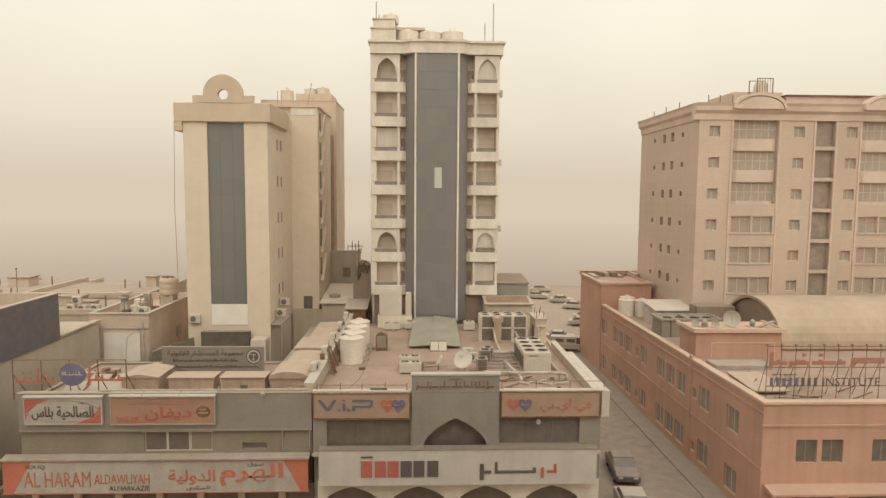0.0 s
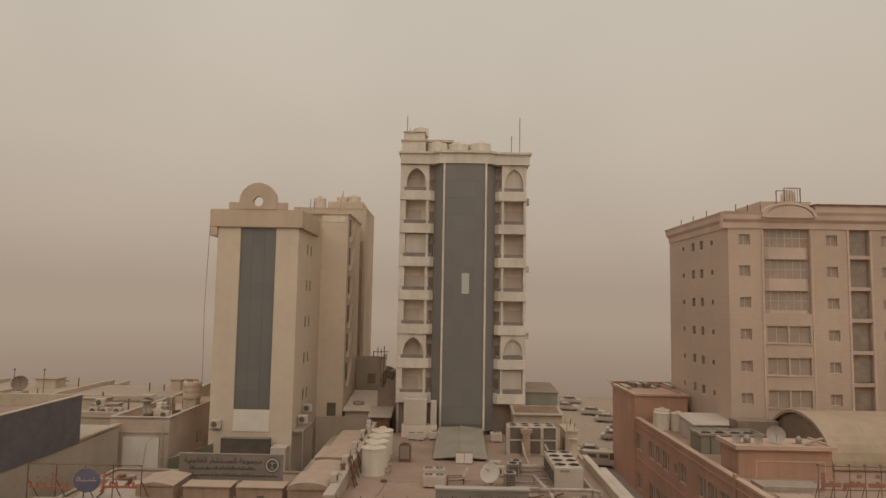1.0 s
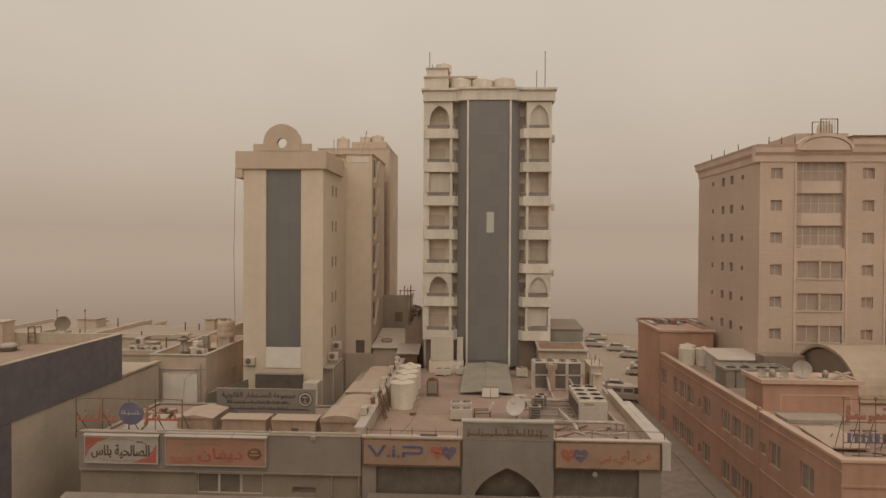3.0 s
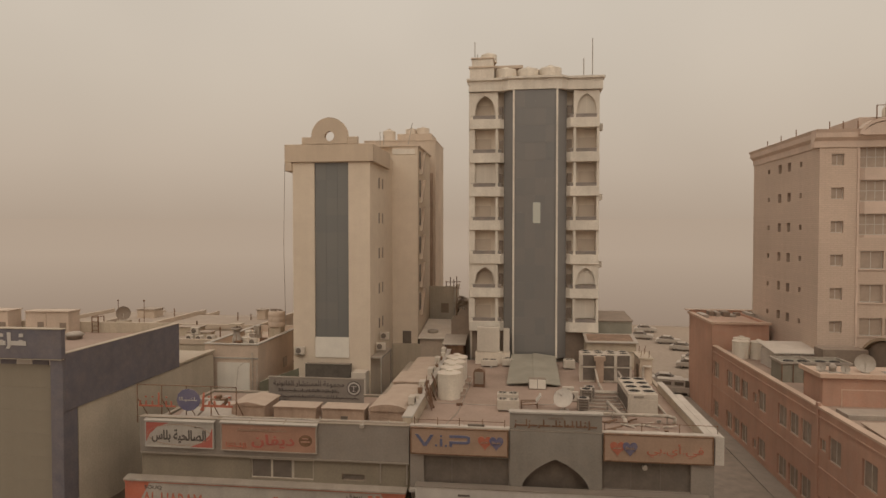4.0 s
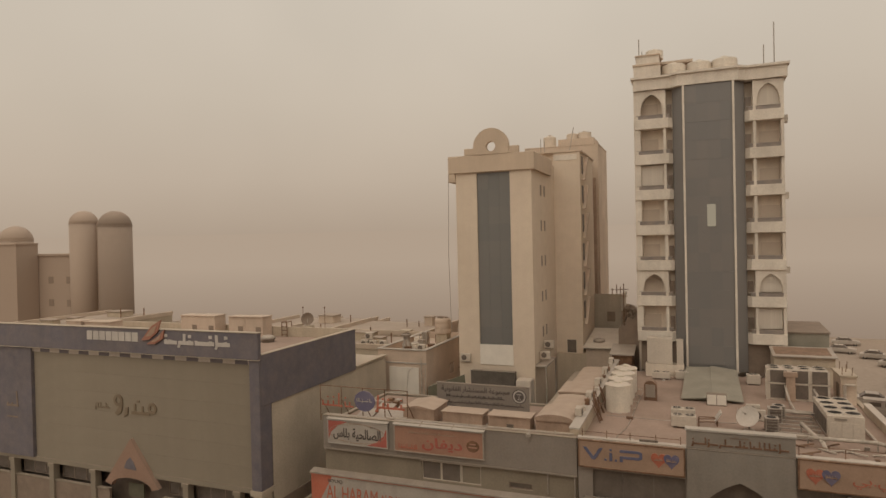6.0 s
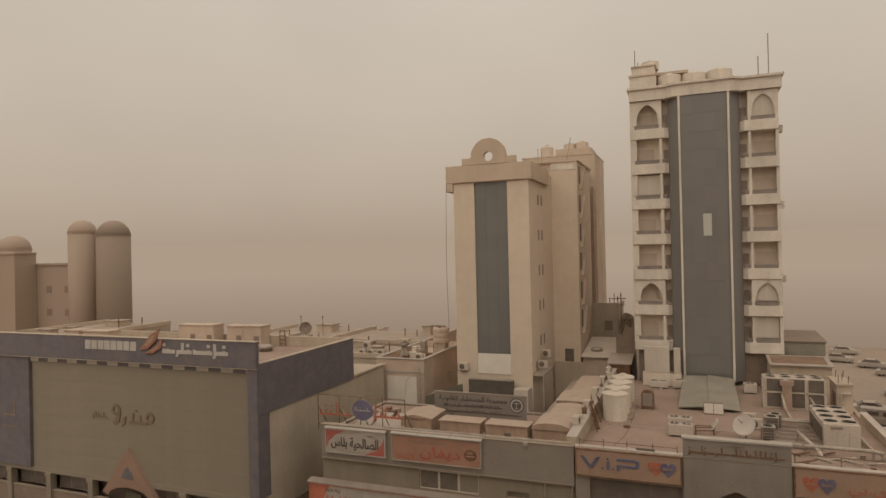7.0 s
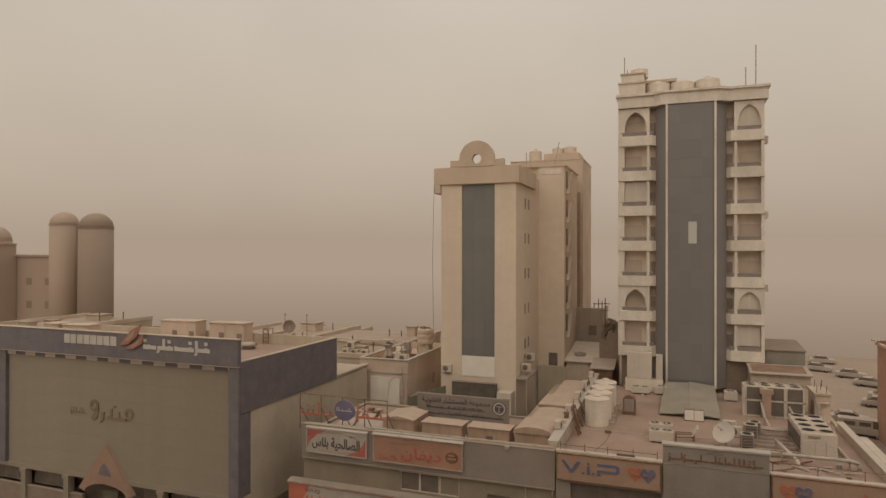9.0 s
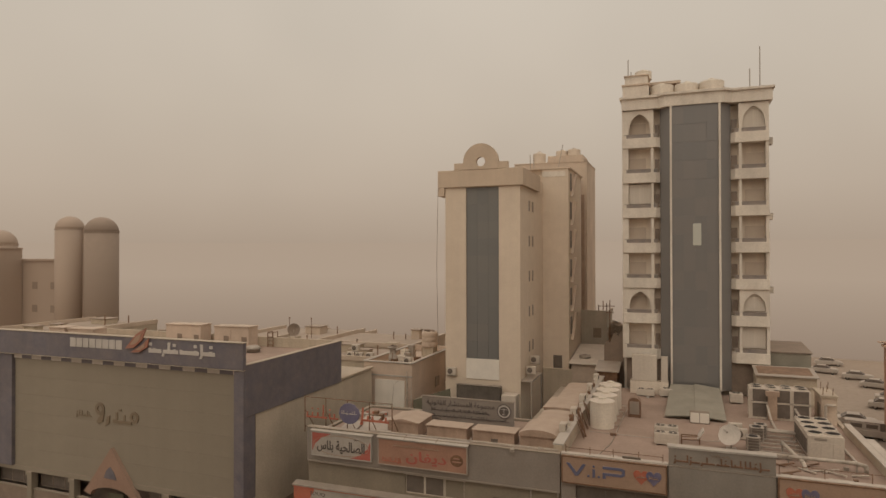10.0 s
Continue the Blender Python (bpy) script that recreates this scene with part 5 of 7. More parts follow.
# ---- clothing store building with the pointed portal ----
def store_building():
    xl, xr, y, yb, zr = -6.55, 10.95, 37.0, 59.3, 8.8
    t = thing("store_building", (2, 48, 0), "grey two-storey store building with a pointed portal", "building")
    part("wall", Geo().wall("x", xl, -0.6, 5.6, 9.4, y, y + 0.3, [(-5.72, -0.68, 5.98, 7.67)]), M["grey"], t)
    part("wall", Geo().wall("x", 4.7, xr, 5.6, 9.4, y, y + 0.3, [(4.74, 9.67, 6.12, 7.82)]), M["grey"], t)
    g = Geo().arch(0.0, 4.1, 5.62, 7.8, 10.45, y - 0.12, y + 0.3, 22, (-0.6, 4.7, 5.6), 1.5)
    part("portal", g, M["greyarch"], t)
    part("portal_cap", Geo().box(-0.66, 4.76, y - 0.18, y + 0.36, 10.45, 10.55), M["kerb"], t)
    part("portal_line", Geo().box(-0.6, 4.7, y - 0.14, y - 0.12, 9.42, 9.47), M["steel"], t)
    part("portal_script", script_bars(-0.3, 4.4, y - 0.12, 9.6, 10.12, 81, 0.18), M["brown"], t, "dull brown script on the portal")
    part("portal_script", script_bars(1.6, 2.5, y - 0.12, 10.15, 10.3, 82, 0.2), M["umber"], t)
    part("portal_glass", Geo().box(0.0, 4.05, y + 0.5, y + 0.56, 3.6, 7.8), M["shop"], t)
    for x0, x1, z0, z1 in ((-5.72, -0.68, 5.98, 7.67), (4.74, 9.67, 6.12, 7.82)):
        put_window(window_kind(x1 - x0, z1 - z0, 3, M["pane"], fm=M["dark"]), t, (x0, y + 0.16, z0))
    part("corner_wall", Geo().box(9.67, xr, y - 0.02, y + 0.0, 3.91, 7.75), M["grey"], t)
    part("wall", Geo().box(xr - 0.3, xr, y + 0.3, yb - 0.3, 0, 8.54).box(xl, xl + 0.3, y + 0.3, yb - 0.3, 0, 8.54).box(xl, xr, yb - 0.3, yb, 0, 8.54), M["grey"], t)
    part("core", Geo().box(xl + 0.35, xr - 0.35, y + 0.7, yb - 0.4, 0, 8.5), M["shop"], t)
    part("roof", Geo().box(xl, xr, y + 0.3, yb + 0.9, 8.55, zr), M["roof"], t, "dusty flat roof screed")
    part("parapet", Geo().box(xl, -0.62, y - 0.05, y + 0.35, 9.4, 9.5), M["white"], t, "white parapet coping")
    part("parapet", Geo().box(4.72, 11.3, y - 0.05, y + 0.35, 9.4, 9.5), M["white"], t, "white parapet coping")
    part("side_parapet", Geo().box(xr - 0.35, xr, y + 0.35, 50.2, zr, 9.35).box(xr - 0.3, xr, 50.2, 59.3, zr, 8.95), M["cream"], t)
    part("side_coping", Geo().box(xr - 0.4, xr + 0.05, y + 0.35, 50.25, 9.35, 9.43), M["white"], t)
    part("outer_fin", Geo().box(10.96, 11.45, y - 0.1, 46.5, 7.85, 9.45), M["white"], t, "white clad return of the fascia")
    part("floor_ledge", Geo().box(xl, xr, y - 0.35, y, 5.55, 5.72), M["kerb"], t)
    part("round_lamp", Geo().prism([(7.1 + 0.14 * math.cos(2 * math.pi * i / 14), 7.55 + 0.14 * math.sin(2 * math.pi * i / 14)) for i in range(14)], "y", y - 0.2, y), M["tin"], t)
    # ground floor arches
    for x0 in (-6.3, -2.2, 1.9, 6.0):
        part("ground_arch", Geo().arch(x0 + 0.2, x0 + 3.9, 2.2, 3.5, 3.9, y - 0.02, y + 0.3, 12, (x0, x0 + 4.1, 0.0)), M["whiteB"], t)
    part("corner_pier", Geo().box(10.1, xr, y - 0.02, y + 0.3, 0, 3.9), M["whiteB"], t)
    part("shopfront", Geo().box(xl, xr, y + 0.4, y + 0.5, 0.1, 3.8), M["shop"], t)
    # signs
    for x0, x1, z0, z1, zz in ((-6.5, -0.68, 7.83, 9.42, 0), (4.78, 10.85, 7.87, 9.47, 1)):
        s = framed_sign("fascia_sign", x0, x1, y - 0.22, z0, z1, "tansign", "tan shop sign with two hearts and coloured lettering")
        hx = (-2.05, -1.38) if not zz else (5.55, 6.25)
        for h, c in zip(hx, ("orange", "blue")):
            pts = []
            for i in range(26):
                a = 2 * math.pi * i / 26
                pts.append((h + 0.026 * 16 * math.sin(a) ** 3, 8.68 + 0.029 * (13 * math.cos(a) - 5 * math.cos(2 * a) - 2 * math.cos(3 * a) - math.cos(4 * a))))
            part("heart", Geo().prism(pts, "y", y - 0.26 - (0.02 if c == "blue" else 0), y - 0.22), M[c], s, c + " heart")
            part("heart_bar", script_bars(h - 0.25, h + 0.25, y - 0.26 - (0.02 if c == "blue" else 0), 8.6, 8.78, 90 + len(c), 0.2), M["tansign"], s)
        if not zz:
            part("letter", Geo().prism([(-6.22, 9.03), (-6.02, 9.03), (-5.62, 8.52), (-5.28, 9.03), (-5.08, 9.03), (-5.53, 8.33), (-5.71, 8.33)], "y", y - 0.26, y - 0.22), M["vblue"], s)
            part("letter", Geo().box(-4.72, -4.57, y - 0.26, y - 0.22, 8.33, 8.8), M["vblue"], s)
            part("letter", Geo().prism([(-4.15, 9.03), (-3.1, 9.03), (-2.92, 8.95), (-2.92, 8.62), (-3.1, 8.52), (-3.98, 8.52), (-3.98, 8.33), (-4.15, 8.33), (-4.15, 8.67), (-3.15, 8.67), (-3.08, 8.72), (-3.08, 8.84), (-3.15, 8.88), (-4.15, 8.88)], "y", y - 0.26, y - 0.22), M["vblue"], s)
            for x, z in ((-5.0, 8.33), (-4.42, 8.33), (-4.71, 8.9)):
                part("dot", Geo().box(x, x + 0.12, y - 0.26, y - 0.22, z, z + 0.12), M["vblue"], s)
        else:
            lettering(arabic("في.أي.بي"), 7.2, y - 0.22, 8.2, 3.1, 0.8, M["orange"], s)
    r = thing("store_sign", (2.2, 36.3, 3.85), "long white store sign with red and dark plain letter blocks", "sign")
    part("box", Geo().box(-6.12, 10.6, 36.3, 36.95, 3.87, 6.05), M["signw"], r, bevel=0.02)
    part("rim", Geo().box(-6.16, 10.64, 36.27, 36.95, 6.05, 6.11), M["steel"], r)
    for x0, m_ in ((-3.6, "red"), (-2.78, "red"), (-2.02, "red"), (-1.24, "ink"), (-0.48, "ink"), (0.36, "ink")):
        part("letter_block", plain_block(x0, x0 + 0.66, 36.3, 4.42, 5.42), M[m_], r)
    part("letter_bar", Geo().box(3.5, 3.75, 36.25, 36.3, 4.2, 5.2).box(3.75, 4.2, 36.25, 36.3, 4.6, 4.78).box(4.58, 6.7, 36.25, 36.3, 4.6, 4.78).box(4.4, 4.58, 36.25, 36.3, 4.6, 5.3).box(6.7, 6.9, 36.25, 36.3, 4.6, 4.95), M["ink"], r)
    part("letter_bar", Geo().box(7.2, 7.38, 36.25, 36.3, 4.3, 4.95).box(7.55, 7.97, 36.25, 36.3, 4.6, 4.78).box(7.97, 8.15, 36.25, 36.3, 4.6, 5.15), M["red"], r)
    part("small_bar", Geo().box(-3.6, -2.9, 36.26, 36.3, 5.6, 5.72), M["ink"], r)
    return t


def plain_block(x0, x1, y, z0, z1):
    """One plain letter-sized block."""
    return Geo().box(x0, x1, y - 0.05, y, z0, z1)


store_building()


# ---- plant on the store roof ----
ZR = 8.8


def water_tank(x, y, r, h, z=ZR, label="tall cream plastic water tank on the store roof", group="store roof tanks"):
    t = thing("water_tank", (x, y, z), label, "water tank", group)
    prof = [(r, z)]
    for i in range(3):
        a = z + h * (0.18 + 0.24 * i)
        prof += [(r, a), (r * 1.006, a + h * 0.02), (r, a + h * 0.04)]
    prof += [(r, z + h * 0.89), (r * 1.05, z + h * 0.90), (r * 1.05, z + h * 0.94), (r * 0.96, z + h * 0.955), (r * 0.4, z + h)]
    part("body", Geo().turned(prof, x, y, 36), M["tank"], t)
    part("lid", Geo().turned([(r * 0.34, z + h * 0.98), (r * 0.36, z + h * 1.04), (r * 0.2, z + h * 1.07)], x, y, 14), M["tank"], t)
    part("outlet_pipe", Geo().path([(x + r * 0.95, y, z + 0.2), (x + r + 0.3, y, z + 0.2), (x + r + 0.3, y, z + 0.02)], 0.035), M["pipe"], t)


for y in (46.1, 48.1, 50.1, 52.1):
    water_tank(-5.2, y, 0.84, 2.0)


def condenser(x, y, z, w, d, h, fans=2, label="cream twin-fan condenser unit on the store roof", group="roof condensers"):
    """Unit with fans on top."""
    t = thing("condenser_unit", (x, y, z), label, "air conditioner", group)
    part("casing", Geo().box(x, x + w, y, y + d, z + 0.1, z + h), M["acw"], t, bevel=0.02)
    for i in range(2):
        part("foot", Geo().box(x + 0.08 + (w - 0.24) * i, x + 0.16 + (w - 0.24) * i, y, y + d, z, z + 0.1), M["steel"], t)
    for i in range(fans):
        cx = x + w * (i + 0.5) / fans
        r = min(w / fans, d) * 0.4
        part("fan_well", Geo().cyl(cx, y + d / 2, z + h - 0.01, z + h + 0.042, r * 0.98, 16), M["well"], t)
        part("fan_rim", Geo().turned([(r * 1.12, z + h), (r * 1.12, z + h + 0.05), (r * 0.98, z + h + 0.05), (r * 0.98, z + h + 0.03)], cx, y + d / 2, 16), M["acw"], t)
        part("fan_guard", Geo().box(cx - r, cx + r, y + d / 2 - 0.015, y + d / 2 + 0.015, z + h + 0.045, z + h + 0.06).box(cx - 0.015, cx + 0.015, y + d / 2 - r, y + d / 2 + r, z + h + 0.045, z + h + 0.06).cyl(cx, y + d / 2, z + h + 0.012, z + h + 0.05, r * 0.28, 10), M["acw"], t)
    return t


condenser(-1.55, 42.8, ZR, 1.5, 0.75, 0.78)
condenser(-1.6, 44.5, ZR, 1.5, 0.75, 0.78)


def big_chiller(x0, x1, y0, y1, z0, z1, nx, ny, label):
    t = thing("chiller", ((x0 + x1) / 2, y0, z0), label, "air conditioner", "roof chillers")
    part("casing", Geo().box(x0, x1, y0, y1, z0 + 0.1, z1), M["acw"], t, bevel=0.02)
    part("skid", Geo().box(x0 + 0.05, x0 + 0.2, y0, y1, z0, z0 + 0.15).box(x1 - 0.2, x1 - 0.05, y0, y1, z0, z0 + 0.15), M["steel"], t)
    w, d = (x1 - x0) / nx, (y1 - y0) / ny
    r = min(w, d) * 0.43
    for i in range(nx):
        for k in range(ny):
            cx, cy = x0 + w * (i + 0.5), y0 + d * (k + 0.5)
            part("fan_well", Geo().cyl(cx, cy, z1 - 0.005, z1 + 0.055, r * 0.98, 18), M["well"], t)
            part("fan_rim", Geo().turned([(r * 1.14, z1), (r * 1.1, z1 + 0.09), (r * 0.98, z1 + 0.09), (r * 0.98, z1 + 0.04)], cx, cy, 18), M["acw"], t)
            part("fan_blade", Geo().box(cx - r * 0.9, cx + r * 0.9, cy - 0.05, cy + 0.05, z1 + 0.058, z1 + 0.075).box(cx - 0.05, cx + 0.05, cy - r * 0.9, cy + r * 0.9, z1 + 0.058, z1 + 0.075).cyl(cx, cy, z1 + 0.05, z1 + 0.085, r * 0.25, 10), M["well"], t)
    return t


ch = big_chiller(7.2, 9.1, 43.0, 47.8, ZR, 10.25, 2, 4, "large cream rooftop chiller with eight fans")
for i in range(3):
    part("front_panel", Geo().box(7.34 + 0.59 * i, 7.34 + 0.57 * (i + 1) + 0.02 * i, 42.97, 43.0, 8.95, 9.85), M["acw"], ch)
part("nameplate", Geo().box(7.55, 8.2, 42.97, 43.0, 9.98, 10.12), M["steel"], ch)
for k in range(8):
    part("side_louvre", Geo().box(7.16, 7.2, 43.35 + 0.53 * k, 43.8 + 0.53 * k, 9.05, 9.95), M["dark"], ch)
ck = big_chiller(4.95, 8.95, 52.4, 54.0, ZR + 1.2, 11.05, 4, 2, "tall two-tier chiller bank on a steel stand")
for i in range(3):
    for k in range(2):
        x0 = 5.15 + 1.32 * i + (0.1 if i else 0)
        part("coil", Geo().box(x0, x0 + 1.1, 52.36, 52.4, 8.95 + 1.15 * k, 9.95 + 1.05 * k), M["dark"], ck, "dark coil panel")
part("lower_casing", Geo().box(4.95, 8.95, 52.4, 53.9, ZR, ZR + 1.2), M["acw"], ck)
part("cross_rail", Geo().box(4.9, 9.0, 52.3, 52.38, 9.98, 10.08), M["acw"], ck)
part("duct", Geo().box(6.15, 6.75, 52.0, 52.3, ZR, 10.9).box(6.0, 6.9, 51.95, 52.3, 10.6, 10.95), M["boxtan"], ck, "tan duct before the coils")
for x in (4.93, 6.35, 7.7, 8.93):
    part("stand_leg", Geo().box(x - 0.07, x + 0.07, 52.3, 52.42, ZR, 11.0), M["acw"], ck)
for i, (x, y) in enumerate(((3.15, 47.3), (3.35, 45.9))):
    u = thing("split_unit", (x, y, ZR), "small cream outdoor unit with a front fan", "air conditioner", "small outdoor units")
    part("casing", Geo().box(x, x + 0.85, y, y + 0.35, ZR + 0.06, ZR + 0.72), M["acw"], u, bevel=0.02)
    part("grille", Geo().prism([(x + 0.34 + 0.25 * math.cos(2 * math.pi * j / 16), ZR + 0.39 + 0.25 * math.sin(2 * math.pi * j / 16)) for j in range(16)], "y", y - 0.02, y), M["dark"], u)
    part("foot", Geo().box(x + 0.05, x + 0.8, y + 0.05, y + 0.3, ZR, ZR + 0.06), M["steel"], u)
for x, y, w, h in ((3.95, 43.6, 0.75, 0.85), (4.35, 45.7, 0.8, 0.95), (4.75, 46.9, 0.7, 0.85)):
    v = thing("condenser_unit", (x, y, ZR), "dark mesh-sided condenser with a pale top", "air conditioner", "mesh condensers")
    part("coil", Geo().box(x + 0.04, x + w - 0.04, y + 0.04, y + w - 0.04, ZR + 0.05, ZR + h - 0.06), M["dark"], v, "dark mesh coil")
    for px, py in ((x, y), (x + w - 0.07, y), (x, y + w - 0.07), (x + w - 0.07, y + w - 0.07)):
        part("post", Geo().box(px, px + 0.07, py, py + 0.07, ZR, ZR + h - 0.06), M["tin"], v)
    part("top", Geo().box(x - 0.02, x + w + 0.02, y - 0.02, y + w + 0.02, ZR + h - 0.06, ZR + h), M["tin"], v, "pale sheet top")
    part("fan_well", Geo().cyl(x + w / 2, y + w / 2, ZR + h, ZR + h + 0.02, w * 0.36, 18), M["well"], v)
    for k in range(4):
        part("mesh_bar", Geo().box(x + 0.07, x + w - 0.07, y + 0.015, y + 0.04, ZR + 0.12 + k * (h - 0.3) / 3, ZR + 0.145 + k * (h - 0.3) / 3), M["tin"], v)


def round_dish(x, y, z, r, nrm, material, label, group=""):
    """Dish on a short post, its face turned along nrm."""
    t = thing("satellite_dish", (x, y, z), label, "satellite dish", group)
    c, q = Vector((x, y, z + r * 1.05)), Vector(nrm).normalized()
    a = q.orthogonal().normalized()
    b = q.cross(a)
    rim = [[tuple(c + rr * (math.cos(2 * math.pi * i / 20) * a + math.sin(2 * math.pi * i / 20) * b) + q * (rr * rr * 0.3 / r - 0.3 * r)) for i in range(20)] for rr in [r * j / 5 + 0.01 for j in range(6)]]
    front = [p for s_ in rim for p in s_]
    quads = [(j * 20 + i, j * 20 + (i + 1) % 20, (j + 1) * 20 + (i + 1) % 20, (j + 1) * 20 + i) for j in range(5) for i in range(20)]
    part("reflector", Geo().add(front, quads).add([tuple(Vector(p) - q * 0.03) for p in front], [k[::-1] for k in quads]), M[material], t, smooth=True)
    part("post", Geo().tube((x, y, z), tuple(c - q * 0.33 * r), 0.05, 8).box(x - 0.25, x + 0.25, y - 0.25, y + 0.25, z, z + 0.05), M["steel"], t)
    part("feed_arm", Geo().tube(tuple(c - Vector((0, 0, r * 0.9))), tuple(c + q * r * 0.8), 0.018), M["steel"], t)
    return t


# dish
d = thing("satellite_dish", (3.0, 43.6, ZR), "large dusty white satellite dish on a short post", "satellite dish")
g = Geo()
dc, dn = Vector((3.0, 43.5, 9.65)), Vector((-0.38, -0.72, 0.55)).normalized()
da = dn.orthogonal().normalized()
db = dn.cross(da)
rings = []
for j in range(7):
    rr = 0.68 * j / 6 + 0.01
    rings.append([tuple(dc + rr * (math.cos(2 * math.pi * i / 24) * da + math.sin(2 * math.pi * i / 24) * db) + dn * (rr * rr * 0.42)) for i in range(24)])
vv = [p for q in rings for p in q]
back = [tuple(Vector(p) - dn * 0.03) for p in vv]
ff = [(j * 24 + i, j * 24 + (i + 1) % 24, (j + 1) * 24 + (i + 1) % 24, (j + 1) * 24 + i) for j in range(6) for i in range(24)]
g.add(vv, ff).add(back, [q[::-1] for q in ff])
part("reflector", g, M["white"], d, smooth=True)
part("post", Geo().tube((3.05, 43.65, ZR), tuple(dc - dn * 0.05), 0.05, 8).box(2.75, 3.35, 43.35, 43.95, ZR, ZR + 0.05), M["steel"], d)
part("feed_arm", Geo().tube(tuple(dc - db * 0.6 + dn * 0.1), tuple(dc + dn * 0.6), 0.02).box(*[c for k in range(3) for c in ((dc + dn * 0.6)[k] - 0.05, (dc + dn * 0.6)[k] + 0.05)]), M["steel"], d)

# low pitched sheet roof in front of the tower
s = thing("sheet_roof", (1.2, 54, ZR), "low grey-green pitched sheet roof before the tower", "roof")
for sgn, x0, x1 in ((1, -1.05, 1.1), (-1, 1.1, 3.2)):
    z0, z1 = (9.0, 9.16) if sgn > 0 else (9.16, 9.0)
    part("sheet", Geo().add([(x0, 50.1, z0), (x1, 50.1, z1), (x1 + 0.1, 59.3, z1 + 0.5), (x0 + 0.3 if sgn > 0 else x0 + 0.1, 59.3, z0 + 0.62),
                             (x0, 50.1, z0 - 0.06), (x1, 50.1, z1 - 0.06), (x1 + 0.1, 59.3, z1 + 0.44), (x0 + 0.3 if sgn > 0 else x0 + 0.1, 59.3, z0 + 0.56)],
                            [(0, 1, 2, 3), (7, 6, 5, 4), (0, 4, 5, 1), (1, 5, 6, 2), (2, 6, 7, 3), (3, 7, 4, 0)]), M["roofg"], s)
part("upstand", Geo().box(-0.9, 3.05, 50.5, 59.2, ZR, 8.98), M["roofg"], s)
w = thing("control_cabinet", (1.3, 49.3, ZR), "white double cabinet by the sheet roof", "cabinet")
for i in range(2):
    part("door", Geo().box(0.72 + 0.66 * i, 1.34 + 0.66 * i, 49.2, 49.23, ZR + 0.08, ZR + 0.8), M["bannerw"], w)
part("body", Geo().box(0.7, 2.02, 49.23, 49.7, ZR, ZR + 0.85), M["umber"], w)
h = thing("roof_hatch", (-3.2, 49.7, ZR), "brown round-topped roof hatch box", "hatch")
part("frame", Geo().prism([(-3.65, ZR), (-3.65, ZR + 1.2), (-3.45, ZR + 1.42), (-3.2, ZR + 1.5), (-2.95, ZR + 1.42), (-2.75, ZR + 1.2), (-2.75, ZR)], "y", 49.5, 50.3), M["brown"], h)
part("grille", Geo().box(-3.55, -2.85, 49.46, 49.5, ZR + 0.25, ZR + 1.2), M["steel"], h)
for px in (-3.65, -2.85):
    part("foot", Geo().box(px, px + 0.1, 49.4, 49.5, ZR, ZR + 0.3), M["brown"], h)
rk = thing("pipe_stand", (0.6, 43.9, ZR), "rusty pipe stand with a tilted white panel", "stand")
part("frame", Geo().path([(0.1, 43.6, ZR), (0.1, 43.6, 9.3), (1.2, 43.9, 9.3), (1.2, 43.9, ZR)], 0.04).path([(0.1, 44.3, ZR), (0.1, 44.3, 9.25), (1.2, 44.4, 9.25), (1.2, 44.4, ZR)], 0.04).tube((0.1, 43.6, 9.1), (1.2, 43.9, 9.1), 0.04), M["rust"], rk)
part("panel", Geo().prism([(1.05, 9.2), (1.4, 9.75), (1.48, 9.72), (1.13, 9.17)], "y", 43.7, 44.6), M["white"], rk)

# cupboard, crates and low shed at the foot of the tower
c = thing("metal_cupboard", (-2.9, 58.6, ZR), "tall cream double-door metal cupboard at the tower foot", "cabinet")
part("body", Geo().box(-3.95, -1.85, 58.4, 59.1, 9.9, 12.2), M["acw"], c, bevel=0.02)
for i in range(2):
    part("door", Geo().box(-3.92 + 1.03 * i, -2.93 + 1.05 * i, 58.36, 58.4, 9.95, 12.15), M["acw"], c)
part("plinth", Geo().box(-4.1, -0.9, 58.3, 59.2, ZR, 9.9), M["niche"], c)
solid("metal_cabinet", Geo().box(-1.5, -0.95, 58.35, 58.9, 9.9, 12.1), M["acw"], "narrow cream cabinet beside the cupboard", "cabinet", bevel=0.02)
condenser(-3.5, 57.0, ZR, 1.5, 0.7, 0.6, 2, "low white condenser unit at the tower foot", "tower foot units")
condenser(-1.6, 57.3, ZR, 1.1, 0.8, 0.7, 1, "dusty dark condenser unit at the tower foot", "tower foot units")
condenser(3.9, 56.8, ZR, 1.0, 0.9, 0.8, 1, "dusty single-fan condenser unit at the tower foot", "tower foot units")
sh = thing("roof_shed", (8.3, 58, ZR), "cream roof shed with a rusty sheet roof", "shed")
part("wall", Geo().box(5.95, 10.3, 57.45, 59.8, ZR, 11.2), M["cream"], sh)
part("roof", Geo().prism([(57.2, 11.15), (60.0, 11.52), (60.0, 11.6), (57.2, 11.23)], "x", 5.85, 10.45), M["tin"], sh, "rust-streaked sheet roof")
part("roof_patch", Geo().prism([(57.7, 11.28), (59.7, 11.545), (59.7, 11.575), (57.7, 11.31)], "x", 6.1, 10.1), M["rust"], sh)
part("band", Geo().box(5.93, 10.32, 57.41, 57.45, 10.3, 10.36), M["steel"], sh)
low = thing("roof_room", (10.1, 53.2, ZR), "low pinkish roof room with pipes", "roof room")
part("wall", Geo().box(9.6, 10.55, 51.9, 54.6, ZR, 10.8), M["rearA"], low)
part("slab", Geo().box(9.5, 10.62, 51.8, 54.7, 10.8, 10.95), M["cream"], low)
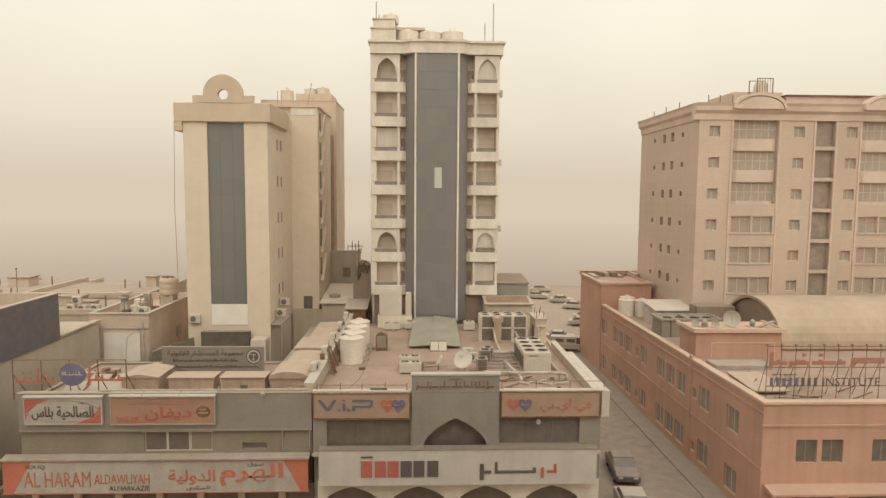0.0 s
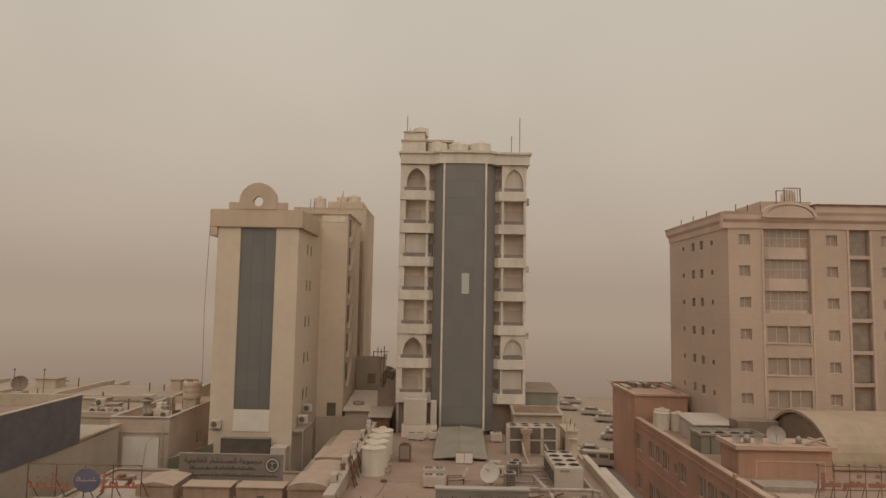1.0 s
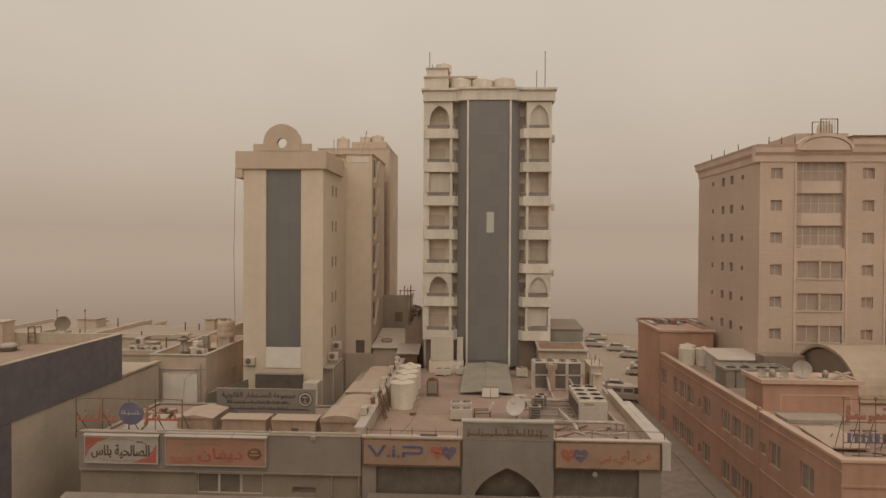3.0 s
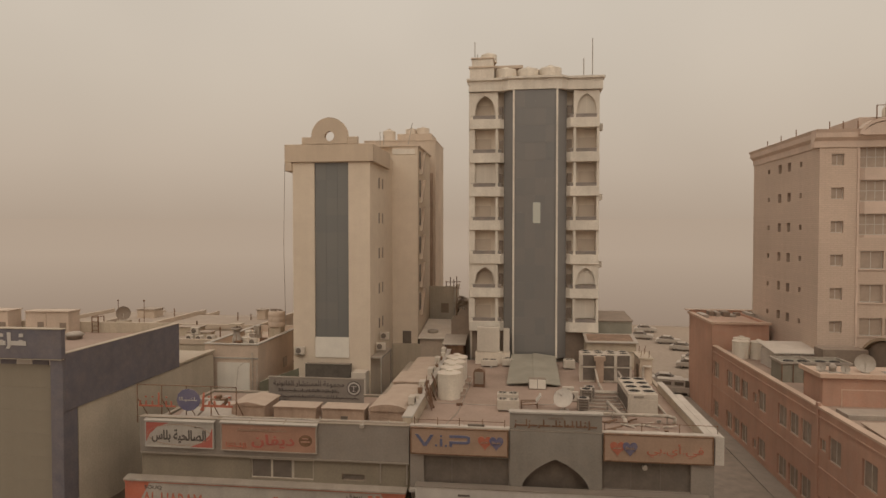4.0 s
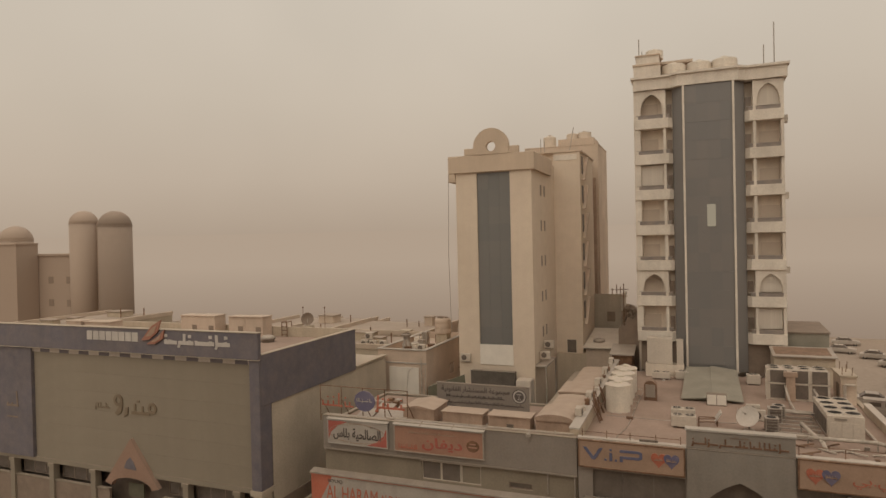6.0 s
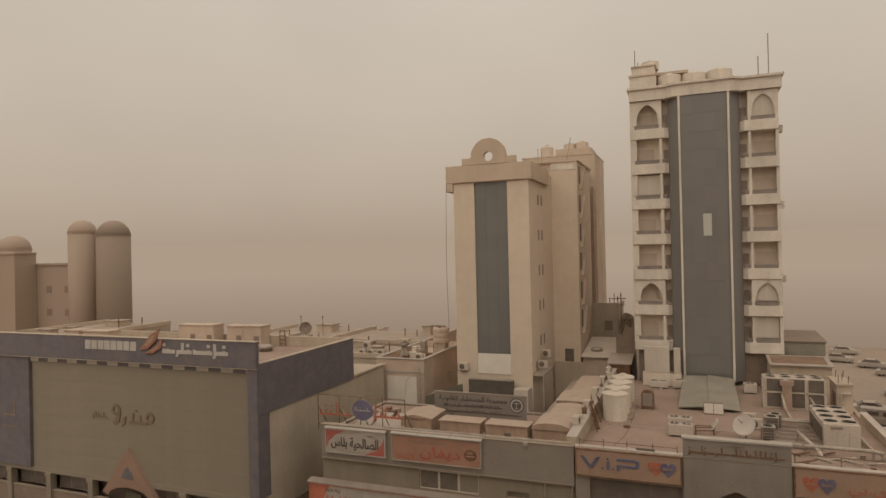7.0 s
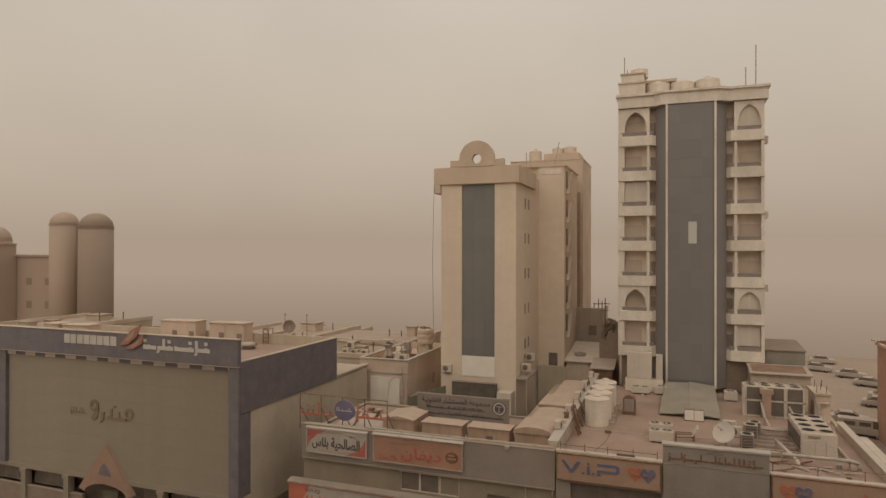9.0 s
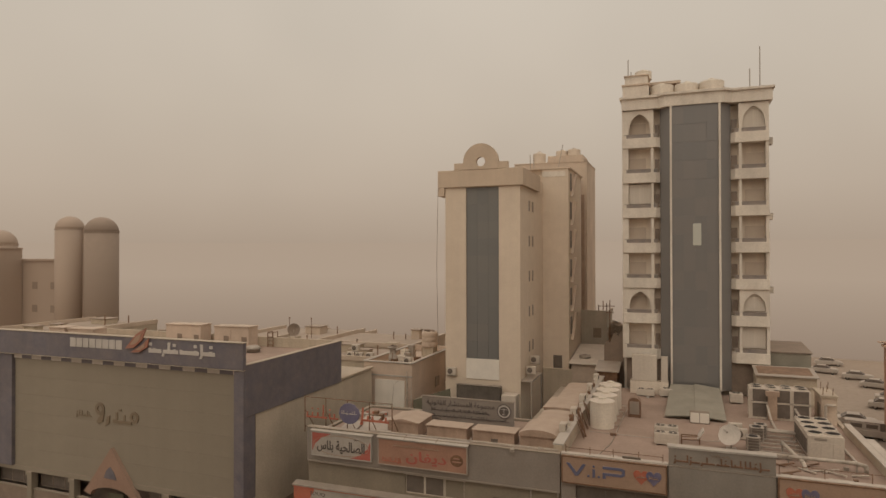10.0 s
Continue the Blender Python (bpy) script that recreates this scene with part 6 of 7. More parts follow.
part("pipe", Geo().path([(9.8, 51.7, ZR), (9.8, 51.7, 10.3), (10.4, 51.7, 10.3)], 0.1), M["pipe"], low)
for px, py in ((9.7, 52.1), (9.95, 54.3), (10.3, 52.0), (10.45, 54.4), (10.15, 53.2)):
    part("rebar", Geo().tube((px, py, 10.95), (px + 0.03, py, 11.5), 0.025, 5), M["rust"], low)
part("panel", Geo().box(9.58, 9.6, 52.4, 53.4, 9.1, 10.2), M["umber"], low)
side = thing("side_shed", (9.5, 63, 0), "grey shed behind the store against the tower side", "shed")
part("wall", Geo().box(7.4, 10.5, 60.9, 66, 0, 12.6), M["roofg"], side)
part("roof", Geo().prism([(60.8, 12.6), (66.1, 12.9), (66.1, 13.0), (60.8, 12.7)], "x", 7.36, 10.6), M["umber"], side)

# insulated pipes round the chillers
for i, pts in enumerate((
        [(5.9, 41.2, 9.35), (9.3, 41.2, 9.35), (9.8, 41.3, 9.2), (9.8, 41.3, ZR)],
        [(5.9, 43.6, 9.5), (6.6, 40.9, 9.2), (6.75, 40.6, ZR)],
        [(4.6, 47.2, 9.25), (7.2, 47.0, 9.25)],
        [(5.0, 48.2, 9.1), (7.2, 48.0, 9.1)],
        [(6.1, 52.2, 9.9), (6.2, 50.8, 9.1), (6.2, 48.3, 9.1)],
        [(9.5, 47.5, 9.0), (9.6, 42.5, 9.0)],
        [(7.9, 51.9, 9.8), (8.2, 49.2, 9.1), (8.3, 47.7, 9.1)],
        [(4.3, 42.6, 9.05), (6.2, 42.4, 9.05)])):
    p = thing("pipe_run", pts[0][:2] + (ZR,), "insulated dusty pipe run between the chillers", "pipe", "chiller pipes")
    g = Geo().path(pts, 0.11 if i < 2 else 0.085, 8)
    part("pipe", g, M["pipe"], p, smooth=True)
    for q in pts[:2]:
        part("support", Geo().box(q[0] - 0.04, q[0] + 0.04, q[1] - 0.04, q[1] + 0.04, ZR, q[2] - 0.08), M["steel"], p)
for i in range(16):
    rnd = random.Random(200 + i)
    x, y, a = 4.9 + rnd.random() * 5.2, 38.2 + rnd.random() * 3.4, rnd.uniform(-1.2, 1.2)
    L = rnd.uniform(0.6, 1.8)
    solid("scrap_pipe", Geo().tube((x, y, ZR + 0.06), (min(x + L * math.cos(a), 10.4), y + L * math.sin(a) * 0.6, ZR + 0.06 + rnd.random() * 0.2), 0.055, 6), M["pipe"] if i % 3 else M["rust"], "loose dusty pipe offcut lying on the roof", "pipe", group="pipe offcuts")
for k in range(6):
    y = 42.3 + 0.95 * k
    solid("pipe_tray", Geo().box(4.7, 7.1, y, y + 0.12, 8.9, 8.98).box(4.8, 4.9, y, y + 0.12, ZR, 8.9).box(6.9, 7.0, y, y + 0.12, ZR, 8.9), M["tin"], "low galvanised pipe tray on the roof", "pipe tray", group="pipe trays")
for i in range(22):
    rnd = random.Random(900 + i)
    x, y = rnd.choice((rnd.uniform(-6.0, -3.6), rnd.uniform(-3.0, 3.5), rnd.uniform(4.5, 10.2))), rnd.uniform(38.0, 57)
    if -1.3 < x < 3.4 and y > 48.5 or 4.8 < x < 9.3 and (42.5 < y < 48.3 or 51.8 < y < 54.4) or y > 45 and x < -3.6:
        continue
    w, q, u = rnd.uniform(0.15, 0.5), rnd.uniform(0.12, 0.4), rnd.uniform(0.06, 0.28)
    solid("roof_block", Geo().box(x, x + w, y, y + q, ZR, ZR + u), M[rnd.choice(("kerb", "rust", "tin", "brown"))], "small dusty block lying on the store roof", "block", group="roof blocks", bevel=0.015)
# rails and cables on the front parapet
rl = thing("parapet_rail", (-3, 37.2, 9.5), "thin dark rail along the front parapet", "rail")
part("bar", Geo().tube((-6.3, 37.15, 9.8), (-0.9, 37.15, 9.78), 0.022), M["rust"], rl)
for x in (-6.3, -4.9, -3.6, -2.2, -0.9):
    part("post", Geo().box(x - 0.02, x + 0.02, 37.13, 37.17, 9.5, 9.95), M["rust"], rl)
part("clamp", Geo().box(-3.1, -2.1, 37.1, 37.25, 9.5, 9.62), M["dark"], rl)
rl = thing("parapet_rail", (8, 37.2, 9.5), "thin dark rail over the store parapet", "rail")
part("bar", Geo().tube((4.9, 37.3, 10.0), (11.2, 37.3, 9.95), 0.02), M["rust"], rl)
for x in (4.9, 7.0, 9.1, 11.2):
    part("post", Geo().box(x - 0.02, x + 0.02, 37.28, 37.32, 9.5, 10.0), M["rust"], rl)
solid("roof_cable", Geo().path([(-5.9, 44.5, ZR + 0.02), (-2, 44.3, ZR + 0.02), (2.4, 45, ZR + 0.02), (2.7, 49, ZR + 0.02)], 0.025).path([(-3.9, 52, ZR + 0.02), (-4.1, 46, ZR + 0.02), (-4.2, 42, ZR + 0.02), (-5, 38, ZR + 0.02)], 0.03), M["steel"], "cable lying across the store roof", "cable", loc=(-2, 45, ZR))

# party wall with its clutter
pw = thing("party_wall", (-6.9, 48, 8.6), "dusty low party wall between the two roofs", "wall")
part("wall", Geo().box(-7.1, -6.56, 37.51, 60, 8.4, 9.75), M["cream"], pw, bevel=0.03)
part("coping", Geo().box(-7.15, -6.5, 37.51, 60, 9.75, 9.83), M["kerb"], pw)
for i in range(13):
    rnd = random.Random(300 + i)
    y = 40 + 1.45 * i
    if i % 3 == 0:
        u = thing("split_unit", (-6.9, y, 9.83), "small outdoor unit on the party wall", "air conditioner", "party wall units")
        part("casing", Geo().box(-7.2, -6.8, y, y + 0.75, 9.85, 10.35), M["acw"], u, bevel=0.02)
        part("grille", Geo().box(-6.8, -6.77, y + 0.1, y + 0.6, 9.95, 10.25), M["dark"], u)
    else:
        solid("wall_box", Geo().box(-7.05, -6.75, y, y + 0.3, 9.83, 10.0 + rnd.random() * 0.25).tube((-6.9, y + 0.2, 9.83), (-6.85, y + 0.25, 10.4), 0.03), M["acw"] if i % 2 else M["rust"], "small junction box on the party wall", "box", group="party wall boxes")
for i in range(14):
    rnd = random.Random(330 + i)
    y = 42.5 + rnd.random() * 4.5
    solid("leaning_rod", Geo().tube((-6.2 + rnd.random() * 0.3, y, ZR), (-6.5, y + rnd.uniform(-0.3, 0.3), ZR + 1.0 + rnd.random() * 0.9), 0.035, 5), M["rust"] if i % 2 else M["brown"], "rusty rod leaning on the party wall", "rod", group="leaning rods")


# ---- yard and house beside the bank ----
h = thing("house", (-25.6, 60, 0), "small cream flat-roofed house with a white banner", "house")
part("wall", Geo().box(-28.45, -23.4, 54.0, 66, 0, 10.2), M["housepink"], h)
part("parapet", Geo().box(-28.45, -28.2, 54, 66, 10.2, 10.9).box(-23.65, -23.4, 54, 66, 10.2, 10.9).box(-28.2, -23.65, 54, 54.25, 10.2, 10.9).box(-28.2, -23.65, 65.75, 66, 10.2, 10.9), M["housepink"], h)
part("coping", Geo().box(-28.53, -28.13, 53.9, 66.1, 10.9, 10.98).box(-23.72, -23.32, 53.9, 66.1, 10.9, 10.98).box(-28.13, -23.72, 53.9, 54.32, 10.9, 10.98), M["kerb"], h)
part("string_course", Geo().box(-28.5, -23.35, 53.93, 54, 9.62, 9.75), M["kerb"], h)
part("banner", Geo().box(-27.2, -24.15, 53.88, 53.95, 6.8, 9.3), M["bannerw"], h, "blank white banner")
part("downpipe", Geo().path([(-23.9, 53.9, 4), (-23.9, 53.9, 10.2)], 0.06), M["pipe"], h)
part("cable", Geo().path([(-24.05, 53.85, 9.8), (-25.2, 53.85, 8.9), (-25.4, 53.85, 7)], 0.02), M["pipe"], h)
part("window", Geo().box(-23.38, -23.34, 60, 61, 7.6, 8.6), M["paneP"], h)
for i in range(8):
    rnd = random.Random(400 + i)
    x, y = -27.2 + rnd.random() * 2.8, 55.5 + 1.2 * i
    if i % 3 == 1:
        water_tank(x, y, 0.45, 1.0, 10.2, "small pale roof tank on the cream house", "house roof tanks")
    else:
        solid("roof_vent", Geo().box(x, x + 0.6, y, y + 0.5, 10.2, 10.8 + rnd.random() * 0.7).tube((x + 0.2, y, 10.4), (x + 0.3, y - 0.2, 11.6), 0.04), M["tin"] if i % 2 else M["rust"], "dusty roof vent with a thin pipe", "vent", group="house roof vents", bevel=0.02)
vs = thing("vent_stack", (-26.3, 56, 10.2), "dusty roof vent stack with a flat cap on the cream house", "vent")
part("drum", Geo().turned([(0.42, 10.2), (0.42, 11.2), (0.32, 11.3), (0.32, 11.9), (0.5, 12.0), (0.5, 12.1), (0.3, 12.2)], -26.3, 56, 16), M["tin"], vs, smooth=True)
part("cap", Geo().box(-26.85, -25.75, 55.5, 56.5, 12.4, 12.52).tube((-26.3, 56, 12.1), (-26.3, 56, 12.4), 0.1), M["cream"], vs)
part("elbow", Geo().path([(-25.95, 56, 10.6), (-25.3, 56.1, 10.6), (-25.1, 56.1, 10.25)], 0.16), M["tin"], vs)
hu = thing("split_unit", (-24.9, 55.4, 10.2), "small pale outdoor unit on the cream house roof", "air conditioner")
part("casing", Geo().box(-24.9, -24.1, 55.4, 55.75, 10.55, 11.25), M["acw"], hu, bevel=0.02)
part("stand", Geo().box(-24.85, -24.75, 55.4, 55.75, 10.2, 10.55).box(-24.25, -24.15, 55.4, 55.75, 10.2, 10.55), M["steel"], hu)
part("grille", Geo().prism([(-24.6 + 0.24 * math.cos(2 * math.pi * j / 14), 10.9 + 0.24 * math.sin(2 * math.pi * j / 14)) for j in range(14)], "y", 55.38, 55.4), M["dark"], hu)
ld = thing("ladder", (-23.2, 55, 6.0), "thin steel ladder fixed to the cream house", "ladder")
for dx in (0, 0.4):
    part("stile", Geo().box(-23.85 + dx, -23.8 + dx, 53.8, 53.86, 4.0, 9.3), M["pipe"], ld)
for i in range(14):
    part("rung", Geo().tube((-23.83, 53.83, 4.3 + 0.36 * i), (-23.43, 53.83, 4.3 + 0.36 * i), 0.018, 5), M["pipe"], ld)
ws = thing("water_tank", (-24.4, 61, 10.2), "weathered cream cylindrical tank on a block stand", "water tank")
part("stand", Geo().box(-25.0, -23.8, 60.4, 61.6, 10.2, 11.52), M["cream"], ws)
part("body", Geo().turned([(0.8, 11.52), (0.83, 11.6), (0.83, 12.0), (0.8, 12.05), (0.83, 12.1), (0.83, 12.5), (0.8, 12.55), (0.83, 12.6), (0.83, 13.0), (0.7, 13.1), (0.2, 13.15)], -24.4, 61, 20), M["housepink"], ws, smooth=True)
for i in range(5):
    a = 1.2 * i
    part("lid_scrap", Geo().box(-24.55 + 0.4 * math.cos(a), -24.25 + 0.4 * math.cos(a), 60.85 + 0.4 * math.sin(a), 61.1 + 0.4 * math.sin(a), 13.05, 13.2 + 0.04 * i), M["umber"], ws)
sc = thing("scaffold_stair", (-21.4, 60, 8), "weathered steel stair on the flank of the cream tower", "stair")
for i in range(7):
    part("flight", Geo().tube((-21.0, 56.5 + 0.2 * i, 9.0 + 1.2 * i), (-21.4, 58.2, 10.2 + 1.2 * i), 0.07), M["rust"], sc)
part("post", Geo().box(-21.45, -21.35, 58.2, 58.3, 0, 17.5), M["rust"], sc)
nb = thing("netting_box", (-17, 53.4, 8), "dark netted enclosure at the foot of the cream tower", "enclosure")
part("netting", Geo().box(-19.0, -14.9, 54.0, 54.6, 0, 9.35), M["black"], nb)
part("rim", Geo().box(-19.05, -14.85, 53.95, 54.0, 9.33, 9.39), M["steel"], nb)
solid("hedge", Geo().prism([(-22.5, 8.0), (-19.0, 9.3), (-18.9, 8.0)], "y", 52.2, 52.3).box(-22.5, -18.9, 52.2, 54.5, 0, 8.0), M["green"], "green shade netting on a wall by the cream tower", "netting")
for x, y, z in ((-20.2, 54.6, 10.0), (-13.15, 56.5, 10.2), (-13.15, 58.2, 10.9)):
    u = thing("split_unit", (x, y, z), "small outdoor unit bracketed to the cream tower", "air conditioner", "tower outdoor units")
    part("casing", Geo().box(x, x + 0.9, y, y + 0.38, z, z + 0.7), M["acw"], u, bevel=0.02)
    part("grille", Geo().prism([(x + 0.35 + 0.25 * math.cos(2 * math.pi * j / 14), z + 0.35 + 0.25 * math.sin(2 * math.pi * j / 14)) for j in range(14)], "y", y - 0.02, y), M["dark"], u)
    part("bracket", Geo().box(x + 0.05, x + 0.85, y + 0.1, y + 0.45, z - 0.08, z), M["steel"], u)
solid("shop_box", Geo().box(-14.7, -13.4, 53.6, 54.9, 0, 8.75), M["acw"], "cream cabin by the cream tower entrance", "cabin", bevel=0.03)
solid("awning", Geo().box(-13.25, -12.3, 55.2, 59.5, 9.7, 9.85).box(-12.4, -12.3, 55.2, 55.3, 0, 9.7).box(-12.4, -12.3, 59.4, 59.5, 0, 9.7), M["tin"], "flat awning on posts beside the cream tower", "awning")
solid("yard_wall", Geo().box(-13.2, -10.2, 64.4, 64.9, 0, 9.4), M["cream"], "low cream yard wall between the towers", "wall")
hut = thing("roof_hut", (-8.6, 67, 0), "low hut with a pale sheet roof between the towers", "hut")
part("wall", Geo().box(-10.3, -6.8, 64.5, 72, 0, 10.0), M["rearA"], hut)
part("roof", Geo().prism([(64.2, 10.0), (72.3, 10.9), (72.3, 11.0), (64.2, 10.1)], "x", -10.5, -6.6), M["whiteB"], hut)
part("tyre", Geo().turned([(0.55, 10.35), (0.6, 10.5), (0.55, 10.65), (0.3, 10.65), (0.3, 10.4)], -9.2, 66.5, 16), M["tin"], hut)
hut2 = thing("roof_hut", (-6.2, 61.5, 0), "brown tin hut behind the party wall", "hut")
part("wall", Geo().box(-7.2, -5.4, 60.2, 62.8, 0, 10.2), M["rust"], hut2)
part("roof", Geo().prism([(59.9, 10.2), (63, 10.7), (63, 10.8), (59.9, 10.3)], "x", -7.4, -5.2), M["tin"], hut2)


# ---- tree between the towers ----
def tree(x, y, z0, h, r, seed, label):
    t = thing("tree", (x, y, z0), label, "tree")
    rnd = random.Random(seed)
    g = Geo().turned([(0.22, z0), (0.16, z0 + h * 0.5), (0.1, z0 + h * 0.7)], x, y, 8)
    for i in range(5):
        a = rnd.random() * 6.28
        g.tube((x, y, z0 + h * (0.4 + 0.06 * i)), (x + r * 0.6 * math.cos(a), y + r * 0.6 * math.sin(a), z0 + h - r), 0.05, 5)
    part("trunk", g, M["brown"], t)
    c = Geo()
    for i in range(1600):
        a, b, q = rnd.random() * 6.28, rnd.uniform(-0.7, 1.0), rnd.random() ** 0.4
        lump = 0.85 + 0.12 * math.sin(3 * a + seed) + 0.1 * math.sin(7 * a + 4 * b)
        p = Vector((x + r * q * lump * math.cos(a) * math.sqrt(1 - b * b), y + r * q * lump * math.sin(a) * math.sqrt(1 - b * b), z0 + h - r * 1.25 + b * q * r * (1.25 if b > 0 else 2.0)))
        u = Vector((rnd.uniform(-1, 1), rnd.uniform(-1, 1), rnd.uniform(-1, 1))).normalized() * 0.26
        w = u.orthogonal().normalized() * 0.15
        c.add([tuple(p - u), tuple(p + w), tuple(p + u), tuple(p - w)], [(0, 1, 2, 3)])
    part("crown", c, M["leaf"], t)


tree(-6.7, 73.5, 0, 13.5, 1.0, 1, "dusty round-crowned tree between the two towers")
yb_ = thing("yard_block", (-9.3, 76, 0), "grey-green rendered block dim in the dust between the towers", "building")
part("wall", Geo().box(-10.9, -7.7, 73.5, 80, 0, 14.1), M["greygreen"], yb_)
part("parapet", Geo().box(-11.0, -7.6, 73.4, 73.7, 14.1, 14.7).box(-7.85, -7.6, 73.7, 80, 14.1, 14.5), M["greygreen"], yb_)
part("window", Geo().box(-9.2, -8.3, 73.46, 73.5, 11.6, 12.7), M["umber"], yb_)
for px in (-8.6, -8.1, -7.7):
    part("roof_post", Geo().tube((px, 73.6, 14.5), (px, 73.6, 15.6 + 0.3 * math.sin(9 * px)), 0.05), M["rust"], yb_)
part("roof_rail", Geo().tube((-8.7, 73.6, 15.2), (-7.6, 73.6, 15.2), 0.04), M["rust"], yb_)
# upright dark sheet added where there is a shaded hollow
solid("shade_sheet", Geo().prism([(-6.85, 0), (-6.85, 12.2), (-6.5, 12.8), (-6.3, 12.5), (-5.95, 13.5), (-5.45, 13.2), (-5.2, 13.9), (-4.95, 13.6), (-4.95, 0)], "y", 62.9, 63.2), M["umber"], "dark brown ragged sheet standing for the shaded hollow beside the tower", "shade sheet")
solid("utility_pole", Geo().cyl(-6.9, 69, 0, 16.2, 0.05, 8).tube((-7.4, 69, 15.6), (-6.4, 69, 15.6), 0.04).tube((-7.3, 69, 14.9), (-6.5, 69, 14.9), 0.04), M["rust"], "thin utility pole between the towers", "pole")


# ---- low roofs behind the bank and further off ----
def low_house(x0, x1, y0, y1, h, seed, material="far", rooms=2):
    t = thing("low_building", ((x0 + x1) / 2, y0, 0), "low dusty flat-roofed building in the haze", "building", "low roofs")
    rnd = random.Random(seed)
    part("wall", Geo().box(x0, x1, y0, y1, 0, h), M[material], t)
    part("parapet", Geo().box(x0 - 0.1, x1 + 0.1, y0 - 0.1, y0 + 0.25, h, h + 0.5).box(x0 - 0.1, x0 + 0.25, y0 + 0.25, y1, h, h + 0.5).box(x1 - 0.25, x1 + 0.1, y0 + 0.25, y1, h, h + 0.5), M["far"], t)
    for i in range(rooms):
        a, b = rnd.uniform(x0 + 1, x1 - 3), rnd.uniform(y0 + 1, y1 - 3)
        w, q, u = rnd.uniform(1.0, 2.8), rnd.uniform(1.0, 2.2), rnd.uniform(0.5, 1.3)
        part("roof_room", Geo().box(a, a + w, b, b + q, h, h + u), M[material], t)
        part("roof_room_slab", Geo().box(a - 0.12, a + w + 0.12, b - 0.12, b + q + 0.12, h + u, h + u + 0.1), M["farroof"], t)
    part("roof", Geo().box(x0 + 0.25, x1 - 0.25, y0 + 0.25, y1, h, h + 0.03), M["farroof"], t)
    for i in range(rooms + 1):
        a, b = rnd.uniform(x0 + 1, x1 - 1), rnd.uniform(y0 + 1, y1 - 1)
        part("roof_pipe", Geo().tube((a, b, h), (a, b, h + rnd.uniform(0.5, 1.4)), 0.07, 6), M["rust"], t)
    for i in range(int((x1 - x0) / 3)):
        part("window", Geo().box(x0 + 1 + 3 * i, x0 + 2.2 + 3 * i, y0 - 0.04, y0 + 0.02, h * 0.45, h * 0.45 + 1.3), M["paneP"], t)


low_house(-37.5, -28.6, 58, 66, 10.1, 1, "cream")
low_house(-42, -29, 67, 78, 10.2, 2, "far", 1)
low_house(-62, -45, 52, 66, 10.9, 3, "cream", 4)
low_house(-75, -64, 50, 64, 12.2, 4, "cream", 3)
low_house(-58, -44, 70, 84, 9.6, 5, "far", 1)
for i in range(10):
    rnd = random.Random(500 + i)
    x, y = rnd.uniform(-85, -12), rnd.uniform(90, 116)
    w, dd, hh = rnd.uniform(9, 20), rnd.uniform(8, 14), rnd.uniform(3.5, 6.0)
    if math.hypot(x, y) < 140:
        low_house(x, x + w, y, y + dd, hh, 600 + i, "far", 2)
for x, y, w in ((2, 116, 9), (36, 106, 16)):
    low_house(x, x + w, y, y + 12, 6.5, int(x + y), "far", 2)
for i, (x, y, z) in enumerate(((-32.9, 58.6, 10.2), (-31.9, 58.6, 10.2), (-32.4, 58.7, 10.95), (-30.8, 58.8, 10.2))):
    u = thing("split_unit", (x, y, z), "pale outdoor unit stacked on the low roof", "air conditioner", "low roof units")
    part("casing", Geo().box(x, x + 0.85, y, y + 0.36, z, z + 0.68), M["acw"], u, bevel=0.02)
    part("grille", Geo().prism([(x + 0.33 + 0.25 * math.cos(2 * math.pi * j / 14), z + 0.34 + 0.25 * math.sin(2 * math.pi * j / 14)) for j in range(14)], "y", y - 0.02, y), M["dark"], u)
    part("foot", Geo().box(x + 0.05, x + 0.8, y + 0.04, y + 0.32, z - 0.08, z), M["steel"], u)
round_dish(-38.5, 57.2, 12.45, 0.66, (0.5, -0.85, 0.2), "umber", "dark satellite dish on a low roof")
for x, y in ((-39.3, 57.6), (-36.7, 57.8)):
    solid("roof_mast", Geo().tube((x, y, 10.9), (x, y, 14.3), 0.03, 6).box(x - 0.06, x + 0.06, y - 0.04, y + 0.04, 14.25, 14.4), M["rust"], "thin steel mast on a low roof", "mast", group="low roof masts")
solid("dish_stand", Geo().box(-39.0, -38.0, 56.8, 57.8, 10.9, 12.45), M["cream"], "small rendered block under a satellite dish", "block", bevel=0.03)
hl = thing("roof_ladder", (-34.3, 47.3, 12.9), "short steel hoop ladder over the bank parapet", "ladder")
for k in range(2):
    part("stile", Geo().path([(-34.45 + 0.55 * k, 47.1, 12.9), (-34.45 + 0.55 * k, 47.1, 14.2), (-34.45 + 0.55 * k, 47.8, 14.2), (-34.45 + 0.55 * k, 47.8, 13.0)], 0.04), M["rust"], hl)
for k in range(4):
    part("rung", Geo().tube((-34.45, 47.1, 13.1 + 0.35 * k), (-33.9, 47.1, 13.1 + 0.35 * k), 0.03), M["rust"], hl)


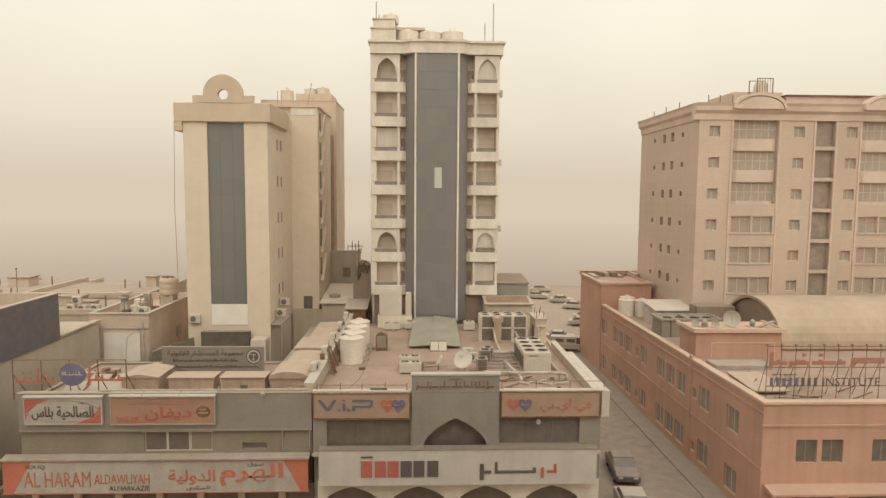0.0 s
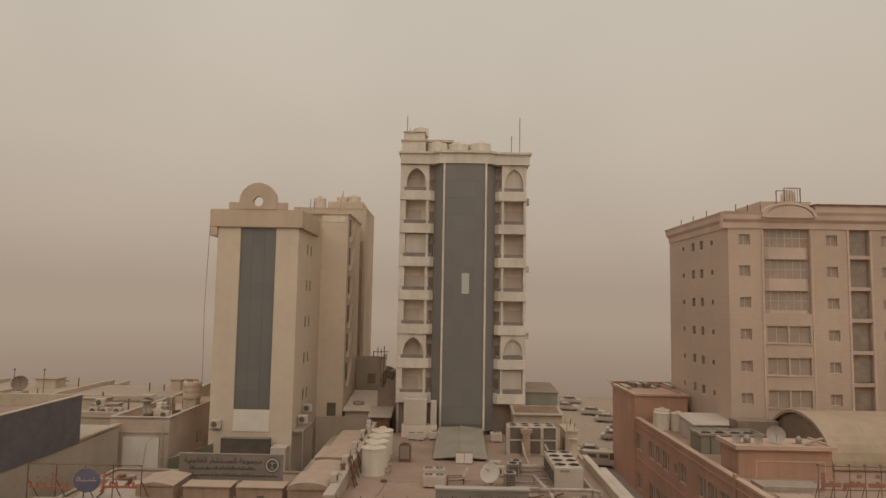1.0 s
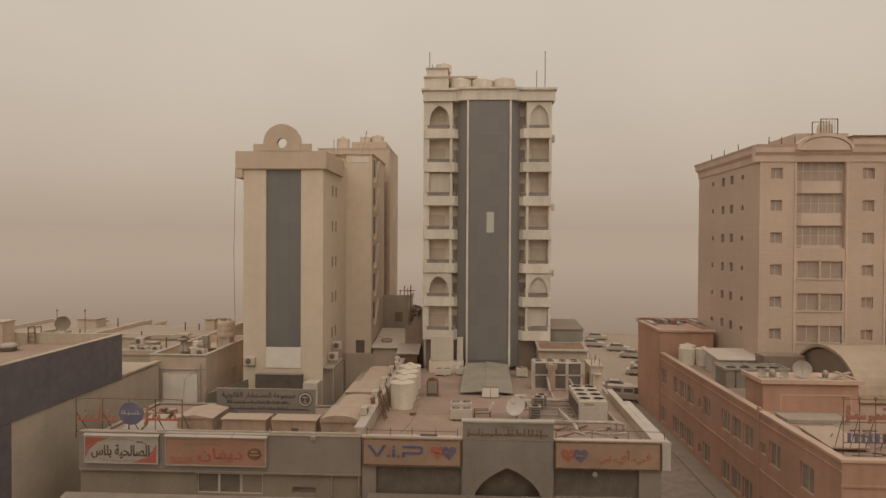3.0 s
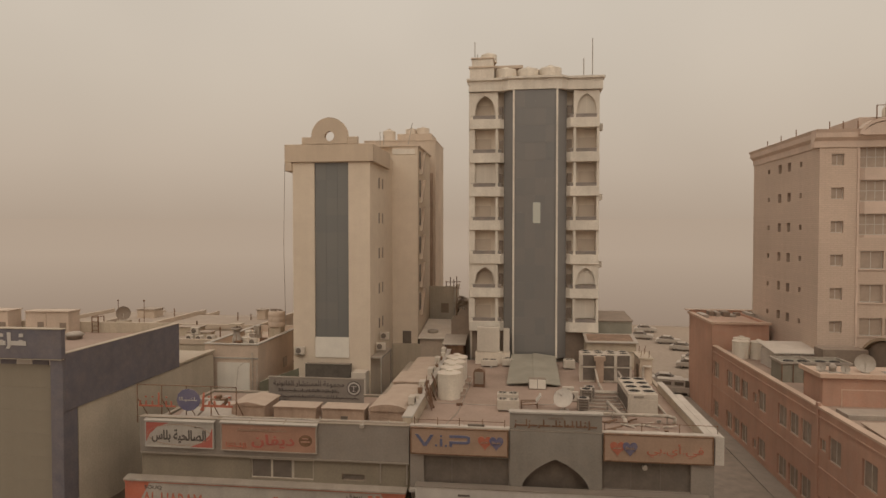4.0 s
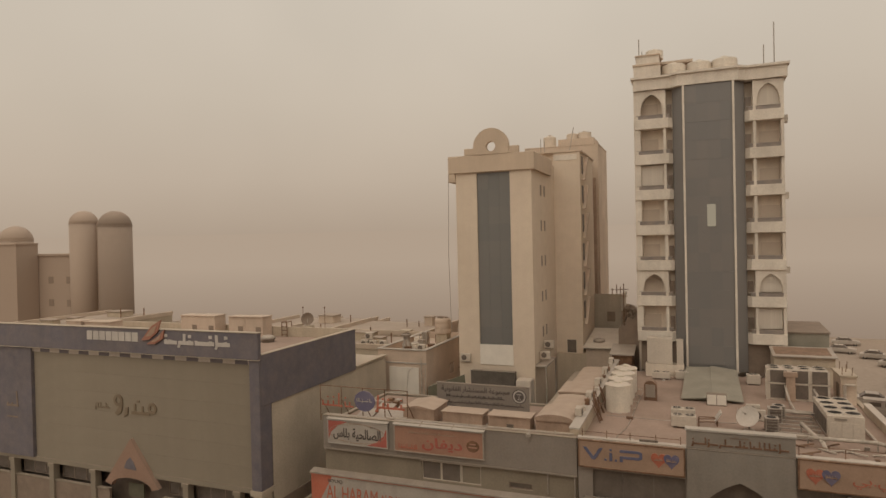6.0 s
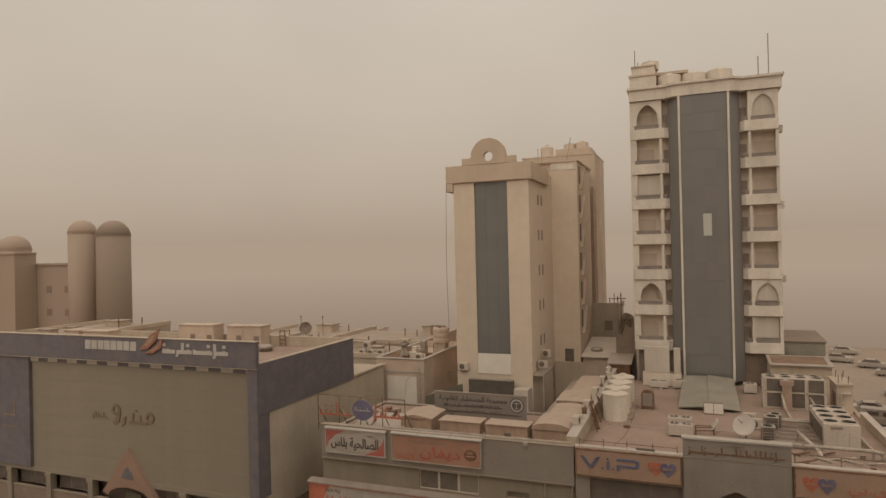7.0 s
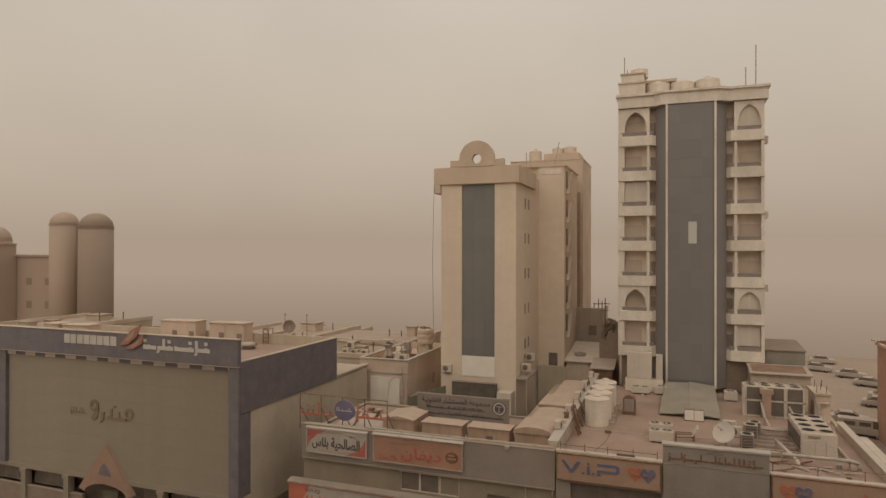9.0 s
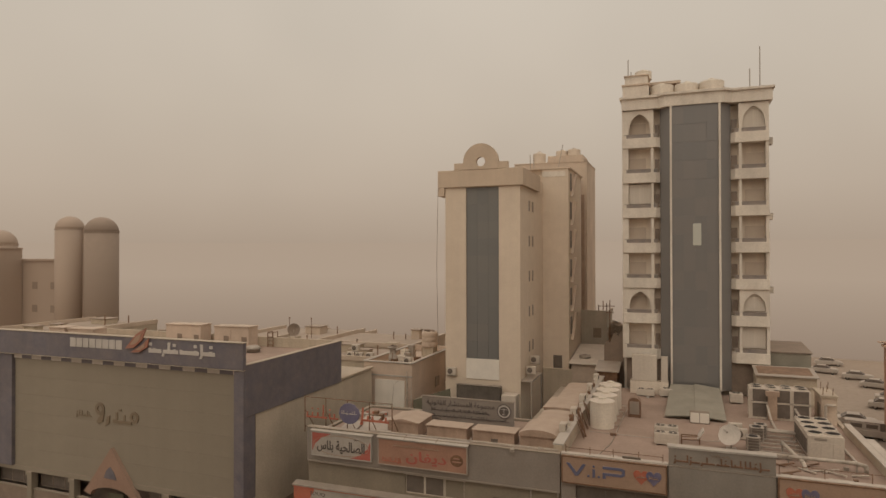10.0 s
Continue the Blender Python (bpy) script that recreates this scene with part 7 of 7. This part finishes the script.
# ---- things on the salmon roof ----
cab = thing("roof_cabin", (25, 64, 7.8), "white cabin with a pale sheet roof on the salmon building", "cabin")
part("wall", Geo().box(24.3, 28.5, 63.2, 67, 7.8, 9.5), M["white"], cab)
part("roof", Geo().prism([(62.9, 9.5), (67.4, 9.9), (67.4, 10.0), (62.9, 9.6)], "x", 24.0, 28.9), M["white"], cab, "pale sheet roof")
for i in range(5):
    part("panel_joint", Geo().box(24.9 + 0.75 * i, 24.94 + 0.75 * i, 63.17, 63.2, 7.8, 9.5), M["steel"], cab)
for i, (x, y) in enumerate(((23.2, 69.6), (24.9, 69.2), (23.9, 71.4))):
    water_tank(x, y, 0.82, 1.9, 7.8, "cream water tank on the salmon roof", "salmon roof tanks")
fr = thing("roof_plant", (25.2, 59, 7.8), "dark mesh-sided plant frame with a pale open rim", "plant frame")
part("unit", Geo().box(23.0, 28.6, 58.5, 60.9, 7.8, 9.45), M["roofg"], fr)
part("frame", Geo().box(22.85, 28.75, 58.35, 58.5, 9.45, 9.65).box(22.85, 23.0, 58.5, 60.9, 9.45, 9.65).box(28.6, 28.75, 58.5, 60.9, 9.45, 9.65).box(22.85, 28.75, 60.9, 61.05, 9.45, 9.65).box(25.5, 25.65, 58.5, 60.9, 9.45, 9.65), M["tin"], fr)
for i in range(7):
    part("mesh_post", Geo().box(22.95 + 0.93 * i, 23.01 + 0.93 * i, 58.42, 58.5, 7.8, 9.45), M["rust"], fr)
for i in range(4):
    part("fan", Geo().cyl(24.0 + 1.2 * i + (0.3 if i > 1 else 0), 59.7, 9.45, 9.52, 0.42, 14), M["well"], fr)
round_dish(26.5, 52.0, 10.18, 0.7, (-0.35, -0.9, 0.3), "tin", "round pale satellite dish on the stair block")
round_dish(23.4, 52.2, 10.18, 0.34, (-0.6, -0.7, 0.4), "tin", "small round satellite dish on the stair block", "small dishes")
round_dish(24.9, 51.6, 10.18, 0.32, (-0.3, -0.9, 0.3), "tin", "small round satellite dish on the stair block", "small dishes")
for i in range(9):
    rnd = random.Random(860 + i)
    x = 22.0 + 0.85 * i + rnd.random() * 0.5
    solid("roof_box", Geo().box(x, x + 0.4 + rnd.random() * 0.5, 79 + rnd.random() * 3, 82.4, 10.7, 10.9 + rnd.random() * 0.4), M["umber"] if i % 2 else M["tin"], "dusty box on the salmon roof room", "box", group="roof room boxes", bevel=0.02)
for x, r in ((24.15, 0.25), (28.3, 0.22)):
    v = thing("roof_vent", (x, 52.0, 10.18), "small round roof vent on the stair block", "vent", "stair block vents")
    part("drum", Geo().turned([(r, 10.18), (r, 10.5), (r * 1.2, 10.55), (r * 0.6, 10.8), (0.05, 10.85)], x, 52.0, 14), M["tin"], v, smooth=True)
    part("base", Geo().box(x - 0.4, x + 0.4, 51.6, 52.4, 10.18, 10.24), M["kerb"], v)
solid("roof_plank", Geo().prism([(28.6, 10.26), (30.0, 10.8), (30.05, 10.72), (28.7, 10.18)], "y", 51.5, 51.9), M["tin"], "pale plank leaning on the stair block roof", "plank")
sg = thing("roof_sign", (26.5, 39.5, 7.8), "roof sign on a rusty lattice with brown-red script and dark letters", "sign")
for i in range(9):
    x = 22.6 + 0.95 * i
    part("post", Geo().tube((x, 39.5, 7.8), (x, 39.5, 11.6), 0.025), M["rust"], sg)
    part("knob", Geo().box(x - 0.07, x + 0.07, 39.43, 39.57, 11.55, 11.7), M["umber"], sg)
    part("brace", Geo().tube((x, 39.5, 10.6), (x + 0.4, 41.2, 7.8), 0.022), M["rust"], sg)
for z in (8.9, 10.15, 11.55):
    part("rail", Geo().tube((22.6, 39.5, z), (31.2, 39.5, z), 0.035), M["rust"], sg)
part("script", script_bars(22.7, 27.8, 39.42, 10.1, 11.2, 700, 0.24), M["brownred"], sg)
part("script", script_bars(28.2, 30.4, 39.42, 10.1, 11.6, 702, 0.26), M["brownred"], sg)
for i in range(8):
    part("letter_block", plain_block(22.8 + 0.42 * i, 23.0 + 0.42 * i, 39.42, 8.95, 9.5), M["blue"] if i < 5 else M["ink"], sg)
lettering("INSTITUTE", 26.35, 39.42, 8.92, 3.85, 0.56, M["ink"], sg)
for i in range(22):
    rnd = random.Random(800 + i)
    x, y = 22.6 + rnd.random() * 7, 39.8 + rnd.random() * 6
    a = rnd.uniform(-1.4, 1.4)
    solid("scrap_bar", Geo().tube((x, y, 7.86), (x + 1.6 * math.cos(a), y + 1.6 * math.sin(a), 7.9 + rnd.random() * 0.5), 0.05, 5), M["rust"] if i % 2 else M["tin"], "rusty steel bar lying on the salmon roof", "steel bar", group="steel bars")
solid("roof_board", Geo().prism([(41.0, 8.0), (45.0, 8.2), (45.0, 8.3), (41.0, 8.1)], "x", 22.7, 25.2).box(22.8, 23.0, 41.2, 44.8, 7.8, 8.02), M["boxtan"], "pale board stack on the salmon roof", "boards")
solid("roof_board", Geo().box(23.0, 27.5, 47.2, 49.0, 7.8, 8.15), M["tin"], "pale board stack on the salmon roof", "boards", bevel=0.02)


# ---- parked cars ----
def car(x, y, rz, paint, label, van=False):
    t = thing("car", (0, 0, 0), label, "car", "parked cars")
    L, W = 4.5, 1.8
    side = [(-2.25, 0.35), (-2.25, 0.8), (-1.9, 0.95), (-0.95, 1.02), (1.3, 1.02), (2.15, 0.92), (2.25, 0.6), (2.25, 0.35)] if not van else [(-2.4, 0.4), (-2.4, 1.1), (-2.3, 1.15), (2.4, 1.15), (2.4, 0.4)]
    part("body", Geo().prism([(a, b) for a, b in side], "x", -W / 2, W / 2), paint, t, bevel=0.06)
    cab_p = [(-1.05, 1.0), (-0.35, 1.45), (0.95, 1.45), (1.6, 1.0)] if not van else [(-2.0, 1.1), (-1.4, 2.0), (2.35, 2.0), (2.4, 1.1)]
    part("cabin", Geo().prism(cab_p, "x", -W / 2 + 0.12, W / 2 - 0.12), M["pane"], t)
    if van:
        part("side_panel", Geo().prism([(-1.0, 1.12), (-1.0, 1.98), (2.36, 1.98), (2.4, 1.12)], "x", -W / 2 + 0.06, W / 2 - 0.06), paint, t)
        for yy in (-0.8, 0.7):
            part("side_window", Geo().box(-W / 2 + 0.04, W / 2 - 0.04, yy, yy + 1.1, 1.35, 1.8), M["pane"], t)
    zr = 1.45 if not van else 2.0
    part("roof", Geo().box(-W / 2 + 0.14, W / 2 - 0.14, cab_p[1][0] - 0.02, cab_p[2][0] + 0.02, zr - 0.03, zr + 0.04), paint, t)
    for yy in (-1.4, 1.4):
        for xx in (-W / 2 + 0.02, W / 2 - 0.22):
            w = part("wheel", Geo().prism([(yy + 0.32 * math.cos(2 * math.pi * i / 14), 0.34 + 0.32 * math.sin(2 * math.pi * i / 14)) for i in range(14)], "x", xx, xx + 0.2), M["tyre"], t)
            part("rim", Geo().prism([(yy + 0.18 * math.cos(2 * math.pi * i / 10), 0.34 + 0.18 * math.sin(2 * math.pi * i / 10)) for i in range(10)], "x", xx - 0.01, xx + 0.21), M["steel"], w)
    for xx in (-0.7, 0.4):
        part("lamp", Geo().box(xx, xx + 0.3, side[0][0] - 0.03, side[0][0] + 0.02, 0.62, 0.76), M["signw"], t)
    t.matrix_basis = pose(x, y, 0.02, 0, 0, rz)
    return t


c1 = car(15.4, 46.0, -6, M["card"], "dark saloon car parked in the side street")
c2 = car(14.2, 39.9, -5, M["carw"], "white saloon car in the side street")
c3 = car(20.3, 84.3, 78, M["carw"], "white van parked at the far end of the side street", True)
for x, y, rz in ((20.4, 90.4, 80), (26.5, 101, 75), (28.5, 106, 78), (29.0, 116, 70), (28.0, 123, 75), (26.5, 137, 85), (24.0, 128, 75)):
    copy_thing(c2, pose(x, y, 0.0, 0, 0, rz))
